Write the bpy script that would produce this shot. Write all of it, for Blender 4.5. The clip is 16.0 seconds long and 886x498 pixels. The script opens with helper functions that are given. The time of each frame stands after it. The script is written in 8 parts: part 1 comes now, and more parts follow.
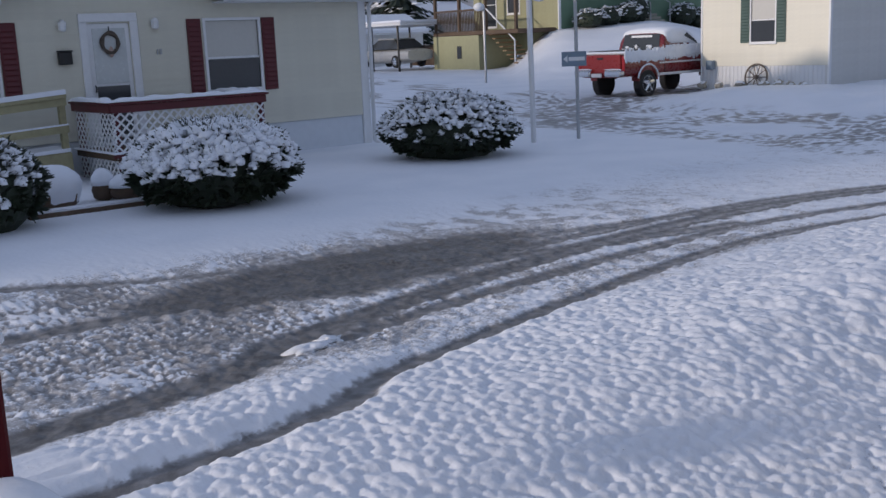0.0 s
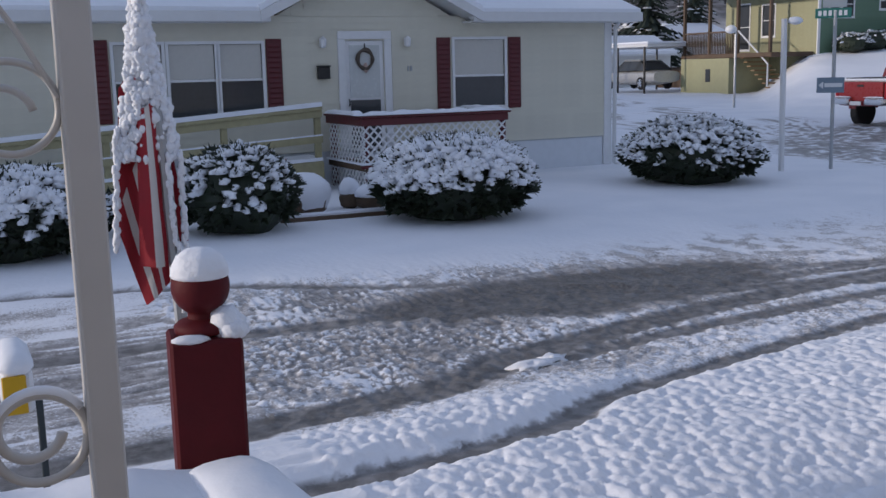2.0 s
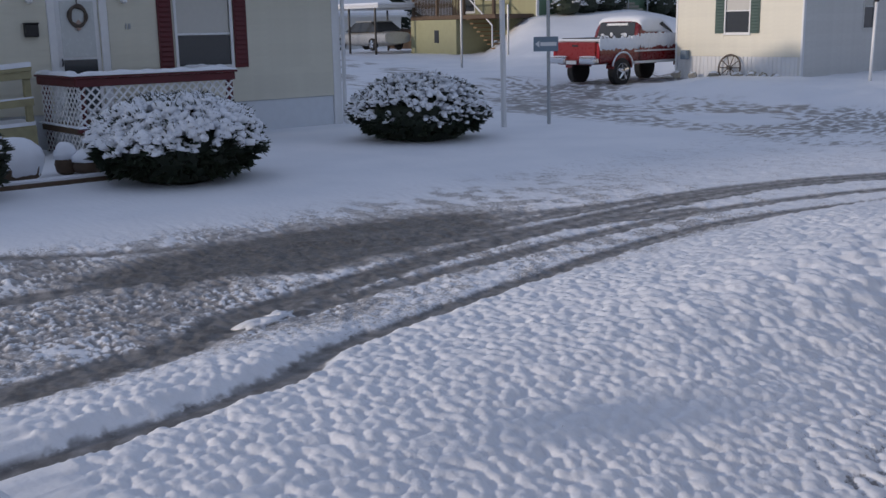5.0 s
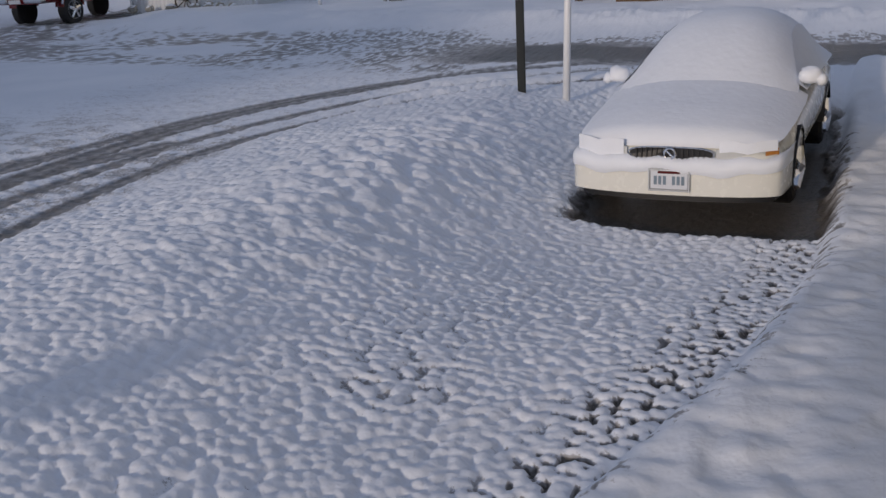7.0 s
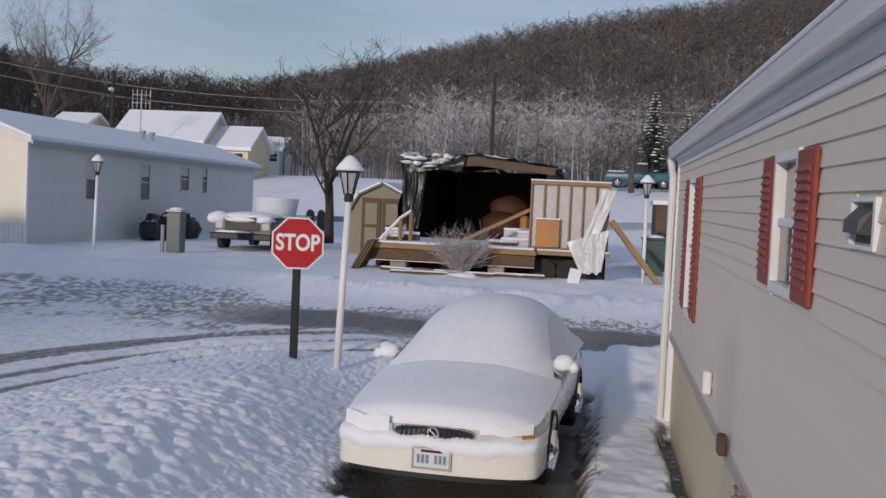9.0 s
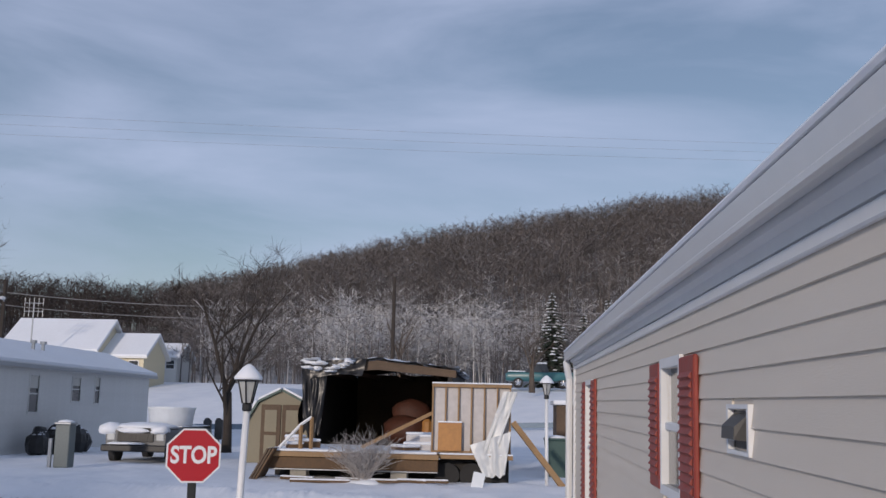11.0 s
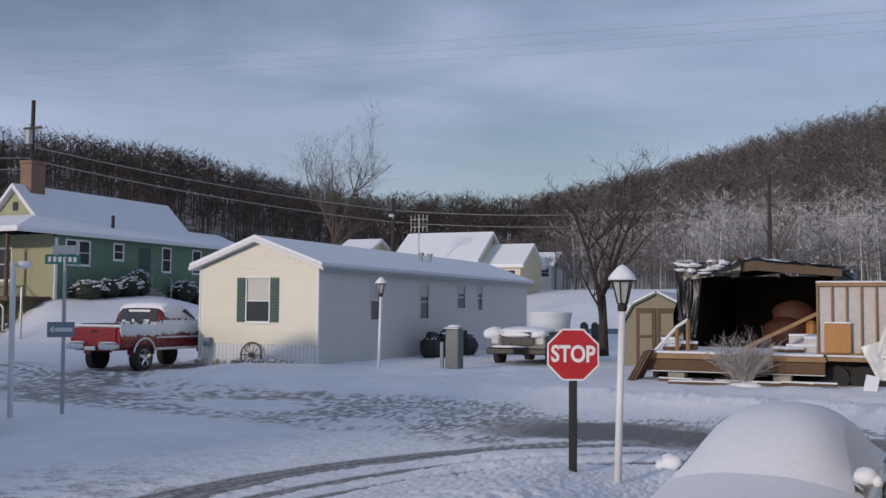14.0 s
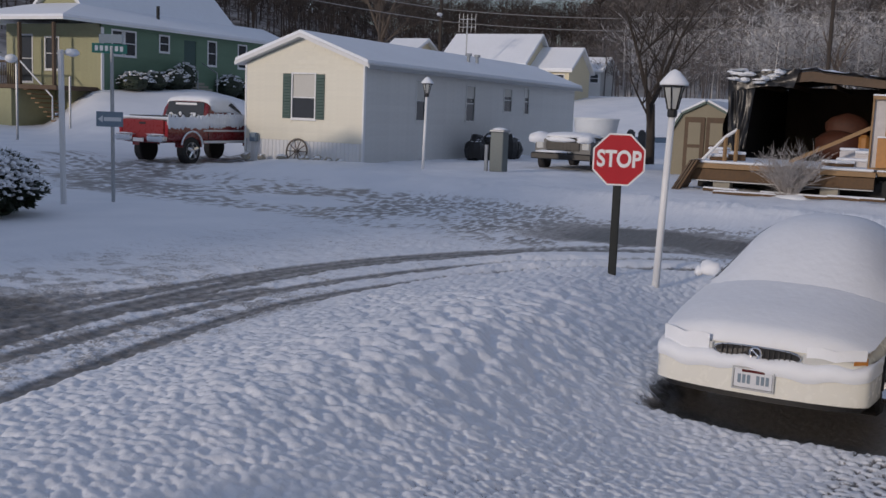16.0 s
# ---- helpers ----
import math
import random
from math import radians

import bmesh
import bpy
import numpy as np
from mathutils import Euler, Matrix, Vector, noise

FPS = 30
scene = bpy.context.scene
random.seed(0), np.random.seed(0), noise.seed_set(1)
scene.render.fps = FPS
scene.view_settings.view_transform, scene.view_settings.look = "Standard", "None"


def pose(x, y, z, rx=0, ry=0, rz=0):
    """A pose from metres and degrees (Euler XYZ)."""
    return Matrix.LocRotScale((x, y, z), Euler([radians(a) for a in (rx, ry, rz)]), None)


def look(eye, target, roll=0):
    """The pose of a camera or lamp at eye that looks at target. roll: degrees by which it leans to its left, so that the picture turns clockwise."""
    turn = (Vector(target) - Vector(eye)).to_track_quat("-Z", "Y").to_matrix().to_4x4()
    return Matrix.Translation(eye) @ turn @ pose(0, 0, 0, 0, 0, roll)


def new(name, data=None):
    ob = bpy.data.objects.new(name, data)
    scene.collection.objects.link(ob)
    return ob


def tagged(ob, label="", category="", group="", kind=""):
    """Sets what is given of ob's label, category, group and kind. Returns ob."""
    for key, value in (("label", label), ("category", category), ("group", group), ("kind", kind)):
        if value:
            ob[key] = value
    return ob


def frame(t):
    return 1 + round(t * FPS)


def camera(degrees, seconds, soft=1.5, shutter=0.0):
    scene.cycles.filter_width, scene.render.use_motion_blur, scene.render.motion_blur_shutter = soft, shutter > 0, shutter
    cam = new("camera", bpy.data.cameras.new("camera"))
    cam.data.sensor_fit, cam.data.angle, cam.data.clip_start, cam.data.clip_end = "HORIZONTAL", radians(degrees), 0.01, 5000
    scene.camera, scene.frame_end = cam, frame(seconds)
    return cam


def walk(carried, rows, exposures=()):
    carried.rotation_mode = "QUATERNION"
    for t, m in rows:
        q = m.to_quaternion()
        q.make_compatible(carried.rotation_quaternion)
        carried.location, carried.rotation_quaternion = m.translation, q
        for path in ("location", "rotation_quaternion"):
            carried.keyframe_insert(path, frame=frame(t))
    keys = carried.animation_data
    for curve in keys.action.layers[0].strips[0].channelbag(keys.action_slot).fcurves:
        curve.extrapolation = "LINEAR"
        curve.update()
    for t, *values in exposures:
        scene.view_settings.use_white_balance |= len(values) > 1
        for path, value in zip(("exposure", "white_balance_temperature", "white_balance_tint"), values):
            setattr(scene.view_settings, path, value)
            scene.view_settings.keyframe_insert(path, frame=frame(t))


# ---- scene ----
cam = camera(46.35, 16.0)
PATH = [
    (0, (0.023, 0.124, 1.97), (1.254, 1.65, 1.577), -2.5),
    (0.5, (-0.024, 0.071, 1.979), (1.101, 1.675, 1.58), -2.8),
    (1, (-0.019, 0.053, 1.987), (0.978, 1.747, 1.616), -1.0),
    (1.5, (0.002, 0.059, 1.983), (0.881, 1.822, 1.636), -1.7),
    (2, (0.015, 0.073, 1.976), (0.874, 1.846, 1.634), -1.3),
    (2.5, (0.009, 0.083, 1.979), (0.846, 1.87, 1.648), -1.1),
    (3, (-0.009, 0.072, 1.982), (0.826, 1.862, 1.667), -0.7),
    (3.5, (-0.018, 0.031, 1.995), (0.936, 1.763, 1.69), -0.4),
    (3.7, (-0.019, 0.024, 1.999), (0.988, 1.727, 1.699), -0.5),
    (5.8, (0.29, 0.0, 1.862), (1.751, 1.27, 1.357), 0.4),
    (6, (0.323, -0.005, 1.858), (1.854, 1.178, 1.353), 0.8),
    (6.5, (0.369, 0.021, 1.837), (2.091, 0.884, 1.299), -1.3),
    (7, (0.395, 0.072, 1.825), (2.177, 0.779, 1.254), -2.9),
    (7.5, (0.385, 0.08, 1.836), (2.176, 0.715, 1.214), -1.7),
    (8, (0.354, 0.06, 1.879), (2.194, 0.653, 1.368), 0.2),
    (8.5, (0.332, 0.052, 1.937), (2.256, 0.518, 1.654), 2.4),
    (8.7, (0.315, 0.051, 1.955), (2.264, 0.447, 1.742), 2.6),
    (9, (0.297, 0.038, 1.985), (2.271, 0.346, 1.898), 2.7),
    (9.5, (0.264, 0.022, 2.02), (2.255, 0.164, 2.145), 4.1),
    (9.7, (0.254, 0.018, 2.026), (2.243, 0.098, 2.227), 3.9),
    (11.8, (0.17, -0.002, 2.026), (2.133, 0.198, 2.354), -0.1),
    (12, (0.18, 0.005, 2.037), (2.142, 0.236, 2.353), -0.3),
    (12.5, (0.218, 0.031, 2.031), (2.141, 0.502, 2.313), -0.7),
    (13, (0.233, 0.033, 1.997), (2.078, 0.765, 2.246), 0.0),
    (13.5, (0.252, 0.038, 1.987), (2.072, 0.843, 2.182), 0.3),
    (14, (0.238, 0.026, 1.951), (2.062, 0.839, 2.069), 0.5),
    (14.5, (0.245, 0.034, 1.92), (2.061, 0.869, 1.836), 1.1),
    (15, (0.229, 0.042, 1.911), (2.019, 0.893, 1.646), 1.6),
    (15.5, (0.232, 0.048, 1.91), (2.004, 0.913, 1.573), 1.7),
    (16, (0.249, 0.044, 1.91), (2.028, 0.919, 1.648), 2.3),
]
walk(cam, [(t, look(eye, target, roll)) for t, eye, target, roll in PATH], exposures=[(0.0, 0.1, 6200, 17), (1.0, 0.12, 6200, 17), (3.7, 0.34, 6200, 17), (6.0, -0.3, 6450, 17), (8.0, -0.32, 6450, 17), (9.5, 0.02, 6400, 17), (12.0, -0.05, 6200, 17), (14.0, -0.1, 6300, 17), (15.0, -0.28, 6330, 17), (16.0, -0.32, 6350, 17)])

# ---- world and light ----
SUN_AZ = radians(163.0)      # heading of the sun, from +x towards +y
SUN_EL = radians(12.0)
world = bpy.data.worlds.new("sky_world")
scene.world = world
world.use_nodes = True
wn, wl = world.node_tree.nodes, world.node_tree.links
wn.clear()
w_out = wn.new("ShaderNodeOutputWorld")
w_bg = wn.new("ShaderNodeBackground")
w_bg.inputs["Strength"].default_value = 0.082
w_sky = wn.new("ShaderNodeTexSky")
w_sky.sky_type = "NISHITA"
w_sky.sun_disc = False
w_sky.sun_elevation = SUN_EL
w_sky.sun_rotation = radians(90) - SUN_AZ
w_sky.air_density, w_sky.dust_density, w_sky.ozone_density = 1.0, 0.6, 1.5
w_co = wn.new("ShaderNodeTexCoord")
w_map = wn.new("ShaderNodeMapping")
w_map.inputs["Rotation"].default_value = (radians(8), radians(-14), radians(-20))
w_map.inputs["Scale"].default_value = (0.8, 1.6, 6.5)
w_no = wn.new("ShaderNodeTexNoise")
w_no.inputs["Scale"].default_value = 1.25
w_no.inputs["Detail"].default_value = 7
w_no.inputs["Roughness"].default_value = 0.52
w_no.inputs["Distortion"].default_value = 0.5
w_ra = wn.new("ShaderNodeValToRGB")
w_ra.color_ramp.elements[0].position, w_ra.color_ramp.elements[1].position = 0.38, 0.68
w_mix = wn.new("ShaderNodeMixRGB")
w_mix.inputs["Color2"].default_value = (6.0, 7.0, 9.0, 1)
w_fac = wn.new("ShaderNodeMath")
w_fac.operation = "MULTIPLY_ADD"
w_fac.inputs[1].default_value = 0.66
w_fac.inputs[2].default_value = 0.16
wl.new(w_co.outputs["Generated"], w_map.inputs["Vector"])
wl.new(w_map.outputs["Vector"], w_no.inputs["Vector"])
wl.new(w_no.outputs["Fac"], w_ra.inputs["Fac"])
wl.new(w_ra.outputs["Color"], w_fac.inputs[0])
wl.new(w_fac.outputs[0], w_mix.inputs["Fac"])
wl.new(w_sky.outputs["Color"], w_mix.inputs["Color1"])
wl.new(w_mix.outputs["Color"], w_bg.inputs["Color"])
wl.new(w_bg.outputs["Background"], w_out.inputs["Surface"])

sun = new("sun", bpy.data.lights.new("sun", "SUN"))
sun.data.energy, sun.data.angle, sun.data.color = 1.9, radians(2.2), (1.0, 0.87, 0.70)
sun.matrix_world = look((math.cos(SUN_AZ) * math.cos(SUN_EL) * 100, math.sin(SUN_AZ) * math.cos(SUN_EL) * 100, math.sin(SUN_EL) * 100), (0, 0, 0))


# ---- materials ----
def material(name, color, rough=0.6, metal=0.0, vary=0.12, scale=6.0, bump=0.0, bump_scale=40.0, spec=0.5, other=None, stretch=(1, 1, 1), piece=0.0, coat=0.0):
    """A surface with two scales of variation and a fine relief, in real-world size."""
    m = bpy.data.materials.new(name)
    m.use_nodes = True
    n, l = m.node_tree.nodes, m.node_tree.links
    b = n["Principled BSDF"]
    b.inputs["Metallic"].default_value = metal
    b.inputs["Specular IOR Level"].default_value = spec
    b.inputs["Coat Weight"].default_value = coat
    co = n.new("ShaderNodeTexCoord")
    mp = n.new("ShaderNodeMapping")
    mp.inputs["Scale"].default_value = stretch
    l.new(co.outputs["Object"], mp.inputs["Vector"])
    big, small = n.new("ShaderNodeTexNoise"), n.new("ShaderNodeTexNoise")
    for t, s, d in ((big, scale * 0.2, 3), (small, scale * 2.5, 6)):
        t.inputs["Scale"].default_value, t.inputs["Detail"].default_value = s, d
        l.new(mp.outputs["Vector"], t.inputs["Vector"])
    add = n.new("ShaderNodeMath")
    l.new(big.outputs["Fac"], add.inputs[0])
    l.new(small.outputs["Fac"], add.inputs[1])
    fac = add
    if piece:
        info = n.new("ShaderNodeObjectInfo")
        fac = n.new("ShaderNodeMath")
        fac.operation = "MULTIPLY_ADD"
        fac.inputs[1].default_value = piece
        l.new(info.outputs["Random"], fac.inputs[0])
        l.new(add.outputs[0], fac.inputs[2])
    ramp = n.new("ShaderNodeValToRGB")
    c2 = other or tuple(min(1, c * (1 + vary)) for c in color)
    c1 = color if other else tuple(c * (1 - vary) for c in color)
    ramp.color_ramp.elements[0].position, ramp.color_ramp.elements[0].color = 0.3, (*c1, 1)
    ramp.color_ramp.elements[1].position, ramp.color_ramp.elements[1].color = 0.7, (*c2, 1)
    half = n.new("ShaderNodeMath")
    half.operation = "MULTIPLY"
    half.inputs[1].default_value = 0.5
    l.new(fac.outputs[0], half.inputs[0])
    l.new(half.outputs[0], ramp.inputs["Fac"])
    l.new(ramp.outputs["Color"], b.inputs["Base Color"])
    rr = n.new("ShaderNodeMapRange")
    rr.inputs["To Min"].default_value, rr.inputs["To Max"].default_value = max(0.02, rough - 0.12), min(1, rough + 0.12)
    l.new(small.outputs["Fac"], rr.inputs["Value"])
    l.new(rr.outputs["Result"], b.inputs["Roughness"])
    if bump:
        t = n.new("ShaderNodeTexNoise")
        t.inputs["Scale"].default_value, t.inputs["Detail"].default_value = bump_scale, 4
        l.new(mp.outputs["Vector"], t.inputs["Vector"])
        bp = n.new("ShaderNodeBump")
        bp.inputs["Strength"].default_value, bp.inputs["Distance"].default_value = bump, 0.02
        l.new(t.outputs["Fac"], bp.inputs["Height"])
        l.new(bp.outputs["Normal"], b.inputs["Normal"])
    return m


SNOW = (0.80, 0.83, 0.88)
M = {}
M["snow"] = material("snow", SNOW, 0.65, vary=0.05, scale=3, bump=0.5, bump_scale=28, spec=0.25)
M["snow_smooth"] = material("snow_smooth", SNOW, 0.6, vary=0.04, scale=2, bump=0.25, bump_scale=14, spec=0.25)
M["siding_cream"] = material("siding_cream", (0.62, 0.60, 0.50), 0.5, vary=0.06, scale=2, piece=0.25)
M["siding_trailer"] = material("siding_trailer", (0.70, 0.675, 0.57), 0.5, vary=0.06, scale=2, piece=0.25)
M["siding_grey"] = material("siding_grey", (0.62, 0.62, 0.60), 0.5, vary=0.07, scale=2, piece=0.25)
M["siding_mine"] = material("siding_mine", (0.68, 0.615, 0.53), 0.5, vary=0.05, scale=1.2, piece=0.2, bump=0.06, bump_scale=90, stretch=(0.3, 1, 3))
M["strip_taupe"] = material("strip_taupe", (0.42, 0.385, 0.335), 0.5, vary=0.08, scale=2)
M["white"] = material("white_paint", (0.74, 0.75, 0.76), 0.45, vary=0.05, scale=5)
M["white_metal"] = material("white_metal", (0.66, 0.67, 0.68), 0.35, vary=0.05, scale=3)
M["skirt_white"] = material("skirt_white", (0.66, 0.70, 0.74), 0.5, vary=0.05, scale=3)
M["skirt_cream"] = material("skirt_cream", (0.62, 0.55, 0.38), 0.5, vary=0.07, scale=2)
M["maroon"] = material("maroon_paint", (0.10, 0.012, 0.016), 0.5, vary=0.22, scale=7)
M["shutter_red"] = material("shutter_red", (0.27, 0.045, 0.03), 0.55, vary=0.18, scale=7, bump=0.1)
M["red_post"] = material("red_post_paint", (0.082, 0.007, 0.010), 0.62, vary=0.18, scale=9, bump=0.15, bump_scale=30, spec=0.2)
M["green_shutter"] = material("green_shutter", (0.04, 0.085, 0.075), 0.5, vary=0.15)
M["green_wall"] = material("green_wall", (0.12, 0.205, 0.135), 0.6, vary=0.1, scale=2, piece=0.3)
M["yellow_wall"] = material("yellow_wall", (0.32, 0.32, 0.19), 0.6, vary=0.1, scale=2)
# near-black colour that stands for shade inside and under things
M["dark"] = material("shade_dark", (0.02, 0.018, 0.016), 0.8, vary=0.4)
M["lumber"] = material("lumber", (0.27, 0.165, 0.075), 0.6, vary=0.25, scale=5, stretch=(0.4, 2, 2), bump=0.15)
M["lumber_green"] = material("treated_lumber", (0.33, 0.30, 0.17), 0.65, vary=0.2, scale=5, bump=0.12)
M["ply"] = material("plywood", (0.42, 0.20, 0.06), 0.6, vary=0.2, scale=4)
M["dark_wood"] = material("dark_wood", (0.10, 0.065, 0.04), 0.7, vary=0.35, scale=6, bump=0.2)
M["chrome"] = material("chrome", (0.75, 0.75, 0.76), 0.15, metal=1.0, vary=0.04)
M["grey_metal"] = material("galvanised_metal", (0.38, 0.40, 0.42), 0.45, metal=0.6, vary=0.12)
M["black"] = material("black_paint", (0.012, 0.012, 0.013), 0.45, vary=0.3)
M["tyre"] = material("tyre_rubber", (0.02, 0.02, 0.021), 0.8, vary=0.3)
M["bark"] = material("bark", (0.10, 0.08, 0.065), 0.9, vary=0.35, scale=8, bump=0.4)
M["leaf"] = material("evergreen_leaf", (0.018, 0.028, 0.014), 0.6, vary=0.5, scale=20)
M["brick"] = material("chimney_brick", (0.22, 0.14, 0.10), 0.8, vary=0.25, scale=10)
M["glass_dark"] = material("window_glass", (0.05, 0.055, 0.06), 0.08, vary=0.1)
M["blind"] = material("window_blind", (0.55, 0.54, 0.50), 0.7, vary=0.05)
M["concrete"] = material("concrete_block", (0.34, 0.32, 0.27), 0.85, vary=0.2, scale=8, bump=0.3)
M["tarp"] = material("black_tarp", (0.014, 0.014, 0.016), 0.35, vary=0.3, bump=0.4, bump_scale=10)
M["sheet"] = material("plastic_sheet", (0.60, 0.62, 0.63), 0.35, vary=0.07, bump=0.3, bump_scale=12)


# ---- mesh building ----
class Geo:
    """Vertices and faces of one mesh part."""

    def __init__(self):
        self.v, self.f = [], []

    def add(self, verts, faces):
        o = len(self.v)
        self.v.extend(tuple(p) for p in verts)
        self.f.extend(tuple(i + o for i in f) for f in faces)
        return self

    def box(self, x0, y0, z0, x1, y1, z1):
        p = [(x, y, z) for z in (z0, z1) for y in (y0, y1) for x in (x0, x1)]
        return self.add(p, [(0, 2, 3, 1), (4, 5, 7, 6), (0, 1, 5, 4), (2, 6, 7, 3), (0, 4, 6, 2), (1, 3, 7, 5)])

    def cbox(self, x0, y0, z0, x1, y1, z1, c=0.01):
        """A box with chamfered edges."""
        bm = bmesh.new()
        bmesh.ops.create_cube(bm, size=1, matrix=Matrix.LocRotScale(((x0 + x1) / 2, (y0 + y1) / 2, (z0 + z1) / 2), None, (x1 - x0, y1 - y0, z1 - z0)))
        c = min(c, 0.45 * min(abs(x1 - x0), abs(y1 - y0), abs(z1 - z0)))
        bmesh.ops.bevel(bm, geom=bm.edges[:], offset=c, segments=1, affect="EDGES", profile=0.5)
        bm.verts.index_update()
        self.add([v.co[:] for v in bm.verts], [[v.index for v in f.verts] for f in bm.faces])
        bm.free()
        return self

    def prism(self, outline, y0, y1):
        """An outline in x and z, counter-clockwise seen from -y, pulled along y."""
        k = len(outline)
        p = [(x, y0, z) for x, z in outline] + [(x, y1, z) for x, z in outline]
        return self.add(p, [tuple(range(k)), tuple(range(2 * k - 1, k - 1, -1))] + [(i, k + i, k + (i + 1) % k, (i + 1) % k) for i in range(k)])

    def tube(self, pts, radii, seg=8, caps=True):
        """A round bar along points, with a radius at each."""
        pts = [Vector(p) for p in pts]
        if not isinstance(radii, (list, tuple)):
            radii = [radii] * len(pts)
        verts, faces, side = [], [], None
        for i, p in enumerate(pts):
            d = (pts[min(i + 1, len(pts) - 1)] - pts[max(i - 1, 0)]).normalized()
            if side is None:
                side = d.orthogonal().normalized()
            side = (side - d * side.dot(d)).normalized()
            up = d.cross(side)
            for j in range(seg):
                a = 2 * math.pi * j / seg
                verts.append(p + (side * math.cos(a) + up * math.sin(a)) * radii[i])
        for i in range(len(pts) - 1):
            for j in range(seg):
                k = (j + 1) % seg
                faces.append((i * seg + j, i * seg + k, (i + 1) * seg + k, (i + 1) * seg + j))
        if caps:
            faces += [tuple(range(seg - 1, -1, -1)), tuple((len(pts) - 1) * seg + j for j in range(seg))]
        return self.add(verts, faces)

    def lathe(self, profile, seg=16, origin=(0, 0, 0)):
        """A profile of (radius, height) turned round the z axis."""
        ox, oy, oz = origin
        verts = [(ox + r * math.cos(2 * math.pi * j / seg), oy + r * math.sin(2 * math.pi * j / seg), oz + z) for r, z in profile for j in range(seg)]
        faces = [(i * seg + j, i * seg + (j + 1) % seg, (i + 1) * seg + (j + 1) % seg, (i + 1) * seg + j) for i in range(len(profile) - 1) for j in range(seg)]
        faces += [tuple(range(seg - 1, -1, -1)), tuple((len(profile) - 1) * seg + j for j in range(seg))]
        return self.add(verts, faces)

    def loft(self, rings, caps=True, closed=True):
        k = len(rings[0])
        verts = [p for r in rings for p in r]
        faces = [(i * k + j, i * k + (j + 1) % k, (i + 1) * k + (j + 1) % k, (i + 1) * k + j) for i in range(len(rings) - 1) for j in range(k if closed else k - 1)]
        if caps:
            faces += [tuple(range(k - 1, -1, -1)), tuple((len(rings) - 1) * k + j for j in range(k))]
        return self.add(verts, faces)

    def lump(self, cx, cy, cz, rx, ry, rz, seg=12, rows=7, rough=0.15, low=-1.0, seed=0.0):
        """A rounded uneven mass, cut off below at low."""
        rings = []
        for i in range(rows + 1):
            t = -math.pi / 2 + math.pi * i / rows
            ring = []
            for j in range(seg):
                a = 2 * math.pi * j / seg
                d = Vector((math.cos(t) * math.cos(a), math.cos(t) * math.sin(a), math.sin(t)))
                k = 1 + rough * noise.noise(d * 1.7 + Vector((cx * 3 + seed, cy * 3, cz * 3)))
                ring.append((cx + rx * d.x * k, cy + ry * d.y * k, cz + rz * max(low, d.z * k)))
            rings.append(ring)
        return self.loft(rings)

    def mesh(self, name, mat, smooth=False):
        me = bpy.data.meshes.new(name)
        me.from_pydata(self.v, [], self.f)
        me.materials.append(mat)
        if smooth:
            me.shade_smooth()
        me.update()
        return me


def part(name, geo, mat, parent=None, label="", m=None, smooth=False):
    """Links geometry as ONE mesh object under a thing or a part."""
    ob = new(name, geo if isinstance(geo, bpy.types.Mesh) else geo.mesh(name, M[mat] if isinstance(mat, str) else mat, smooth))
    if parent is not None:
        ob.parent = parent
    if m is not None:
        ob.matrix_basis = m
    if label:
        ob["label"] = label
    return ob


def thing(name, label, category, m=None, group="", kind=""):
    ob = new(name)
    ob.empty_display_size = 0.2
    if m is not None:
        ob.matrix_basis = m
    return tagged(ob, label, category, group, kind)


def smooth_by(me, deg=35):
    me.shade_smooth()
    me.set_sharp_from_angle(angle=radians(deg))
    return me


def holes(x0, x1, z0, z1, openings):
    """The solid rectangles of a wall that has openings (x0, x1, z0, z1)."""
    xs = sorted({x0, x1, *[o[0] for o in openings], *[o[1] for o in openings]})
    out = []
    for a, b in zip(xs, xs[1:]):
        mid, z = (a + b) / 2, z0
        for o in sorted((o for o in openings if o[0] < mid < o[1]), key=lambda o: o[2]):
            if o[2] > z:
                out.append((a, b, z, o[2]))
            z = max(z, o[3])
        if z < z1:
            out.append((a, b, z, z1))
    return out


BOARDS = {}


def siding(wall, x0, x1, z0, z1, openings, course, mat, proud=0.012, top=None):
    """Lap boards, each an object of its own, on a wall's outer face (the -y side of its own axes)."""
    z = z0
    while z < z1 - 0.02:
        zt = min(z + course, z1)
        spans = [(x0, x1)]
        if top:
            spans = [s for s in [top(zt)] if s]
        for o in openings:
            if o[2] < zt - 0.01 and o[3] > z + 0.01:
                spans = [s for a, b in spans for s in ((a, min(b, o[0])), (max(a, o[1]), b)) if s[1] - s[0] > 0.02]
        for a, b in spans:
            key = (round(b - a, 3), round(zt - z, 3), mat, proud)
            if key not in BOARDS:
                w, h = b - a, zt - z
                BOARDS[key] = Geo().add([(0, -0.001, 0), (w, -0.001, 0), (0, -proud, 0), (w, -proud, 0), (0, -0.004, h), (w, -0.004, h), (0, 0, h), (w, 0, h)],
                                        [(0, 2, 3, 1), (2, 4, 5, 3), (4, 6, 7, 5), (0, 6, 4, 2), (1, 3, 5, 7), (0, 1, 7, 6)]).mesh("siding_board", M[mat])
            part("siding_board", BOARDS[key], mat, wall, m=Matrix.Translation((a, 0, z)))
        z = zt


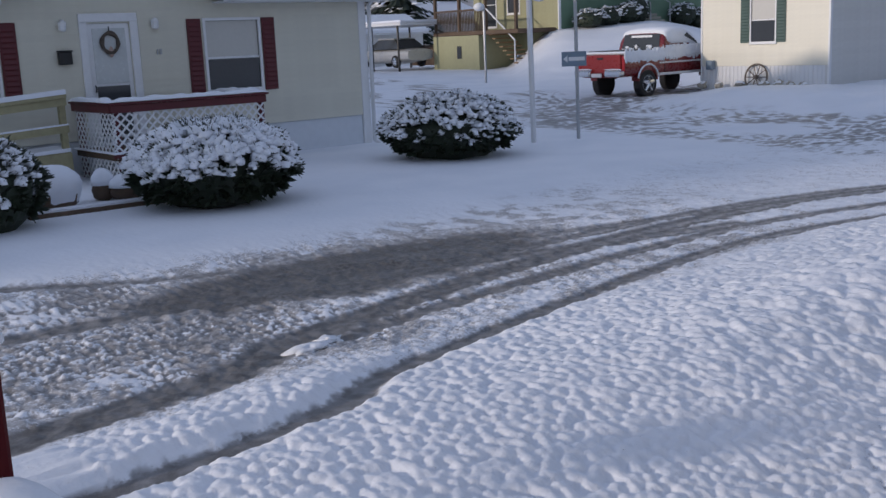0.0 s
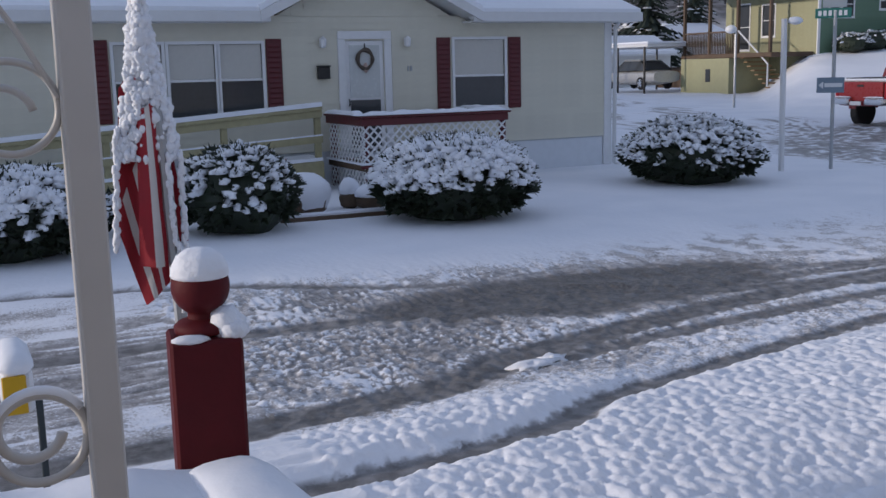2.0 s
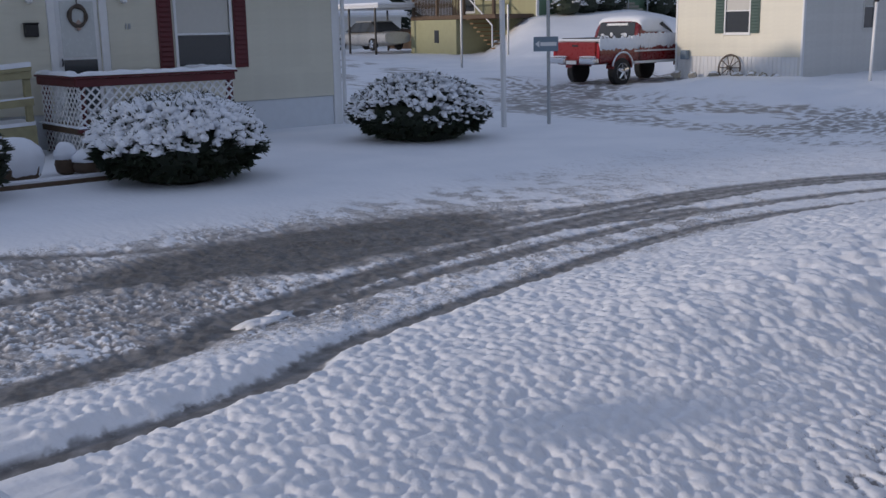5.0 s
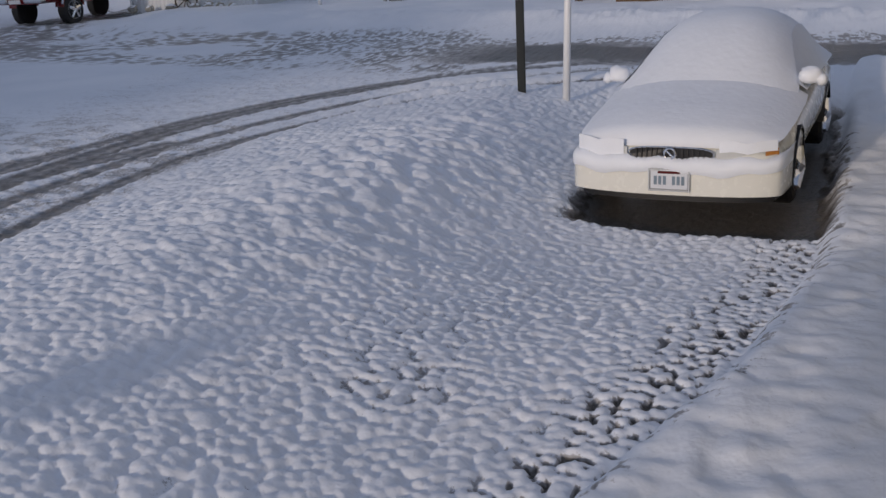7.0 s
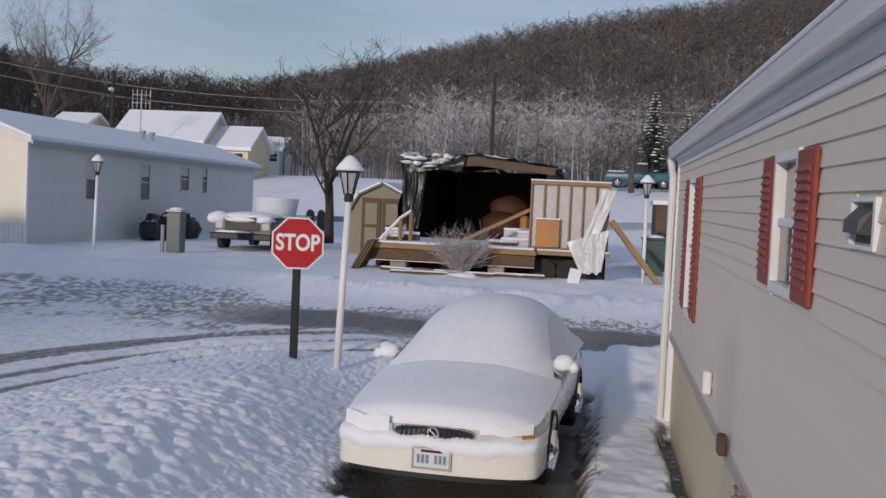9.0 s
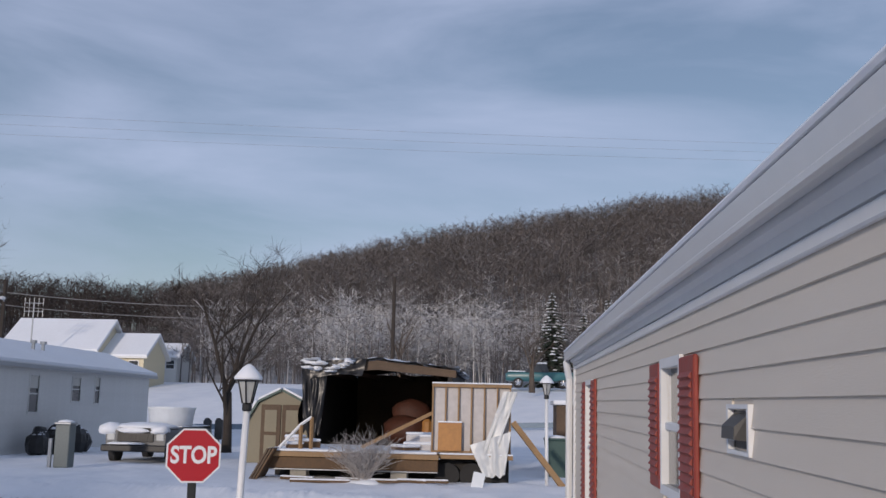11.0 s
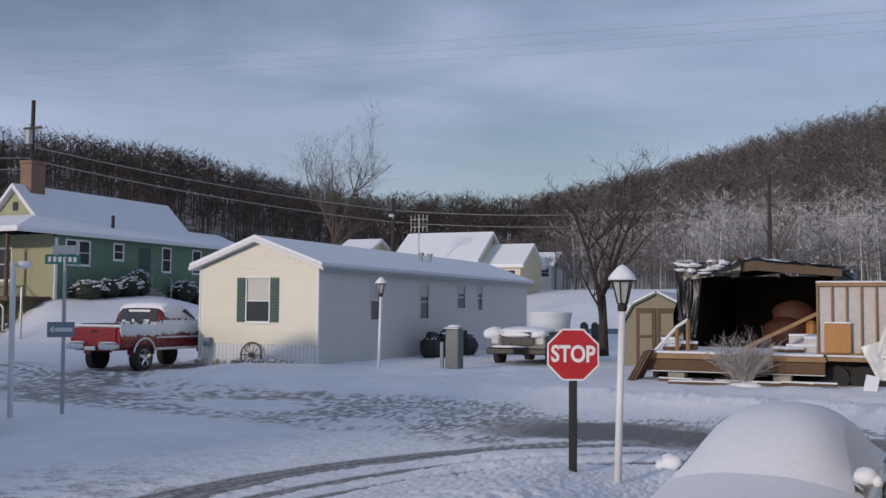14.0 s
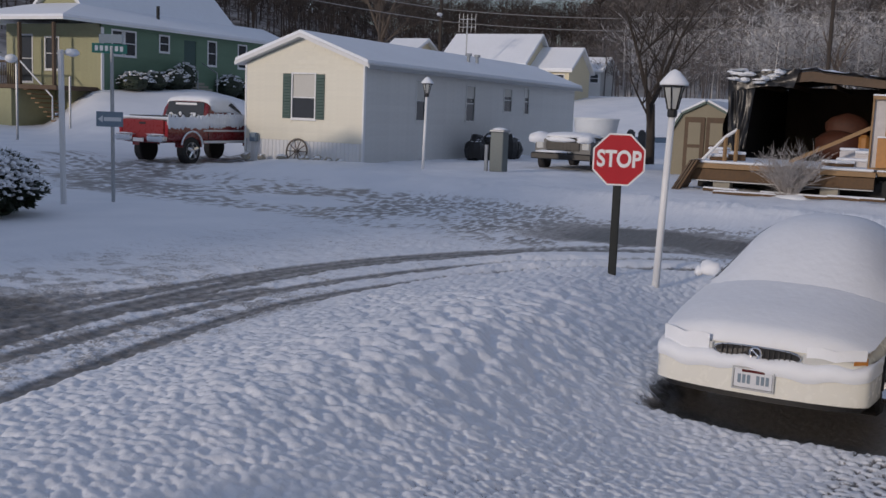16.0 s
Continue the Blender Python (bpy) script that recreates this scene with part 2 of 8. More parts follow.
def wall_part(house, name, m, length, z0, z1, thick, openings, mat, label=""):
    """A wall along its own x, outer face on y = 0 and looking to -y, with openings through it."""
    g = Geo()
    for a, b, c, d in holes(0, length, z0, z1, openings):
        g.box(a, 0, c, b, thick, d)
    return part(name, g, mat, house, label, m)


def window_part(parent, m, w, h, mat="white", frame_w=0.05, split=0.5, blind=0.0, glass="glass_dark", blind_mat="blind", sill=True):
    """A hung window in an opening w x h whose lower left corner is at m, looking to -y."""
    win = part("window", Geo().box(-frame_w, -0.03, -frame_w, 0, 0.05, h + frame_w).box(w, -0.03, -frame_w, w + frame_w, 0.05, h + frame_w)
               .box(0, -0.03, h, w, 0.05, h + frame_w).box(0, -0.03, -frame_w, w, 0.05, 0), mat, parent, m=m)
    part("sash_rail", Geo().cbox(0, -0.012, h * split - 0.02, w, 0.04, h * split + 0.02, 0.006), mat, win)
    part("pane", Geo().box(0, 0.02, h * split + 0.02, w, 0.026, h), glass, win)
    part("pane", Geo().box(0, 0.006, 0, w, 0.012, h * split - 0.02), glass, win)
    if blind:
        part("blind", Geo().box(0.01, 0.012, h * (1 - blind) if blind < 1 else h * split + 0.022, w - 0.01, 0.0185, h - 0.005), blind_mat, win, "pale window blind half drawn")
    if sill:
        part("sill", Geo().cbox(-frame_w - 0.01, -0.055, -frame_w - 0.03, w + frame_w + 0.01, 0.0, -frame_w, 0.006), mat, win)
    return win


def shutter_part(parent, m, w, h, mat, slats=0):
    sh = part("shutter", Geo().cbox(0, -0.035, 0, w, -0.013, h, 0.006), mat, parent, m=m)
    if slats:
        step = (h - 0.12) / slats
        me = Geo().add([(0.04, -0.036, 0), (w - 0.04, -0.036, 0), (0.04, -0.05, step * 0.25), (w - 0.04, -0.05, step * 0.25), (0.04, -0.036, step * 0.85), (w - 0.04, -0.036, step * 0.85)],
                       [(0, 1, 3, 2), (2, 3, 5, 4), (0, 2, 4), (1, 5, 3), (0, 4, 5, 1)]).mesh("slat", M[mat])
        for i in range(slats):
            part("slat", me, mat, sh, m=Matrix.Translation((0, 0, 0.06 + i * step)))
    return sh


# ---- ground ----
def lattice(x, y, seed=0):
    """Smooth value noise from 0 to 1 on arrays."""
    xi, yi = np.floor(x).astype(np.int64), np.floor(y).astype(np.int64)
    fx, fy = x - xi, y - yi
    fx, fy = fx * fx * (3 - 2 * fx), fy * fy * (3 - 2 * fy)

    def rnd(a, b):
        h = (a * 374761393 + b * 668265263 + seed * 974711) & 0x7FFFFFFF
        h = ((h ^ (h >> 13)) * 1274126177) & 0x7FFFFFFF
        return ((h ^ (h >> 16)) & 0xFFFF) / 65535.0
    return (rnd(xi, yi) * (1 - fx) + rnd(xi + 1, yi) * fx) * (1 - fy) + (rnd(xi, yi + 1) * (1 - fx) + rnd(xi + 1, yi + 1) * fx) * fy


def fractal(x, y, seed=0, octaves=4):
    s, a, t = 0.0, 1.0, 0.0
    for o in range(octaves):
        s = s + a * lattice(x * 2**o + 17.3 * o, y * 2**o - 9.1 * o, seed + o)
        t += a
        a *= 0.5
    return s / t


def cells(x, y, seed=0):
    """Distance to the nearest of scattered points, one in each unit square."""
    xi, yi = np.floor(x).astype(np.int64), np.floor(y).astype(np.int64)
    best = np.full(np.shape(x), 9.0)
    for dx in (-1, 0, 1):
        for dy in (-1, 0, 1):
            a, b = xi + dx, yi + dy
            h = (a * 374761393 + b * 668265263 + seed * 974711) & 0x7FFFFFFF
            h = ((h ^ (h >> 13)) * 1274126177) & 0x7FFFFFFF
            h = h ^ (h >> 16)
            best = np.minimum(best, np.hypot(a + (h & 0xFF) / 255.0 - x, b + ((h >> 8) & 0xFF) / 255.0 - y))
    return best


def step01(x, a, b):
    t = np.clip((x - a) / (b - a), 0, 1)
    return t * t * (3 - 2 * t)


def to_line(x, y, pts):
    """Distance to a bent line."""
    best = np.full(np.shape(x), 1e9)
    for (ax, ay), (bx, by) in zip(pts, pts[1:]):
        t = np.clip(((x - ax) * (bx - ax) + (y - ay) * (by - ay)) / ((bx - ax) ** 2 + (by - ay) ** 2), 0, 1)
        best = np.minimum(best, np.hypot(x - ax - t * (bx - ax), y - ay - t * (by - ay)))
    return best


def bend(pts, n=10):
    """A smooth curve through points."""
    out = []
    for i in range(len(pts) - 1):
        p0, p1, p2, p3 = (Vector(pts[max(0, min(len(pts) - 1, k))]) for k in (i - 1, i, i + 1, i + 2))
        for k in range(n):
            t = k / n
            q = 0.5 * ((2 * p1) + (p2 - p0) * t + (2 * p0 - 5 * p1 + 4 * p2 - p3) * t * t + (3 * p1 - p0 - 3 * p2 + p3) * t**3)
            out.append(tuple(q))
    return out + [tuple(pts[-1])]


RIDGE_H = [-40, -9, -1.6, 4.3, 10.4, 15, 19.7, 26, 37, 52, 70, 110]
RIDGE_E = [12.5, 12.2, 11.2, 10.2, 8.6, 7.2, 5.9, 6.6, 8.0, 9.4, 9.6, 9.0]


def land(x, y):
    """The large shape of the land."""
    d = np.hypot(x, y)
    head = np.degrees(np.arctan2(y, x))
    z = 0.25 * step01(x, 19, 25)                                   # verge of the lots over the side street
    z = z - (0.30 + 0.20 * step01(x, 4.5, 8.0)) * (1 - step01(y, 1.3, 4.3)) * step01(x, -2, 2.5) * (1 - step01(x, 12.0, 14.5))   # parking pad
    z = z - 0.20 * (1 - step01(to_line(x, y, DRIVE), 1.6, 3.4)) * step01(x, 19, 22)
    z = z + 3.6 * step01(x - 0.25 * y, 47, 82) * (1 - step01(head, 20, 34))   # field that climbs to the woods
    z = z + 2.3 * step01(0.71 * x + 0.71 * y, 37, 54) * step01(head, 30, 40) * (1 - 0.85 * step01(head, 44.5, 47.5))   # knoll of the green house
    z = z + 3.0 * step01(d, 60, 110) * step01(head, 24, 40)
    ridge = np.interp(head, RIDGE_H, RIDGE_E)
    far = np.clip((d - 115) / 145, 0, 1)
    back = -0.956 * x + 0.292 * y                                  # towards the low sun
    z = z + (14.7 + 1.2 * fractal(x / 9, y / 9, 6)) * step01(back, 22, 50) * (1 - step01(x, -8, 2)) * step01(y + 0.305 * (x + 50), 17, 31)   # unseen hill, added behind the camera to block the sun from the far lots
    z = z + (np.tan(np.radians(ridge)) * 260 - 13.0) * far ** 0.8 * (head > -60) * (head < 150) + 2.0 * far * fractal(x / 40, y / 40, 5)
    return z


RUT_A = bend([(-8, 3.9), (1.8, 4.6), (3.7, 5.1), (7.4, 5.75), (9.7, 5.6), (12.4, 4.5), (14.2, 2.6), (15.3, 0.0), (15.8, -6), (16, -25)])
RUT_B = bend([(-8, 5.0), (1.6, 5.6), (3.7, 6.2), (6.5, 6.75), (9.3, 6.85), (11.8, 6.4), (14.6, 4.7), (16.3, 2.0), (17.2, -2), (17.6, -25)])
RUT_C = bend([(-8, 10.8), (0.9, 10.0), (3.8, 8.7), (6.0, 7.9), (8.5, 7.3), (11.5, 6.6)])
RUT_D = bend([(-8, 7.6), (2, 7.7), (4.6, 7.5), (7.0, 6.9), (9.0, 6.4)])
SIDE = bend([(16.6, -40), (16.6, -4), (17.2, 4), (18.0, 10), (19.2, 17), (23, 30), (30, 60)])
RUT_E = bend([(2.5, 5.75), (5.2, 6.15), (7.5, 6.3), (9.8, 6.15), (12.3, 5.3), (14.6, 3.4)])
RUT_F = bend([(4.5, 7.1), (7.5, 7.25), (10.5, 7.0), (13.0, 6.1), (15.6, 4.4)])
DRIVE = bend([(17.5, 16.5), (21, 19.8), (25, 21.6), (30, 22.6)])
HOME_BED = [(-6, 1.6), (2.9, 1.16), (3.4, 1.08), (4.1, 0.88), (5.1, 0.55), (7.6, 0.22), (12, 0.1), (15, 0.0)]


def ground_fields(x, y):
    """Height, and how bare (0 snow, 1 wet asphalt) each place is."""
    z = land(x, y)
    n1, n2, n3 = fractal(x * 1.3, y * 1.3, 1), fractal(x * 5, y * 5, 2), fractal(x * 17, y * 17, 3, 3)
    near = 1 - step01(np.hypot(x - 6, y - 3), 18, 40)
    street = step01(y, 4.9 + 0.3 * n1, 5.6 + 0.3 * n1) * (1 - step01(y, 8.7 + 0.12 * np.abs(x - 5), 9.6 + 0.12 * np.abs(x - 5))) * (1 - step01(x, 15, 19))
    side = 1 - step01(to_line(x, y, SIDE), 1.9, 3.6)
    tracks = [(to_line(x, y, r), w, k) for r, w, k in ((RUT_A, 0.12, 0.85), (RUT_B, 0.21, 1.0), (RUT_C, 0.13, 0.75), (RUT_D, 0.18, 0.85), (RUT_E, 0.12, 0.85), (RUT_F, 0.14, 0.85))]
    ruts = np.clip(sum(1 - step01(d + 0.12 * (n2 - 0.5), w * 0.5, w) for d, w, k in tracks), 0, 1)
    broad = np.clip(sum(1 - step01(d + 0.10 * (n2 - 0.5), w * 0.6, w * 2.0) for d, w, k in tracks), 0, 1)
    packed = np.maximum.reduce([k * (1 - step01(d + 0.11 * (n2 - 0.5) + 0.12 * (n3 - 0.5), w * 0.6, w * 1.02)) * (1 - 0.75 * (1 - step01(d + 0.05 * (n2 - 0.5), w * 0.12, w * 0.4)) * step01(x, 6, 9)) for d, w, k in tracks])
    worn = 1 - step01(np.hypot((x - 5.2) / 2.6, (y - 7.7) / 0.9) + 0.5 * (n2 - 0.5), 0.55, 1.15)
    gritty = (1 - step01(np.hypot((x - 2.6) / 5.6, (y - 7.35) / 2.0) + 0.4 * (n1 - 0.5), 0.5, 1.25))
    wet = (1 - step01(np.abs(x - 16.6 - 0.05 * y) + 1.2 * (n1 - 0.5), 0.7, 1.7)) * (1 - step01(y, 4.6, 7.5))
    drive = (1 - step01(to_line(x, y, DRIVE) + 1.6 * (n1 - 0.5), 0.5, 2.0)) * step01(n2, 0.36, 0.56)
    patch = np.clip(street + side, 0, 1) * step01(fractal(x * 0.55, y * 1.3, 9), 0.50, 0.66) * step01(n2, 0.3, 0.6)
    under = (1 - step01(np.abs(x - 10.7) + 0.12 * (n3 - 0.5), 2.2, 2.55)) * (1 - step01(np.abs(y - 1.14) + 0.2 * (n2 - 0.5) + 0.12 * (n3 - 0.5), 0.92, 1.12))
    d_bed = np.where(y < np.interp(x, [p[0] for p in HOME_BED], [p[1] for p in HOME_BED]), -1, 1) * to_line(x, y, HOME_BED)
    bed = (1 - step01(d_bed + 0.10 * (n2 - 0.5), -0.08, 0.02)) * (x < 14.5) * (y > -3)
    lumps = 1.12 - 1.15 * np.minimum(cells(x * 14.5 + 1.3 * n2, y * 14.5 + 1.3 * n1, 21), 0.9) ** 2 - 0.30 * np.minimum(cells(x * 25 - 1.2 * n2, y * 25, 22), 0.9) ** 2 + 0.30 * (n2 - 0.5)
    grains = 1.05 - 0.9 * cells(x * 15 + 1.5 * n2, y * 15, 31) - 0.3 * cells(x * 27, y * 27, 32) + 0.8 * (n1 - 0.5)
    lawn = (1 - street) * (1 - side) * (1 - bed) * (1 - broad) * (1 - 0.85 * under)
    pad = lawn * (1 - step01(y, 2.0, 3.0)) * (x < 14.5)
    edge = (1 - step01(np.abs(d_bed - 0.14) + 0.16 * (n2 - 0.5), 0.06, 0.42)) * (x < 12) * (x > 2)
    holes_ = (1 - step01(lumps, 0.56, 0.72)) * np.clip(edge * 1.2 + 0.4 * pad * step01(n1, 0.42, 0.65) * (1 - step01(x, 4, 8)), 0, 1)
    wall_gap = y + 0.77 + 0.16 * (n2 - 0.5) + 0.10 * (n3 - 0.5)
    strip = (1 - step01(wall_gap, 0.10, 0.19)) * (wall_gap > -0.4) * step01(x, 2, 3) * (1 - step01(x, 11.6, 12.2))
    bed = bed * (1 - strip)
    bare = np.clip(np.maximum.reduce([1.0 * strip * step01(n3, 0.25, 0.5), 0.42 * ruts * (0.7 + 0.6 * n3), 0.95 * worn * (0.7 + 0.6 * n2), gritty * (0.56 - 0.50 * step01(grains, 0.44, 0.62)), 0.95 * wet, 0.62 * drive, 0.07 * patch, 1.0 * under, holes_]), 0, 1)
    bare = np.maximum(bare, np.clip(street * near * (0.34 * step01(n2, 0.36, 0.62) * (1 - 0.8 * step01(x, 7, 11.5)) + 0.12 * step01(x, 7, 10) * step01(n3, 0.4, 0.6)) + side * 0.60 * step01(0.15 * n2 + 0.85 * n3, 0.42, 0.60) * step01(fractal(x * 0.5, y * 0.5, 14), 0.36, 0.6), 0, 1)) * (np.hypot(x, y) < 90)
    # relief of the snow
    own = 0.12 + 0.88 * (1 - step01(y, 5.6, 7.5)) * (1 - step01(x, 12.5, 14.5))
    heap = np.exp(-((x - 8.2) / 3.0) ** 2 - ((y - 3.5 + 0.05 * (x - 8)) / 1.0) ** 2)      # softer, larger lumps of heaped snow
    soft = 1.1 - 1.15 * np.minimum(cells(x * 5.2 + 0.8 * n1, y * 5.2 + 0.8 * n2, 51), 0.9) ** 2
    z = z + near * lawn * own * (0.040 * (1 - 0.65 * heap) * (lumps - 0.6) + 0.075 * heap * (soft - 0.5) + 0.03 * (n1 - 0.5)) + 0.05 * lawn * near
    mound = np.exp(-(((x - 7.6) * 0.8 + (y - 3.9) * 0.25) / 2.4) ** 2 - ((y - 3.7) / 0.85) ** 2)
    z = z + 0.13 * mound * (0.8 + 0.5 * n2)
    z = z + bed * (0.17 + 0.06 * (n1 - 0.5) + 0.03 * n2 + 0.026 * lattice(x * 5.5 + n1, y * 5.5, 44) + 0.022 * lattice(x * 10, y * 10 + n2, 45)) * np.sqrt(step01(-d_bed, -0.03, 0.20))
    z = z + 0.012 * gritty * step01(grains, 0.40, 0.66) * (1 - broad)
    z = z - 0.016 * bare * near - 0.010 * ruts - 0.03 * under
    z = z + (street + side) * near * 0.018 * (n3 - 0.5) * 2 + 0.02 * street * (n2 - 0.5)
    bank = np.exp(-((to_line(x, y, SIDE) - 4.3) / 0.8) ** 2) * (x > 17) * (y < 17)
    z = z + 0.16 * bank * (0.4 + n2) + 0.12 * (n1 - 0.5) * step01(x, 19, 23) * (1 - step01(x, 40, 60))
    packed = np.maximum(packed, 0.75 * worn * step01(n1 + 0.3 * n2, 0.45, 0.75)) * (0.82 + 0.3 * n2) * (np.hypot(x, y) < 60)
    return z, bare, packed


def axis(spans):
    out = []
    for a, b, s in spans:
        out.extend(np.arange(a, b - 1e-6, s))
    return np.array(out + [spans[-1][1]])


GX = axis([(-300, -60, 30), (-60, -6, 3), (-6, 1.6, 0.25), (1.6, 6.5, 0.018), (6.5, 9.6, 0.027), (9.6, 14, 0.05), (14, 30, 0.16), (30, 60, 0.6), (60, 130, 2.0), (130, 280, 6), (280, 900, 60)])
GY = axis([(-300, -60, 30), (-60, -12, 3), (-12, -1.4, 0.4), (-1.4, 0.2, 0.03), (0.2, 6.0, 0.02), (6.0, 8.0, 0.032), (8.0, 11, 0.07), (11, 24, 0.16), (24, 60, 0.8), (60, 130, 2.5), (130, 280, 6), (280, 900, 60)])
gx, gy = np.meshgrid(GX, GY)
gz_, gbare, gpacked = ground_fields(gx, gy)
nx, ny = len(GX), len(GY)
idx = np.arange(nx * ny).reshape(ny, nx)
quads = np.stack([idx[:-1, :-1], idx[:-1, 1:], idx[1:, 1:], idx[1:, :-1]], -1).reshape(-1, 4)
gme = bpy.data.meshes.new("ground")
gme.vertices.add(nx * ny)
gme.vertices.foreach_set("co", np.stack([gx, gy, gz_], -1).astype(np.float32).ravel())
gme.loops.add(quads.size)
gme.loops.foreach_set("vertex_index", quads.astype(np.int32).ravel())
gme.polygons.add(len(quads))
gme.polygons.foreach_set("loop_start", np.arange(0, quads.size, 4, dtype=np.int32))
gme.polygons.foreach_set("loop_total", np.full(len(quads), 4, dtype=np.int32))
gme.update(calc_edges=True)
gme.shade_smooth()
for name_, val_ in (("bare", gbare), ("packed", gpacked), ("woods", step01(np.hypot(gx, gy), 100, 135))):
    gme.attributes.new(name_, "FLOAT", "POINT").data.foreach_set("value", val_.astype(np.float32).ravel())


def ground_material():
    m = bpy.data.materials.new("snowy_ground")
    m.use_nodes = True
    n, l = m.node_tree.nodes, m.node_tree.links
    b = n["Principled BSDF"]
    b.inputs["Specular IOR Level"].default_value = 0.3
    geo = n.new("ShaderNodeNewGeometry")

    def tex(scale, detail, rough=0.5):
        t = n.new("ShaderNodeTexNoise")
        t.inputs["Scale"].default_value, t.inputs["Detail"].default_value, t.inputs["Roughness"].default_value = scale, detail, rough
        l.new(geo.outputs["Position"], t.inputs["Vector"])
        return t.outputs["Fac"]

    def attr(name):
        a = n.new("ShaderNodeAttribute")
        a.attribute_name = name
        return a.outputs["Fac"]

    def mix(f, c1, c2):
        x = n.new("ShaderNodeMixRGB")
        l.new(f, x.inputs["Fac"])
        for s, c in (("Color1", c1), ("Color2", c2)):
            if isinstance(c, tuple):
                x.inputs[s].default_value = (*c, 1)
            else:
                l.new(c, x.inputs[s])
        return x.outputs["Color"]

    def ramp(f, a, b_):
        r = n.new("ShaderNodeMapRange")
        r.interpolation_type = "SMOOTHSTEP"
        r.inputs["From Min"].default_value, r.inputs["From Max"].default_value = a, b_
        l.new(f, r.inputs["Value"])
        return r.outputs["Result"]

    def math_(op, a, b_):
        x = n.new("ShaderNodeMath")
        x.operation = op
        for i, c in enumerate((a, b_)):
            if isinstance(c, float):
                x.inputs[i].default_value = c
            else:
                l.new(c, x.inputs[i])
        return x.outputs[0]
    fine, mid, big = tex(42, 6, 0.72), tex(9, 4), tex(0.7, 3)
    snow = mix(ramp(big, 0.3, 0.7), (0.78, 0.81, 0.86), (0.85, 0.87, 0.91))
    grit = mix(ramp(fine, 0.35, 0.65), (0.05, 0.045, 0.04), (0.17, 0.155, 0.14))
    slush = mix(ramp(mid, 0.3, 0.7), (0.25, 0.24, 0.235), (0.50, 0.49, 0.49))
    f = math_("ADD", attr("bare"), math_("MULTIPLY", math_("SUBTRACT", fine, 0.5), 1.15))
    c = mix(ramp(f, 0.12, 0.38), snow, slush)
    c = mix(ramp(f, 0.40, 0.80), c, grit)
    track = mix(ramp(math_("ADD", math_("MULTIPLY", mid, 0.6), math_("MULTIPLY", fine, 0.4)), 0.36, 0.64), (0.085, 0.080, 0.075), (0.19, 0.185, 0.18))
    c = mix(math_("MULTIPLY", attr("packed"), 0.92), c, track)
    litter = mix(ramp(tex(0.5, 5), 0.3, 0.7), (0.09, 0.075, 0.068), (0.40, 0.385, 0.38))
    c = mix(attr("woods"), c, litter)
    l.new(c, b.inputs["Base Color"])
    r = n.new("ShaderNodeMapRange")
    r.inputs["To Min"].default_value, r.inputs["To Max"].default_value = 0.7, 0.32
    l.new(f, r.inputs["Value"])
    l.new(r.outputs["Result"], b.inputs["Roughness"])
    bp = n.new("ShaderNodeBump")
    bp.inputs["Strength"].default_value, bp.inputs["Distance"].default_value = 0.5, 0.012
    l.new(math_("ADD", math_("MULTIPLY", tex(15, 2), 1.2), math_("MULTIPLY", fine, math_("ADD", math_("MULTIPLY", attr("bare"), 1.2), 0.18))), bp.inputs["Height"])
    l.new(bp.outputs["Normal"], b.inputs["Normal"])
    return m


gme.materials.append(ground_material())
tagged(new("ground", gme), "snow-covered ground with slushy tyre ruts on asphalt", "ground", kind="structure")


def height(x, y):
    return float(ground_fields(np.array([float(x)]), np.array([float(y)]))[0][0])


def gable_roof(house, x0, x1, y0, y1, z, rise, over, thick, snow=0.1, axis="x", name="roof"):
    """Two roof slopes with snow on top, ridge along an axis of the house."""
    def lay(off, t, mat, nm, par, inset):
        if axis == "x":
            c, h = (y0 + y1) / 2, (y1 - y0) / 2 + over - inset
            s = rise / ((y1 - y0) / 2)
            zc, ze = z + rise + off, z - (over - inset) * s + off
            o = [(c - h, ze), (c, zc), (c + h, ze), (c + h, ze + t), (c, zc + t), (c - h, ze + t)]
            g = Geo()
            k = 6
            a, b = x0 - over + inset, x1 + over - inset
            p = [(a, q[0], q[1]) for q in o] + [(b, q[0], q[1]) for q in o]
        else:
            c, h = (x0 + x1) / 2, (x1 - x0) / 2 + over - inset
            s = rise / ((x1 - x0) / 2)
            zc, ze = z + rise + off, z - (over - inset) * s + off
            o = [(c - h, ze), (c, zc), (c + h, ze), (c + h, ze + t), (c, zc + t), (c - h, ze + t)]
            g = Geo()
            k = 6
            a, b = y0 - over + inset, y1 + over - inset
            p = [(q[0], a, q[1]) for q in o] + [(q[0], b, q[1]) for q in o]
        g.add(p, [(0, 1, 4, 5), (1, 2, 3, 4), (6, 11, 10, 7), (7, 10, 9, 8)] + [(i, k + i, k + (i + 1) % k, (i + 1) % k) for i in range(k)])
        return part(nm, g, mat, par)
    r = lay(0, thick, "white_metal", name, house, 0)
    lay(thick + 0.004, snow, "snow_smooth", "snow_layer", r, 0.02)
    return r


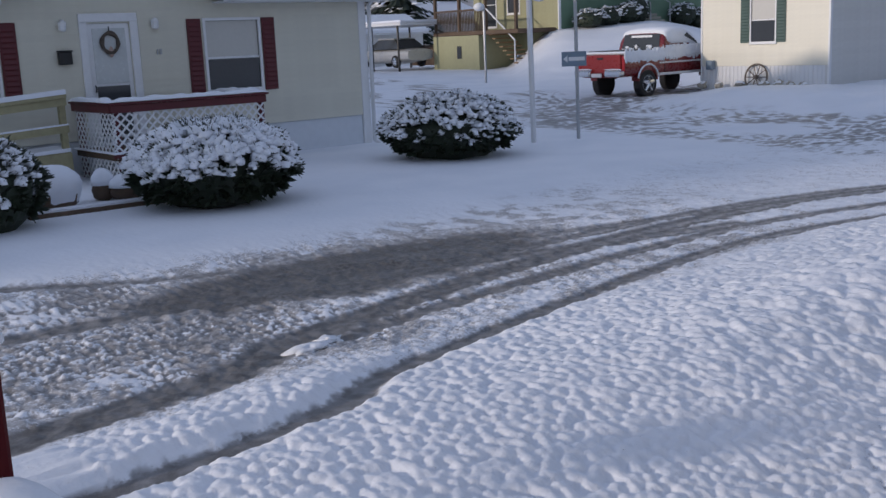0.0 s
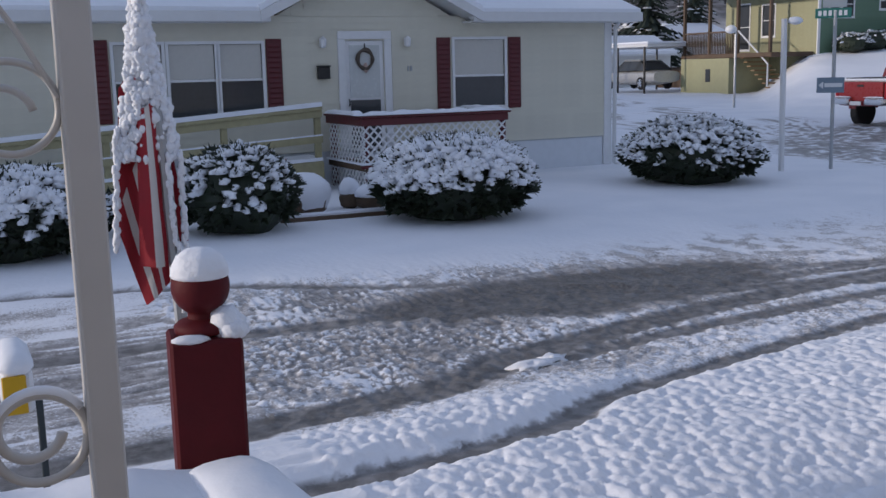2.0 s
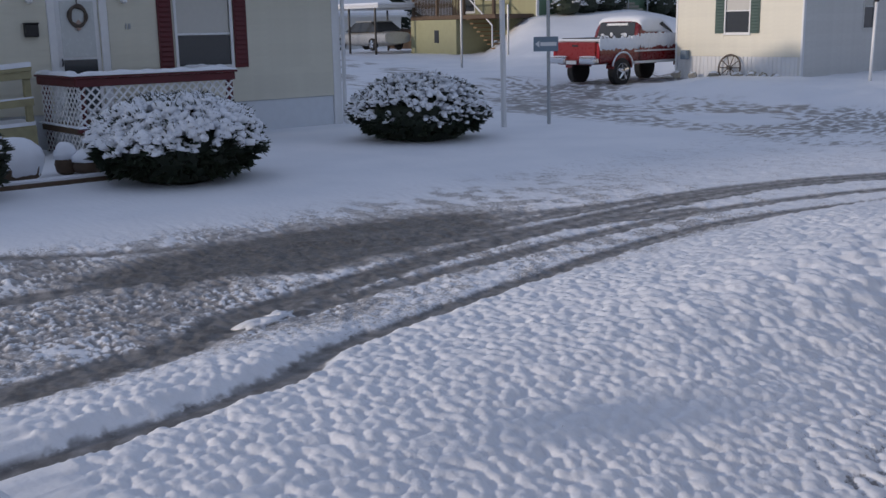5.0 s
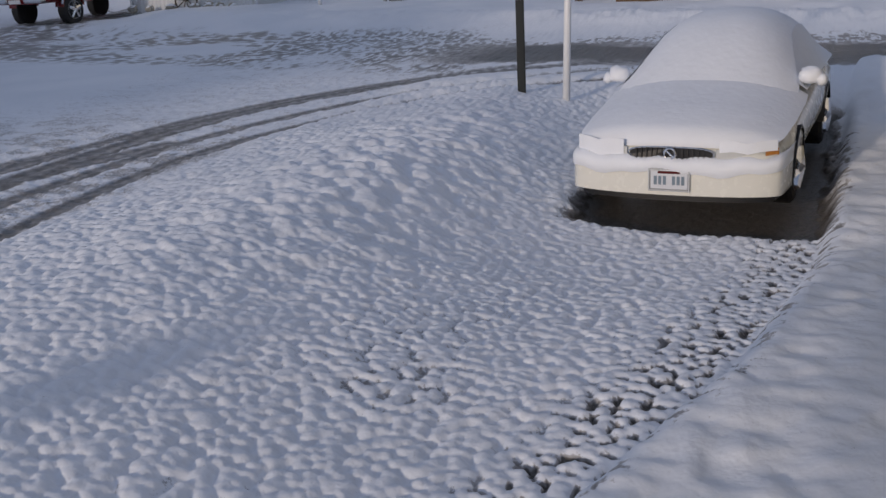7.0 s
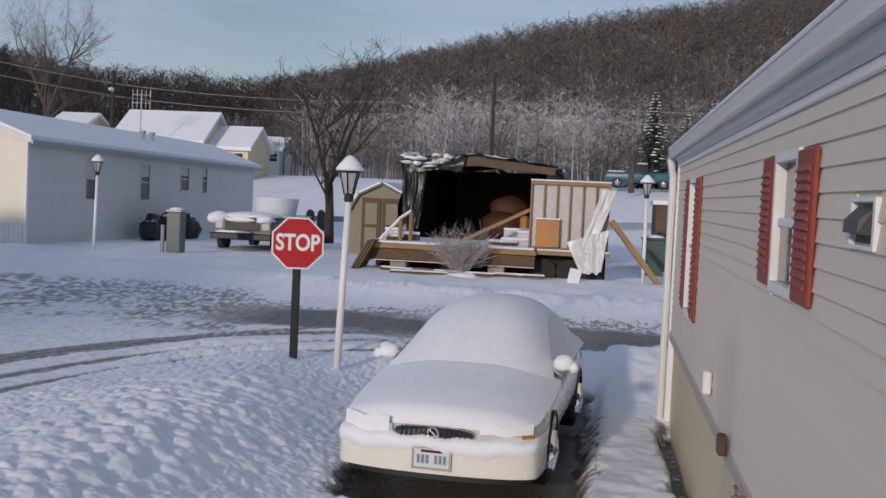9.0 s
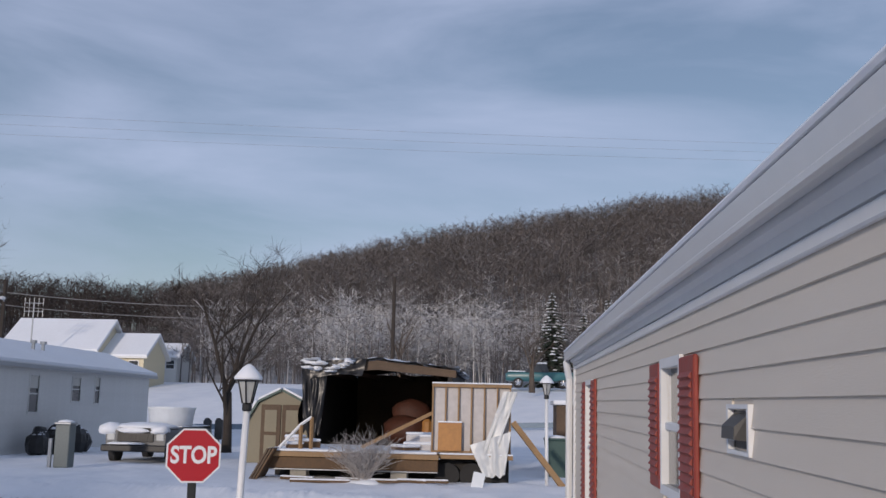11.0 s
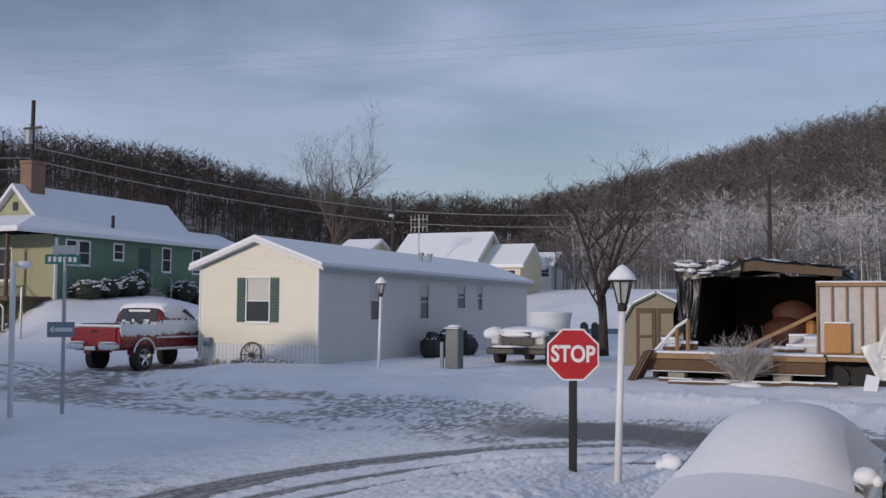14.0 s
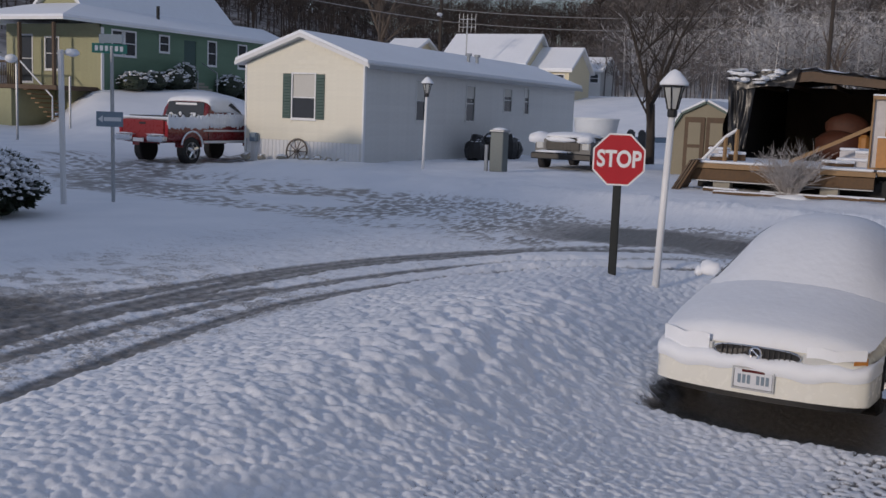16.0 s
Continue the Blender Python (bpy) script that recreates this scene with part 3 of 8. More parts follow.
# ---- house over the street ----
g0, g1, gz0, gz1 = 5.30, 8.50, 2.90, 3.72
HY = 17.11                       # its front wall
hx0, hx1 = -9.0, 12.0
house = thing("house", "cream clapboard manufactured house with maroon shutters and snowy roof", "house", Matrix.Translation((0, HY, 0)))
triple = [(2.62, 3.36), (3.47, 4.21), (4.30, 5.00)]
f_open = [(a, b, 1.30, 2.46) for a, b in triple] + [(6.48, 7.20, 0.55, 2.50), (8.58, 9.62, 1.30, 2.50), (-3.4, -2.2, 1.30, 2.46)]
fw = wall_part(house, "front_wall", None, hx1, 0.62, 2.92, 0.12, [o for o in f_open if o[0] > 0], "siding_cream")
fw2 = wall_part(house, "front_wall", Matrix.Translation((hx0, 0, 0)), -hx0, 0.62, 2.92, 0.12, [(a - hx0, b - hx0, c, d) for a, b, c, d in f_open if a < 0], "siding_cream")
trim = 0.07
wide = [(a - trim, b + trim, c - 0.09, d + trim) for a, b, c, d in f_open]
siding(fw, 0, hx1 - 0.16, 0.62, 2.9, [o for o in wide if o[0] > 0] + [(6.33, 7.35, 0.5, 2.66)], 0.115, "siding_cream")
siding(fw2, 4.0, -hx0, 0.62, 2.9, [(a - hx0, b - hx0, c, d) for a, b, c, d in wide if a < 0], 0.115, "siding_cream")
part("skirting", Geo().cbox(hx0, 0.02, -0.2, hx1 - 0.16, 0.1, 0.618, 0.01), "skirt_white", house, "pale skirting panels below the wall")
part("end_wall", Geo().box(hx1 - 0.12, 0.125, -0.2, hx1, 8.0, 2.92), "siding_cream", house)
part("end_wall", Geo().box(hx0, 0.125, -0.2, hx0 + 0.12, 8.0, 2.92), "siding_cream", house)
part("back_wall", Geo().box(hx0, 8.0, -0.2, hx1, 8.12, 2.92), "siding_cream", house)
part("floor_deck", Geo().box(hx0 + 0.12, 0.125, 0.5, hx1 - 0.12, 8.0, 0.61), "dark", house)
part("corner_board", Geo().cbox(hx1 - 0.155, -0.02, -0.15, hx1 + 0.02, 0.12, 2.88, 0.01), "white", house)
part("downspout", Geo().tube([(hx1 + 0.08, -0.3, 2.9), (hx1 + 0.06, -0.08, 2.72), (hx1 + 0.06, -0.05, 0.1), (hx1 + 0.08, -0.2, 0.02)], 0.04, 8), "white_metal", house)
for a_, b_ in ((hx0 - 0.42, g0 - 0.25), (g1 + 0.25, hx1 + 0.42), (g0 - 0.25, g1 + 0.25)):
    y_ = 0.2 if a_ == g0 - 0.25 else -0.42
    slope_ = lambda y, d: 2.96 + 1.35 * (y / 4.0 if y < 4 else 2 - y / 4.0) + d
    rp_ = part("roof", Geo().loft([[(x, y_, slope_(y_, 0)), (x, 4.0, slope_(4.0, 0)), (x, 8.4, slope_(8.4, 0)), (x, 8.4, slope_(8.4, 0.12)), (x, 4.0, slope_(4.0, 0.12)), (x, y_, slope_(y_, 0.12))] for x in (a_, b_)]), "white_metal", house)
    part("snow_layer", Geo().loft([[(x, y_ + 0.02, slope_(y_, 0.124)), (x, 4.0, slope_(4.0, 0.124)), (x, 8.38, slope_(8.4, 0.124)), (x, 8.38, slope_(8.4, 0.22)), (x, 4.0, slope_(4.0, 0.22)), (x, y_ + 0.02, slope_(y_, 0.22))] for x in (a_ + (0.02 if a_ < hx0 else 0.002), b_ - 0.002)]), "snow_smooth", rp_)
part("fascia", Geo().cbox(hx0 - 0.42, -0.47, 2.80, g0 - 0.25, -0.425, 2.97, 0.008).cbox(g1 + 0.25, -0.47, 2.80, hx1 + 0.42, -0.425, 2.97, 0.008), "white_metal", house)
part("soffit", Geo().box(hx0 - 0.4, -0.42, 2.795, g0 - 0.25, 0.0, 2.82).box(g1 + 0.25, -0.42, 2.795, hx1 + 0.4, 0.0, 2.82), "white", house)
# entrance gable
gm = (g0 + g1) / 2
gable = part("entrance_gable", Geo().prism([(g0, 2.925), (g1, 2.925), (g1, 2.93), (gm, gz1 + 0.06), (g0, 2.93)], -0.004, 2.6), "siding_cream", house)
siding(gable, g0, g1, 2.905, 3.68, [], 0.115, "siding_cream", top=lambda z: None if z > gz1 else (g0 + (gm - g0) * max(0, (z - 2.9) / (gz1 - 2.9)), g1 - (g1 - gm) * max(0, (z - 2.9) / (gz1 - 2.9))))
for b_ in [o for o in gable.children]:
    b_.location.y -= 0.004
for sx in (-1, 1):
    xa, xb = gm, gm + sx * 2.02
    za, zb = 3.80, 2.80
    lo = Geo().add([(xa, -0.52, za), (xb, -0.52, zb), (xb, 3.2, zb), (xa, 3.2, za), (xa, -0.52, za + 0.17), (xb, -0.52, zb + 0.17), (xb, 3.2, zb + 0.17), (xa, 3.2, za + 0.17)],
                   [(0, 1, 2, 3), (7, 6, 5, 4), (0, 4, 5, 1), (3, 2, 6, 7), (1, 5, 6, 2), (0, 3, 7, 4)])
    slope = part("gable_slope", lo, "white_metal", house)
    part("snow_layer", Geo().add([(x, y, z + 0.175) for x, y, z in [(xa, -0.5, za), (xb, -0.5, zb), (xb, 3.2, zb), (xa, 3.2, za)]] + [(x, y, z + 0.27) for x, y, z in [(xa, -0.5, za), (xb, -0.5, zb), (xb, 3.2, zb), (xa, 3.2, za)]],
                               [(0, 1, 2, 3), (7, 6, 5, 4), (0, 4, 5, 1), (3, 2, 6, 7), (1, 5, 6, 2), (0, 3, 7, 4)]), "snow_smooth", slope)
for a, b in triple:
    window_part(house, Matrix.Translation((a, 0, 1.30)), b - a, 1.16, split=0.5, blind=1)
window_part(house, Matrix.Translation((8.58, 0, 1.30)), 1.04, 1.2, split=0.46, blind=1)
window_part(house, Matrix.Translation((-3.4, 0, 1.30)), 1.2, 1.16, blind=1)
for x in (2.27, 5.07, 8.22, 9.69):
    shutter_part(house, Matrix.Translation((x, 0, 1.24)), 0.27, 1.30, "maroon", 14)
# front door with wreath
door = part("door", Geo().cbox(6.48, 0.02, 0.55, 7.20, 0.07, 2.50, 0.008), "white", house, "white storm door with a hanging wreath")
part("door_glass", Geo().box(6.56, 0.008, 1.52, 7.12, 0.018, 2.42), material("frosted_glass", (0.55, 0.58, 0.58), 0.25, vary=0.05), door)
part("door_glass", Geo().box(6.56, 0.008, 0.66, 7.12, 0.018, 1.48), "glass_dark", door)
part("door_handle", Geo().tube([(6.52, -0.02, 1.5), (6.52, -0.05, 1.45), (6.52, -0.02, 1.38)], 0.012, 6), "black", door)
part("door_casing", Geo().cbox(6.34, -0.03, 0.55, 6.475, 0.02, 2.52, 0.01).cbox(7.205, -0.03, 0.55, 7.34, 0.02, 2.52, 0.01).cbox(6.34, -0.03, 2.52, 7.34, 0.02, 2.66, 0.01), "white", house)
wr = Geo().tube([(6.84 + 0.14 * math.cos(a), -0.02, 2.18 + 0.16 * math.sin(a)) for a in [2 * math.pi * i / 18 for i in range(19)]], [0.035 + 0.01 * math.sin(i * 5) for i in range(19)], 6)
wreath = thing("wreath", "dried brown twig wreath with a pale bow on the door", "wreath", Matrix.Translation((0, HY, 0)))
part("ring", wr, "bark", wreath)
part("hanger", Geo().box(6.83, -0.012, 2.32, 6.85, -0.006, 2.45), "black", wreath)
part("bow", Geo().lump(6.84, -0.03, 2.03, 0.05, 0.02, 0.09, 8, 5), material("bow_cloth", (0.45, 0.33, 0.28), 0.8), wreath)
mb = thing("wall_mailbox", "small black metal mailbox fixed beside the door", "mailbox", Matrix.Translation((5.95, HY - 0.09, 1.86)))
part("box", Geo().cbox(0, -0.02, 0, 0.21, 0.078, 0.2, 0.01), "black", mb)
part("lid", Geo().cbox(-0.01, -0.035, 0.2, 0.22, 0.078, 0.225, 0.006), "black", mb)
for x in (6.05, 7.62):
    wl_ = thing("wall_lantern", "small white wall lantern beside the front door", "lamp", Matrix.Translation((x, HY - 0.10, 2.40)), group="door lanterns")
    part("bracket", Geo().cbox(-0.04, 0.02, 0.0, 0.04, 0.085, 0.14, 0.01), "white", wl_)
    part("lantern", Geo().lathe([(0.03, -0.02), (0.055, 0.0), (0.065, 0.12), (0.02, 0.17)], 8), "white", wl_)
num = thing("house_number", "two small dark house digits on the wall", "sign", Matrix.Translation((7.64, HY - 0.016, 1.96)))
part("bar", Geo().box(0, -0.012, 0, 0.022, 0, 0.09), "grey_metal", num)
part("bar", Geo().box(0.05, -0.012, 0, 0.09, 0, 0.09), "grey_metal", num)

# ---- white trailer over the side street ----
TX, TY = 27.3, 16.2
trailer = thing("mobile_home", "long pale mobile home with green shutters and snowy roof", "mobile home", Matrix.Translation((TX, TY, 0)))
side_open = [(3.35, 3.95, 1.62, 2.89), (7.2, 7.9, 1.64, 2.87), (10.65, 11.4, 2.04, 2.9), (12.8, 13.25, 1.98, 2.96)]
ts = wall_part(trailer, "side_wall", None, 18.9, 0.15, 3.2, 0.12, side_open, "siding_grey")
siding(ts, 0, 18.9, 0.15, 3.2, [(a - 0.05, b + 0.05, c - 0.08, d + 0.05) for a, b, c, d in side_open], 0.19, "siding_grey", 0.008)
for a, b, c, d in side_open:
    window_part(trailer, Matrix.Translation((a, 0, c)), b - a, d - c, "siding_grey", blind=1 if a < 5 else 0.35, sill=False)
turn = Matrix.Translation((0, 4.35, 0)) @ Matrix.Rotation(radians(-90), 4, "Z")
e_open = [(1.78, 2.60, 1.56, 2.90)]
te = wall_part(trailer, "end_wall", turn, 4.35, 0.85, 3.2, 0.12, e_open, "siding_trailer")
siding(te, 0, 4.35, 0.85, 3.2, [(1.72, 2.66, 1.48, 2.96)], 0.13, "siding_trailer")
tg = part("end_gable", Geo().prism([(0, 3.2), (4.35, 3.2), (2.175, 4.0)], 0, 0.12), "siding_trailer", trailer, m=turn)
siding(tg, 0, 4.35, 3.2, 3.98, [], 0.13, "siding_trailer", top=lambda z: (2.175 * (z - 3.2) / 0.8, 4.35 - 2.175 * (z - 3.2) / 0.8) if z < 3.97 else None)
window_part(trailer, turn @ Matrix.Translation((1.78, 0, 1.56)), 0.82, 1.34, split=0.47, blind=1)
for x in (1.42, 2.64):
    shutter_part(trailer, turn @ Matrix.Translation((x, 0, 1.53)), 0.32, 1.38, "green_shutter", 14)
for i in range(30):
    part("skirting_panel", BOARDS.setdefault("skirt", Geo().add([(0, 0, 0), (0.11, 0, 0), (0.138, 0.02, 0), (0, 0, 0.7), (0.11, 0, 0.7), (0.138, 0.02, 0.7)], [(0, 1, 4, 3), (1, 2, 5, 4)]).mesh("skirting_panel", M["white"])), "white", trailer, m=turn @ Matrix.Translation((0.06 + i * 0.141, 0.012, 0.145)))
part("skirting_back", Geo().box(0, 0.04, 0.05, 4.35, 0.1, 0.85), "white", trailer, m=turn)
part("side_skirt", Geo().box(0.0, 0.03, -0.1, 18.9, 0.1, 0.15), "skirt_white", trailer)
part("far_wall", Geo().box(0.13, 4.24, 0, 18.9, 4.36, 3.2).box(18.78, 0.125, 0, 18.9, 4.24, 3.2), "siding_grey", trailer)
part("floor_deck", Geo().box(0.13, 0.125, 0.6, 18.75, 4.2, 0.7), "dark", trailer)
for y in (-0.03, 4.33):
    part("corner_board", Geo().cbox(-0.03, y, 0.1, 0.09, y + 0.06, 3.2, 0.01), "white", trailer)
gable_roof(trailer, 0.0, 18.9, 0.0, 4.35, 3.24, 0.78, 0.28, 0.12, 0.09)
part("gutter", Geo().cbox(-0.28, -0.33, 3.10, 19.1, -0.285, 3.22, 0.01), "grey_metal", trailer)
for x in (9.8, 10.6):
    part("roof_vent", Geo().tube([(x, 1.2, 3.5), (x, 1.2, 4.1)], 0.07, 8).tube([(x, 1.2, 4.1), (x, 1.2, 4.2)], 0.13, 8), "grey_metal", trailer)

# ---- own house beside the camera ----
MY = Matrix.Translation((0.13, -0.75, 0)) @ Matrix.Rotation(radians(180), 4, "Z") @ Matrix.Rotation(radians(0.5), 4, "Y")   # own x runs back towards the porch, outer face to the street
own = thing("own_house", "taupe clapboard house wall with red louvred shutters", "house", MY)
L = 12.0
o_open = [(-5.13, -4.62, 1.66, 2.20), (-10.11, -9.50, 1.04, 2.20)]
o_vent = (-3.65, -3.33, 1.875, 2.035)
ow = wall_part(own, "side_wall", Matrix.Translation((-L, 0, 0)), L + 3.0, 0.52, 2.60, 0.14, [(a + L, b + L, c, d) for a, b, c, d in o_open], "siding_mine")
siding(ow, 0.06, L + 3.0, 0.568, 2.42, [(a + L - 0.045, b + L + 0.045, c - 0.045, d + 0.045) for a, b, c, d in o_open] + [(o_vent[0] + L + 0.01, o_vent[1] + L - 0.01, 1.885, 2.025)], 0.093, "siding_mine", 0.015)
part("skirting", Geo().box(-L, 0.03, -0.8, 3.0, 0.1, 0.52), "skirt_cream", own, "cream skirting panel under the siding")
part("starter_strip", Geo().cbox(-L, -0.024, 0.492, 3.0, 0.03, 0.583, 0.006), "strip_taupe", own, "taupe metal strip above the skirting")
part("corner_post", Geo().cbox(-L - 0.03, -0.03, -0.5, -L + 0.06, 0.10, 2.48, 0.012), "white", own)
part("downspout", Geo().tube([(-L - 0.18, -0.10, 2.50), (-L - 0.10, -0.085, 2.38), (-L + 0.0, -0.075, 2.30), (-L + 0.0, -0.075, -0.45)], 0.04, 8), "white_metal", own, "white downspout at the corner")
part("end_wall", Geo().box(-L, 0.145, -0.8, -L + 0.14, 7.0, 2.60), "siding_mine", own)
part("back_wall", Geo().box(-L + 0.14, 6.9, -0.8, 3.0, 7.0, 2.6).box(2.9, 0.145, -0.8, 3.0, 6.9, 2.6), "siding_mine", own)
part("floor_deck", Geo().box(-L + 0.15, 0.15, 0.45, 2.9, 6.9, 0.5), "dark", own)
part("ceiling_deck", Geo().box(-L + 0.15, 0.15, 2.5, 2.9, 6.9, 2.6), "dark", own)
EAVE = (-L - 0.30, 3.0)
run = lambda prof: Geo().loft([[(x, p, q) for p, q in prof] for x in EAVE])
part("frieze", Geo().cbox(-L, -0.026, 2.405, 3.0, -0.004, 2.448, 0.006), "white", own)
part("soffit", run([(-0.002, 2.452), (-0.002, 2.60), (-0.05, 2.60), (-0.05, 2.575), (-0.046, 2.508), (-0.022, 2.494), (-0.018, 2.456)]), "white", own, "white moulded board under the eave")
part("gutter", run([(-0.054, 2.530), (-0.054, 2.612), (-0.116, 2.612), (-0.128, 2.602), (-0.124, 2.575), (-0.118, 2.540), (-0.129, 2.528), (-0.127, 2.512), (-0.112, 2.508)]), "white_metal", own, "white metal gutter along the eave")
part("gutter_snow", run([(-0.01, 2.615), (-0.126, 2.615), (-0.132, 2.625), (-0.122, 2.640), (-0.06, 2.655), (-0.01, 2.66)]), "snow_smooth", own, "thin snow along the roof's edge")
e0, e1 = EAVE
roof_o = Geo().add([(e0, -0.02, 2.605), (e1, -0.02, 2.605), (e1, 3.5, 3.6), (e0, 3.5, 3.6), (e0, 7.3, 2.565), (e1, 7.3, 2.565)] +
                   [(e0, -0.008, 2.64), (e1, -0.008, 2.64), (e1, 3.5, 3.67), (e0, 3.5, 3.67), (e0, 7.3, 2.65), (e1, 7.3, 2.65)],
                   [(0, 3, 2, 1), (3, 4, 5, 2), (6, 7, 8, 9), (9, 8, 11, 10), (0, 1, 7, 6), (0, 6, 9, 3), (3, 9, 10, 4), (1, 2, 8, 7), (2, 5, 11, 8), (4, 10, 11, 5)])
part("roof", roof_o, "white_metal", own)
for a, b, c, d in o_open:
    window_part(own, Matrix.Translation((a, 0, c)), b - a, d - c, split=0.5, frame_w=0.045, sill=False)
for x, z, w, h, sl in ((-5.50, 1.63, 0.32, 0.60, 13), (-4.565, 1.62, 0.355, 0.61, 13), (-10.55, 1.01, 0.38, 1.225, 22), (-9.44, 1.01, 0.42, 1.225, 22)):
    shutter_part(own, Matrix.Translation((x, 0, z)), w, h, "shutter_red", sl)
M["hood_grey"] = material("hood_grey", (0.075, 0.073, 0.07), 0.6, vary=0.25)
vent = thing("dryer_vent", "white framed wall vent with a dark hood", "vent", MY @ Matrix.Translation((o_vent[0], 0, o_vent[2])))
part("frame", Geo().box(0, -0.024, 0, 0.025, 0, 0.16).box(0.295, -0.024, 0, 0.32, 0, 0.16).box(0.025, -0.024, 0.146, 0.295, 0, 0.16).box(0.025, -0.024, 0, 0.295, 0, 0.014), "white", vent)
part("throat", Geo().box(0.027, -0.004, 0.02, 0.293, -0.001, 0.14), "black", vent)
part("hood", Geo().add([(0.03, -0.006, 0.130), (0.25, -0.006, 0.130), (0.24, -0.050, 0.090), (0.05, -0.050, 0.090), (0.24, -0.052, 0.050), (0.05, -0.052, 0.050), (0.24, -0.012, 0.045), (0.05, -0.012, 0.045)], [(0, 3, 2, 1), (3, 5, 4, 2), (0, 7, 5, 3), (1, 2, 4, 6), (5, 7, 6, 4)]), "hood_grey", vent, "dull dark grey hood")
ol = thing("outdoor_outlet", "small white covered power outlet on the siding", "outlet", MY @ Matrix.Translation((-7.50, 0, 0.70)))
part("cover", Geo().cbox(0, -0.075, 0, 0.10, -0.017, 0.16, 0.012), "white", ol)
tap = thing("wall_box", "small dark utility box low on the siding", "utility box", MY @ Matrix.Translation((-6.40, 0, 0.545)))
part("box", Geo().cbox(0, -0.08, 0, 0.1, -0.026, 0.12, 0.01), "dark_wood", tap)
hose = thing("hose_tap", "small weathered brass hose tap on the skirting strip", "tap", MY @ Matrix.Translation((-5.50, 0, 0.53)))
M["brass"] = material("weathered_brass", (0.22, 0.14, 0.09), 0.5, metal=0.5, vary=0.25)
part("spout", Geo().tube([(0, -0.02, 0), (0, -0.08, 0), (0, -0.11, -0.05)], 0.014, 8), "brass", hose)
part("tap_handle", Geo().tube([(-0.045, -0.07, 0.045), (0.045, -0.07, 0.045)], 0.011, 6).tube([(0, -0.07, 0), (0, -0.07, 0.045)], 0.008, 6), "brass", hose)

# ---- green house on the knoll ----
GH = Matrix.Translation((35.8, 35.1, 0)) @ Matrix.Diagonal((1, 0.8, 1, 1))
green = thing("green_house", "green clapboard house with cream front and snowy roof", "house", GH)
gs_open = [(0.70, 1.30, 3.95, 5.0), (1.50, 2.15, 3.95, 5.0), (3.85, 4.45, 4.3, 5.0), (5.6, 6.5, 2.95, 4.95), (7.45, 8.05, 3.85, 5.0), (9.95, 10.6, 3.85, 5.0)]
gw = wall_part(green, "side_wall", None, 14.0, 1.2, 5.25, 0.15, gs_open, "green_wall")
siding(gw, 0, 14.0, 1.9, 5.2, [(a - 0.08, b + 0.08, c - 0.1, d + 0.08) for a, b, c, d in gs_open], 0.2, "green_wall", 0.012)
for i, (a, b, c, d) in enumerate(gs_open):
    if i == 3:
        part("side_door", Geo().cbox(a, 0.03, c, b, 0.08, d, 0.01), "green_shutter", green, "dark green side door")
    else:
        window_part(green, Matrix.Translation((a, 0, c)), b - a, d - c, frame_w=0.08)
turn_g = Matrix.Translation((0, 7.5, 0)) @ Matrix.Rotation(radians(-90), 4, "Z")
ge_open = [(1.2, 2.1, 2.6, 4.7), (3.2, 4.2, 3.2, 4.6)]
gf = wall_part(green, "front_wall", turn_g, 7.5, 1.2, 5.25, 0.15, ge_open, "yellow_wall")
siding(gf, 0, 7.5, 2.3, 5.1, [(a - 0.08, b + 0.08, c - 0.1, d + 0.08) for a, b, c, d in ge_open], 0.2, "yellow_wall", 0.012)
for a, b, c, d in ge_open:
    window_part(green, turn_g @ Matrix.Translation((a, 0, c)), b - a, d - c, frame_w=0.08)
part("far_wall", Geo().box(13.85, 0.15, 1.2, 14.0, 7.5, 5.25).box(0.16, 7.35, 1.2, 13.85, 7.5, 5.25), "green_wall", green)
part("floor_deck", Geo().box(0.2, 0.2, 2.2, 13.8, 7.3, 2.3), "dark", green)
# lower skirt roof and raised middle roof
def slab(pts, t):
    k = len(pts)
    return Geo().add([*pts, *[(x, y, z + t) for x, y, z in pts]], [tuple(range(k - 1, -1, -1)), tuple(range(k, 2 * k))] + [(i, (i + 1) % k, k + (i + 1) % k, k + i) for i in range(k)])
for nm, pts in (("roof", [(-2.6, -0.5, 5.2), (14.4, -0.5, 5.2), (14.4, 2.1, 6.0), (0.4, 2.1, 6.0)]), ("porch_roof", [(-2.6, 8.0, 5.2), (-2.6, -0.5, 5.2), (0.4, 2.1, 6.0), (0.4, 5.4, 6.0)]), ("roof", [(14.4, 8.0, 5.2), (-2.6, 8.0, 5.2), (0.4, 5.4, 6.0), (14.4, 5.4, 6.0)])):
    r_ = part(nm, slab(pts, 0.12), "white", green)
    part("snow_layer", slab([(x, y, z + 0.125) for x, y, z in pts], 0.1), "snow_smooth", r_)
part("attic_gable", Geo().prism([(2.1, 6.0), (5.4, 6.0), (5.4, 6.1), (3.75, 7.45), (2.1, 6.1)], 0, 0.15), "yellow_wall", green, m=Matrix.Translation((0.5, 7.5, 0)) @ Matrix.Rotation(radians(-90), 4, "Z"))
part("attic_window", Geo().cbox(0.46, 3.55, 6.45, 0.5, 3.95, 6.85, 0.01), "glass_dark", green)
gable_roof(green, 0.5, 11.2, 2.1, 5.4, 6.15, 1.35, 0.3, 0.12, 0.1, name="upper_roof")
part("chimney", Geo().cbox(1.0, 3.25, 6.5, 1.9, 4.15, 8.75, 0.02).cbox(0.95, 3.2, 8.75, 1.95, 4.2, 8.9, 0.02), "brick", green, "square brown brick chimney")
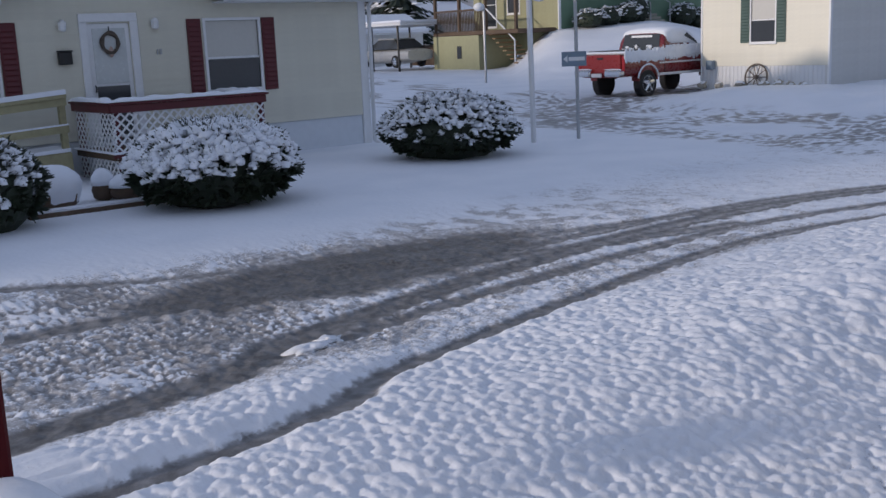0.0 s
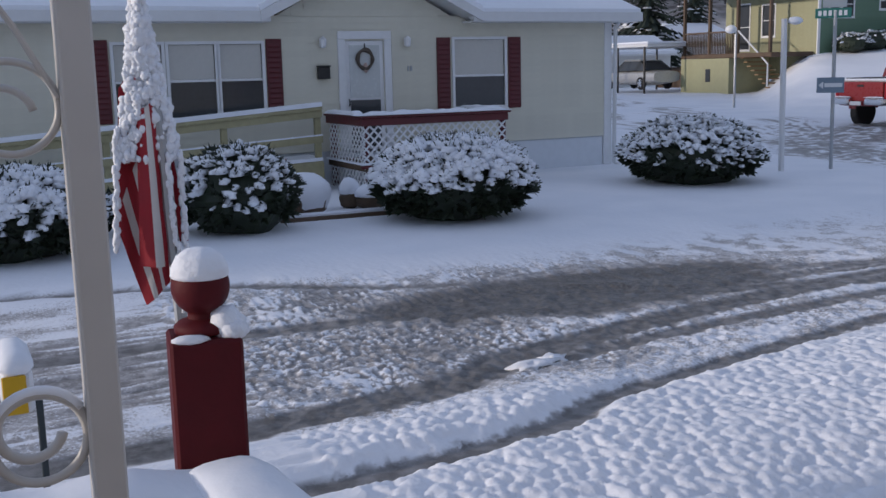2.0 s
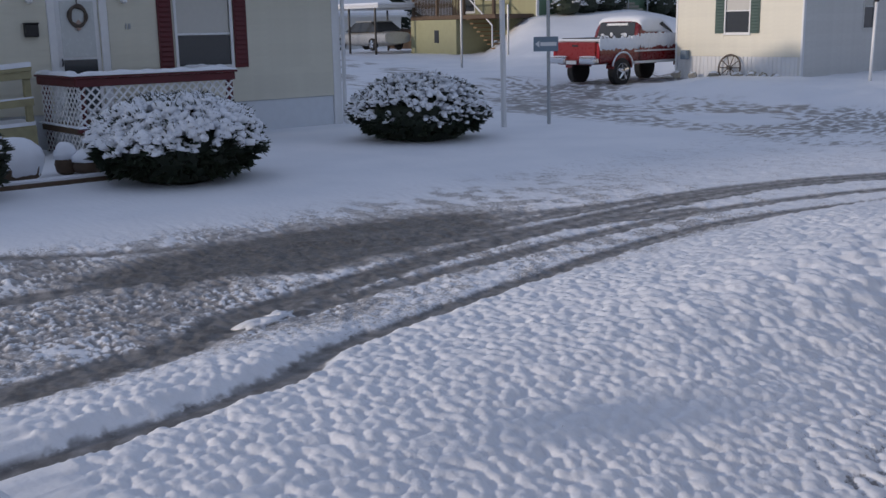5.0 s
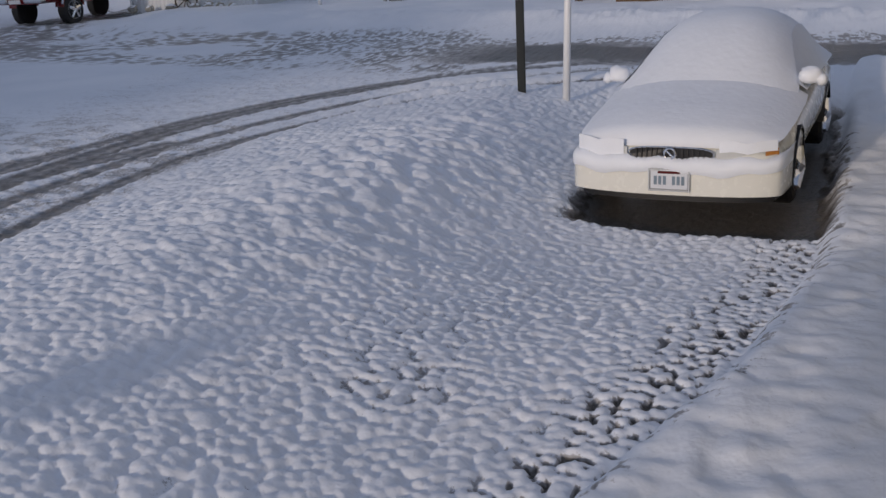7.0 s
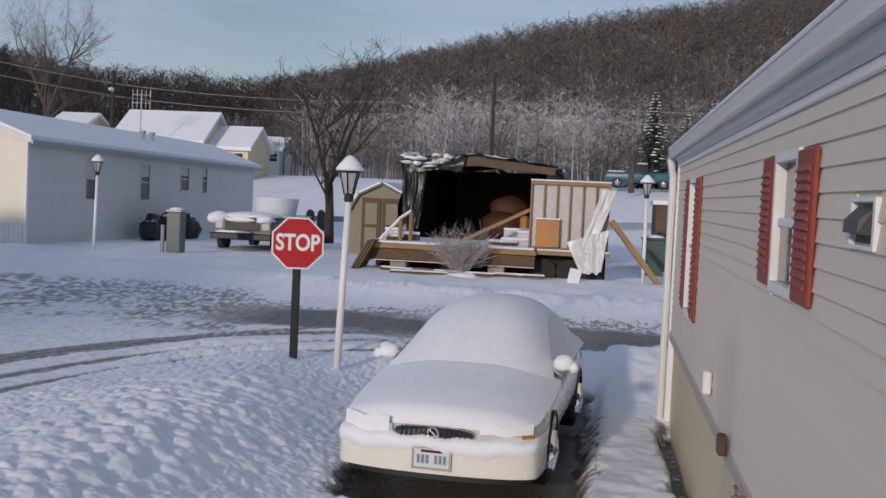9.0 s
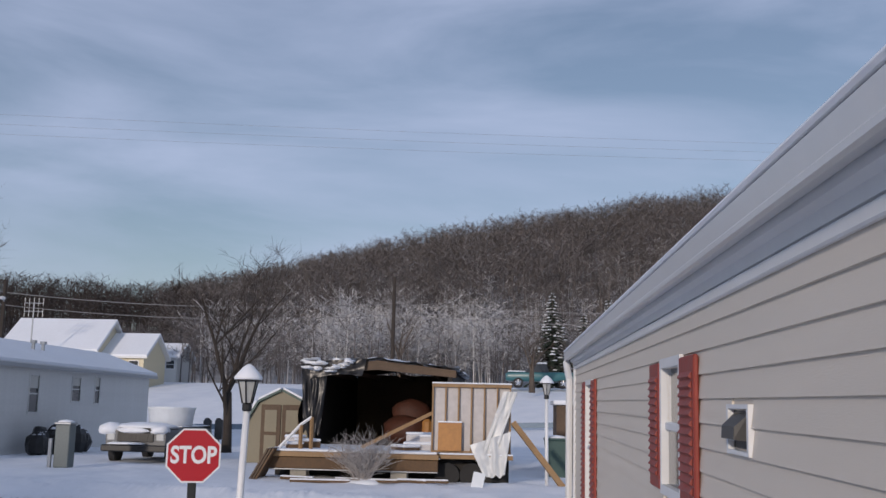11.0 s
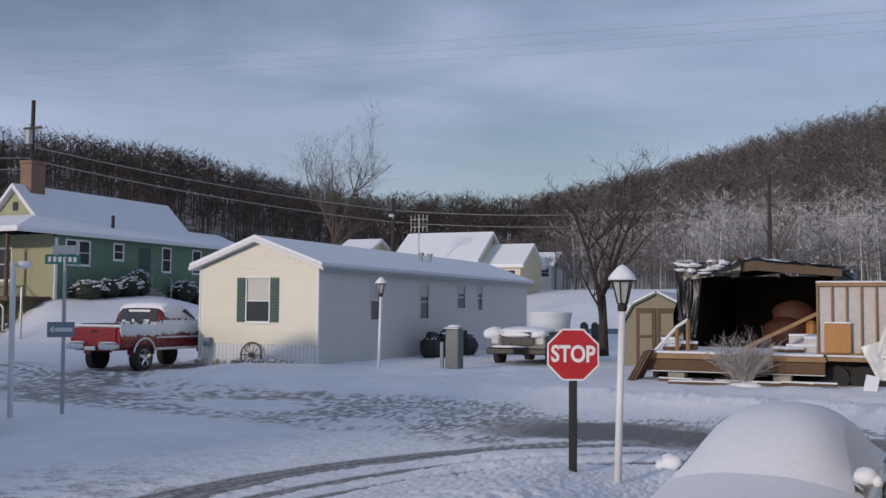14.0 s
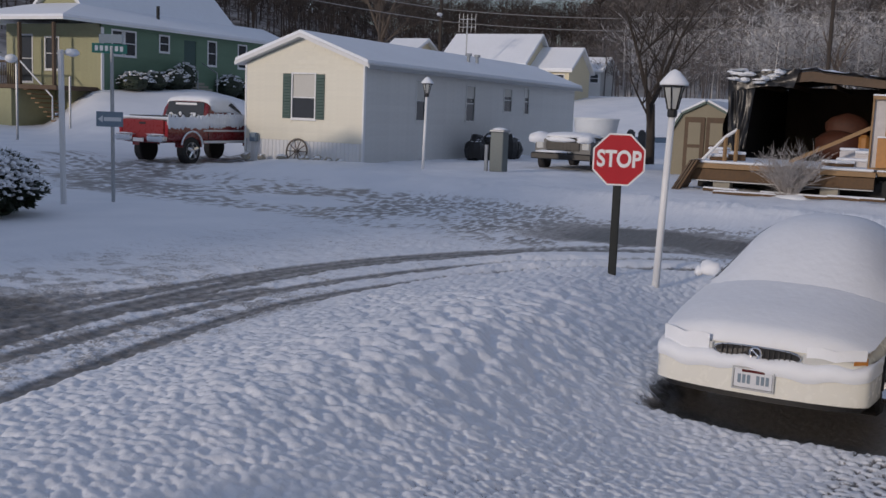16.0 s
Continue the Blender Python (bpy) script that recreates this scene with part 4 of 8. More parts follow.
part("stove_pipe", Geo().tube([(4.6, 1.0, 5.5), (4.6, 1.0, 6.5)], 0.09, 8), "black", green)
part("porch_floor", Geo().cbox(-2.5, 0.2, 2.2, -0.02, 7.9, 2.4, 0.02), "dark_wood", green)
part("porch_base", Geo().box(-2.5, 3.6, 0.4, -0.02, 7.9, 2.19), "yellow_wall", green, "cream block base under the porch")
part("base_window", Geo().cbox(-2.53, 5.2, 1.1, -2.48, 5.6, 1.7, 0.01), "glass_dark", green)
for y in (0.4, 3.0, 5.4, 7.7):
    part("porch_post", Geo().cbox(-2.45, y, 2.4, -2.3, y + 0.15, 5.1, 0.01), "dark_wood", green)
part("corner_post", Geo().cbox(-0.02, -0.06, 1.0, 0.14, 0.02, 5.1, 0.01), "white", green)
rail_g = part("porch_rail", Geo().cbox(-2.45, 3.0, 3.35, -2.37, 7.8, 3.43, 0.01), "dark_wood", green)
for i in range(34):
    part("baluster", BOARDS.setdefault("bal", Geo().box(0, 0, 0, 0.04, 0.04, 0.95).mesh("baluster", M["dark_wood"])), "dark_wood", rail_g, m=Matrix.Translation((-2.43, 3.05 + i * 0.14, 2.4)))
for i in range(8):
    part("step", Geo().cbox(-2.4 + 0.05, 2.9 - 0.30 * i - 0.3, 2.15 - 0.19 * i, -1.1, 2.9 - 0.30 * i, 2.21 - 0.19 * i, 0.008), "lumber", green)
part("stair_rail", Geo().tube([(-2.4, 3.0, 3.4), (-2.4, 0.6, 1.9), (-2.4, 0.6, 0.9)], 0.04, 6), "white", green)
for i in range(4):
    part("side_step", Geo().cbox(5.5, -0.4 - 0.32 * i, 2.78 - 0.16 * i, 6.8, -0.05 - 0.32 * i, 2.9 - 0.16 * i, 0.01), "concrete", green)
for x in (5.4, 6.9):
    part("side_rail", Geo().tube([(x, -0.1, 3.9), (x, -1.3, 3.4), (x, -1.3, 2.3)], 0.035, 6), "grey_metal", green)


# ---- far houses behind the trailer ----
def far_house(x, y, w, d, z, hwall, rise, mat, label):
    """A plain gabled house: ridge along its own x."""
    h = thing("far_house", label, "house", Matrix.Translation((x, y, z)) @ Matrix.Rotation(radians(-90), 4, "Z"), group="far houses")
    op = [(w * 0.2, w * 0.2 + 0.7, 0.2, 0.9), (w * 0.65, w * 0.65 + 0.7, 0.2, 0.9)]
    part("wall", Geo().box(0, 0.0, -3, w, d, hwall), mat, h)
    for a, b, c, e in op:
        window_part(h, Matrix.Translation((a, -0.03, c)), b - a, e - c, frame_w=0.06, sill=False)
    part("gable", Geo().add([(0, 0, hwall), (0, d, hwall), (0, d / 2, hwall + rise), (w, 0, hwall), (w, d, hwall), (w, d / 2, hwall + rise)], [(0, 2, 1), (3, 4, 5), (0, 3, 5, 2), (1, 2, 5, 4)]), mat, h)
    gable_roof(h, 0, w, 0, d, hwall + 0.03, rise, 0.35, 0.12, 0.15)
    return h


far_house(77.0, 38.6, 7.2, 6.5, 4.3, 1.6, 2.3, "skirt_cream", "tan house with a broad snowy roof")
far_house(78.5, 31.3, 3.2, 5.0, 4.3, 1.3, 1.6, "skirt_cream", "tan house wing with snowy roof")
far_house(88.0, 31.2, 2.6, 4.0, 4.8, 1.2, 1.0, "siding_grey", "small grey shed with snowy roof")
far_house(74.0, 43.0, 2.6, 7.0, 4.3, 1.6, 1.7, "skirt_cream", "tan gabled house half hidden behind a roof")
ant = thing("roof_antenna", "thin metal television antenna over the roofs", "antenna", Matrix.Translation((74.0, 35.0, 4.0)))
part("mast", Geo().tube([(0, 0, 0), (0, 0, 5.2)], 0.05, 6), "grey_metal", ant)
for z in (4.5, 5.1):
    part("boom", Geo().tube([(0, -0.7, z), (0, 0.7, z)], 0.03, 5), "grey_metal", ant)
    for y in (-0.7, -0.35, 0.0, 0.35, 0.7):
        part("element", Geo().tube([(0, y, z - 0.4), (0, y, z + 0.4)], 0.02, 4), "grey_metal", ant)


# ---- trees and woods ----
def branch(g, rnd, p, d, length, r, depth, seg=5, droop=0.0, split=(3, 5), spread=0.55):
    """A limb that bends and forks into thinner ones."""
    pts, radii, q = [p], [r], Vector(p)
    d = Vector(d).normalized()
    n = 4 if depth > 1 else 3
    for i in range(n):
        d = (d + Vector((rnd.uniform(-1, 1), rnd.uniform(-1, 1), rnd.uniform(-0.6, 1) * 0.6 - droop)) * 0.16).normalized()
        q = q + d * length / n
        pts.append(tuple(q))
        radii.append(r * (1 - 0.62 * (i + 1) / n))
    g.tube(pts, radii, seg if depth > 1 else 3, caps=False)
    if depth > 0:
        for i in range(rnd.randint(*split)):
            k = rnd.randint(1, n)
            side = Vector((rnd.uniform(-1, 1), rnd.uniform(-1, 1), rnd.uniform(-0.2, 0.7))).normalized()
            branch(g, rnd, pts[k], d * (1 - spread) + side * spread, length * rnd.uniform(0.45, 0.75), max(0.006, radii[k] * 0.62), depth - 1, seg, droop, split, spread)


def bare_tree(m, height_, r, seed, label, depth=4, split=(3, 5), name="bare_tree", mat="bark"):
    rnd = random.Random(seed)
    t = thing(name, label, "tree", m)
    trunk, crown = Geo(), Geo()
    pts = [(0, 0, -0.2), (0.03, 0.02, height_ * 0.13), (-0.02, 0.05, height_ * 0.27)]
    trunk.tube(pts, [r * 1.25, r, r * 0.85], 9)
    for i in range(4):
        a = i * 1.57 + rnd.uniform(-0.4, 0.4)
        branch(crown, rnd, pts[2 if i % 2 else 1] if i else pts[2], (math.cos(a) * 0.42, math.sin(a) * 0.42, 1.0), height_ * rnd.uniform(0.36, 0.46), r * 0.55, depth, 5, 0.0, split)
    part("trunk", trunk, mat, t, smooth=True)
    part("crown", crown, mat, t)
    return t


# darker copy of the woods' bark, with the hill's shade in its colour
M["twig"] = material("shaded_woods_bark", (0.056, 0.045, 0.041), 0.9, vary=0.35, scale=0.5)
M["frost_twig"] = material("frosted_twig", (0.58, 0.57, 0.57), 0.9, vary=0.2, scale=0.5)


def woods(name, count, seed, mat, place, label, kinds=7, tall=(6, 10.5), broad=1.0, slim=1.0):
    """Far leafless woods: many forked trees with fine twigs in one object."""
    rnd = random.Random(seed)
    models = []
    for k in range(kinds):
        g = Geo()
        lean = Vector((rnd.uniform(-0.5, 0.5), rnd.uniform(-0.5, 0.5), 0))
        stem = [Vector((0, 0, -1)), Vector((0, 0, 3.0)) + lean * 0.4, Vector((0, 0, 6.2)) + lean, Vector((0, 0, 9.2)) + lean * 1.3]
        g.tube([tuple(p) for p in stem], [0.08 * slim, 0.065 * slim, 0.04 * slim, 0.012], 3, caps=False)
        for i in range(17):
            z = rnd.uniform(2.2, 8.3)
            a = rnd.uniform(0, 6.28)
            b = Vector((0, 0, z)) + lean * z / 6.2
            reach = math.sin(math.pi * min(1, (z - 0.8) / 8.8)) * rnd.uniform(1.2, 2.5) * broad + 0.3
            tip = b + Vector((math.cos(a) * reach, math.sin(a) * reach, rnd.uniform(0.7, 2.0)))
            mid = b.lerp(tip, 0.5) + Vector((0, 0, -0.15))
            w = Vector((-math.sin(a), math.cos(a), 0.15)) * 0.035 * slim
            g.add([b - w, b + w, mid + w * 0.7, mid - w * 0.7, tip], [(0, 1, 2, 3), (3, 2, 4)])
            for j in range(9):
                s = (b.lerp(mid, rnd.uniform(0.5, 1)) if j % 2 else mid.lerp(tip, rnd.random()))
                e = s + Vector((rnd.uniform(-0.8, 0.8), rnd.uniform(-0.8, 0.8), rnd.uniform(-0.25, 0.9)))
                v = Vector((rnd.uniform(-1, 1), rnd.uniform(-1, 1), rnd.uniform(-0.4, 0.4))).normalized() * 0.038
                g.add([s - v, s + v, e], [(0, 1, 2)])
        tri = [t for f in g.f for t in ([f] if len(f) == 3 else [(f[0], f[1], f[2]), (f[0], f[2], f[3])])]
        models.append((np.array(g.v), np.array(tri)))
    vs, fs, o = [], [], 0
    for i in range(count):
        x, y = place(rnd)
        v, f = models[rnd.randrange(kinds)]
        s, a = rnd.uniform(*tall) / 9.5, rnd.uniform(0, 6.28)
        ca, sa = math.cos(a) * s * 1.55, math.sin(a) * s * 1.55
        z = float(land(np.array([x]), np.array([y]))[0])
        vs.append(np.stack([x + v[:, 0] * ca - v[:, 1] * sa, y + v[:, 0] * sa + v[:, 1] * ca, z + v[:, 2] * s], 1))
        fs.append(f + o)
        o += len(v)
    v, f = np.concatenate(vs).astype(np.float32), np.concatenate(fs).astype(np.int32)
    me = bpy.data.meshes.new(name)
    me.vertices.add(len(v))
    me.vertices.foreach_set("co", v.ravel())
    me.loops.add(f.size)
    me.loops.foreach_set("vertex_index", f.ravel())
    me.polygons.add(len(f))
    me.polygons.foreach_set("loop_start", np.arange(0, f.size, 3, dtype=np.int32))
    me.polygons.foreach_set("loop_total", np.full(len(f), 3, dtype=np.int32))
    me.update(calc_edges=True)
    me.materials.append(M[mat])
    return tagged(new(name, me), label, "woods", kind="stuff")


def around(a0, a1, d0, d1, lean=1.0):
    """A scatter over a stretch of the hillside, between two headings and two distances."""
    def place(rnd):
        d, a = d0 + (d1 - d0) * rnd.random() ** lean, radians(rnd.uniform(a0, a1))
        return d * math.cos(a), d * math.sin(a)
    return place


# paler copy of the same bark, with sunlight and haze in its colour
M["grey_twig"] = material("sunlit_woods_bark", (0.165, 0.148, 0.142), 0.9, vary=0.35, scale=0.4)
woods("shaded_woods", 2300, 11, "twig", around(16, 80, 116, 270, 0.75), "dense leafless woods on the far hillside, coloured dark for its shade", slim=0.9)
woods("hillside_woods", 2500, 14, "grey_twig", around(-22, 19, 122, 272, 0.75), "dense grey-brown leafless woods on the hillside, coloured paler for sun and haze", slim=0.9)
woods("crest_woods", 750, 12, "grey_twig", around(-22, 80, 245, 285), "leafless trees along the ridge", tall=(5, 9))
woods("frosted_woods", 260, 13, "frost_twig", around(-12, 17, 98, 190, 1.3), "frosted pale leafless trees scattered on the lower slope", tall=(4, 8), broad=1.5, slim=0.8)
woods("frosted_grove", 150, 17, "frost_twig", around(0.5, 10.5, 96, 132), "grove of white frosted trees at the hill's foot", tall=(5, 9), broad=1.6, slim=0.8)
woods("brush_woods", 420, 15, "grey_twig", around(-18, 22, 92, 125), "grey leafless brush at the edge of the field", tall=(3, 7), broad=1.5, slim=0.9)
M["bark_dark"] = material("dark_wet_bark", (0.045, 0.036, 0.03), 0.9, vary=0.3, scale=8, bump=0.4)
bare_tree(Matrix.Translation((38.8, 10.5, 0.3)), 8.2, 0.17, 4, "bare leafless yard tree with a few snowy twigs", 4, mat="bark_dark")
bare_tree(Matrix.Translation((87, 50, 4.5)), 15, 0.3, 9, "tall bare tree behind the trailer", 4, (4, 6))
bare_tree(Matrix.Translation((75.5, 8.0, 4.0)), 6, 0.15, 19, "small bare tree at the field's edge", 3, name="small_tree")
bare_tree(Matrix.Translation((70.5, -1.5, 3.5)), 4.5, 0.18, 21, "gnarled bare tree on the field", 3, name="small_tree")


M["conifer"] = material("conifer_needles", (0.022, 0.034, 0.022), 0.8, vary=0.4, scale=2)


def conifer(x, y, z, h, seed, label, snowy=0.5):
    """A spruce: whorls of drooping boughs of needle sprays, with snow on some."""
    rnd = random.Random(seed)
    t = thing("conifer", label, "tree", Matrix.Translation((x, y, z)))
    part("trunk", Geo().tube([(0, 0, -0.5), (0, 0, h * 0.5), (0.05, 0, h)], [h * 0.018, h * 0.012, 0.02], 7), "bark", t)
    need, snow = Geo(), Geo()
    n = int(h * 3.2)
    for i in range(n):
        zz = h * (0.12 + 0.86 * i / n)
        reach = (h - zz) * 0.30 + 0.25
        for j in range(9):
            a = rnd.uniform(0, 6.28)
            r = reach * rnd.uniform(0.65, 1.15)
            d, sd = Vector((math.cos(a), math.sin(a), 0)), Vector((-math.sin(a), math.cos(a), 0))
            for k in range(5):
                u0, u1 = k / 5, (k + 1.3) / 5
                w = r * 0.17 * (1.1 - 0.6 * u0) * rnd.uniform(0.7, 1.3)
                p0, p1 = d * r * u0 + Vector((0, 0, zz - 0.32 * r * u0 ** 1.4)), d * r * u1 + Vector((0, 0, zz - 0.34 * r * u1 ** 1.2 - 0.05))
                need.add([p0, p0.lerp(p1, 0.6) + sd * w - Vector((0, 0, w * 0.5)), p1, p0.lerp(p1, 0.6) - sd * w - Vector((0, 0, w * 0.5))], [(0, 1, 2, 3)])
            if rnd.random() < snowy:
                q = d * r * rnd.uniform(0.4, 0.9)
                snow.lump(q.x, q.y, zz - 0.26 * r * 0.5, r * 0.22, r * 0.16, 0.06 + 0.02 * r, 6, 4, 0.6, low=-0.3, seed=j)
    part("foliage", need, "conifer", t)
    part("snow_cap", snow, "snow", t, "snow lying on the boughs", smooth=True)["kind"] = "stuff"
    return t


for i, (d, a, h, sn) in enumerate(((96, -2.3, 9.5, 0.45), (101, -4.0, 8, 0.5), (97, -5.4, 9, 0.6), (103, -6.9, 8, 0.6), (72, 52.9, 10.5, 0.12), (76, 55.6, 9.5, 0.1), (80, 50.6, 9, 0.12))):
    x, y = d * math.cos(radians(a)), d * math.sin(radians(a))
    conifer(x, y, float(land(np.array([x]), np.array([y]))[0]), h, 40 + i, "dark spruce with snow on its boughs" if a < 0 else "dark evergreen tree behind the carport", sn)


def snow_strip(points, w, h, seed, n=40):
    """A rounded bank of snow along a rail, uneven in width and height."""
    rings = []
    for i in range(n + 1):
        t = i / n * (len(points) - 1)
        k = min(int(t), len(points) - 2)
        a_, b_ = Vector(points[k]), Vector(points[k + 1])
        c, d = a_.lerp(b_, t - k), (b_ - a_).normalized()
        side = Vector((-d.y, d.x, 0)).normalized()
        end = min(1.0, (0.04 + min(i, n - i) / n * 9))
        hh = h * (0.85 + 0.5 * noise.noise((c.x * 5, c.y * 5, seed))) * end
        ww = w * (0.95 + 0.18 * noise.noise((c.x * 9, c.y * 9, seed + 4)))
        rings.append([tuple(c + side * ww * math.copysign(abs(math.cos(q)) ** 0.7, math.cos(q)) + Vector((0, 0, hh * math.sin(q) ** 0.8 if q > 0 else 0.0))) for q in [math.pi * m / 10 for m in range(11)]])
    return Geo().loft(rings, closed=False, caps=False)


# ---- ramp and porch deck of the house over the street ----
ramp = thing("wheelchair_ramp", "weathered treated-lumber ramp with snow on rails", "ramp", Matrix.Translation((0, 16.3, 0)))
RX0, RX1 = -6.0, 5.72
rz = lambda x: 0.53 + 0.037 * (x - 5.72)
rt = lambda x: 1.42 + 0.072 * (x - 5.72)
def beam(nm, x0, x1, f, dz0, dz1, y0, y1, mat, par):
    return part(nm, Geo().add([(x, y, f(x) + dz) for x in (x0, x1) for y in (y0, y1) for dz in (dz0, dz1)], [(0, 1, 3, 2), (4, 6, 7, 5), (0, 4, 5, 1), (2, 3, 7, 6), (1, 5, 7, 3), (0, 2, 6, 4)]), mat, par)
beam("ramp_deck", RX0, RX1, rz, -0.12, 0.0, 0.0, 0.74, "lumber_green", ramp)
beam("ramp_board", RX0, RX1, rz, -0.62, -0.02, -0.03, -0.004, "lumber_green", ramp)
beam("ramp_snow", RX0, RX1, rz, 0.004, 0.06, 0.0, 0.72, "snow_smooth", ramp)
tr = beam("top_rail", RX0, RX1, rt, -0.05, 0.0, -0.06, 0.08, "lumber_green", ramp)
beam("rail_snow", RX0, RX1, rt, 0.004, 0.075, -0.05, 0.07, "snow_smooth", tr)
beam("upper_rail", RX0, RX1, rt, -0.17, -0.055, -0.03, 0.01, "lumber_green", ramp)
mr = beam("mid_rail", RX0, RX1, lambda x: (rz(x) + rt(x)) / 2 - 0.08, -0.06, 0.05, -0.03, 0.01, "lumber_green", ramp)
beam("rail_snow", RX0, RX1, lambda x: (rz(x) + rt(x)) / 2 - 0.08, 0.054, 0.075, -0.035, 0.015, "snow_smooth", mr)
for x in (-4.2, -2.6, -1.0, 0.6, 2.3, 4.1, 5.66):
    part("post", Geo().cbox(x - 0.05, 0.014, -0.1, x + 0.05, 0.11, rt(x) - 0.055, 0.008), "lumber_green", ramp)

deck = thing("porch_deck", "maroon-railed porch deck with white lattice and snow on top", "porch", Matrix.Translation((6.05, 15.35, 0)))
DW, DD = 2.62, 1.62
part("deck_floor", Geo().box(0.02, 0.02, 0.40, DW, DD + 0.05, 0.50), "dark_wood", deck)
for x, y in ((0.05, 0.05), (DW - 0.09, 0.05), (0.05, DD - 0.1)):
    part("post", Geo().cbox(x, y, -0.1, x + 0.09, y + 0.09, 1.12, 0.006), "maroon", deck)


def lattice_panel(parent, m, w, z0, z1, mat="white", step=0.145):
    """Crossing slats cut to a rectangle."""
    g = Geo()
    h = z1 - z0
    for sgn, y in ((1, 0.0), (-1, 0.011)):
        c = -h if sgn > 0 else 0
        while c < w + (0 if sgn > 0 else h):
            if sgn > 0:
                a = max(0, -c)
                b = min(h, w - c)
                p, q = (c + a, a), (c + b, b)
            else:
                a = max(0, c - w)
                b = min(h, c)
                p, q = (c - a, a), (c - b, b)
            if b > a + 0.02:
                t = 0.021
                g.add([(p[0] - t, y, z0 + p[1]), (p[0] + t, y, z0 + p[1]), (q[0] + t, y, z0 + q[1]), (q[0] - t, y, z0 + q[1]),
                       (p[0] - t, y + 0.009, z0 + p[1]), (p[0] + t, y + 0.009, z0 + p[1]), (q[0] + t, y + 0.009, z0 + q[1]), (q[0] - t, y + 0.009, z0 + q[1])],
                      [(0, 1, 2, 3), (7, 6, 5, 4), (0, 4, 5, 1), (1, 5, 6, 2), (2, 6, 7, 3), (3, 7, 4, 0)])
            c += step
    return part("lattice", g, mat, parent, "white crossed lattice panel", m)


left_face = Matrix.Translation((0.03, DD, 0)) @ Matrix.Rotation(radians(-90), 4, "Z")
for z0, z1 in ((0.53, 1.12), (-0.08, 0.44)):
    lattice_panel(deck, Matrix.Translation((0.0, 0.02, 0)), DW - 0.02, z0, z1)
    lattice_panel(deck, left_face, DD - 0.02, z0, z1)
part("band", Geo().cbox(-0.02, -0.03, 1.12, DW + 0.01, 0.02, 1.24, 0.008).cbox(-0.025, 0.024, 1.12, 0.02, DD, 1.24, 0.008), "maroon", deck)
cap = part("cap_rail", Geo().cbox(-0.06, -0.07, 1.244, DW + 0.04, 0.10, 1.275, 0.006).cbox(-0.06, 0.102, 1.244, 0.10, DD, 1.275, 0.006).cbox(DW - 0.1, 0.102, 1.244, DW + 0.04, DD, 1.275, 0.006), "maroon", deck)
for pts in ([(-0.12, 0.015, 1.285), (DW + 0.06, 0.015, 1.285)], [(0.02, 0.10, 1.285), (0.02, DD, 1.285)], [(DW - 0.03, 0.10, 1.285), (DW - 0.03, DD, 1.285)]):
    part("rail_snow", snow_strip(pts, 0.095, 0.07, len(pts) + pts[0][0]), "snow_smooth", cap, "rounded snow lying on the rail", smooth=True)
part("ledge", Geo().cbox(-0.04, -0.05, 0.445, DW, 0.025, 0.50, 0.006), "maroon", deck)
part("ledge_snow", Geo().cbox(-0.05, -0.07, 0.504, DW, 0.025, 0.535, 0.012).cbox(-0.05, 0.03, 0.504, 0.025, DD, 0.535, 0.012), "snow_smooth", deck)


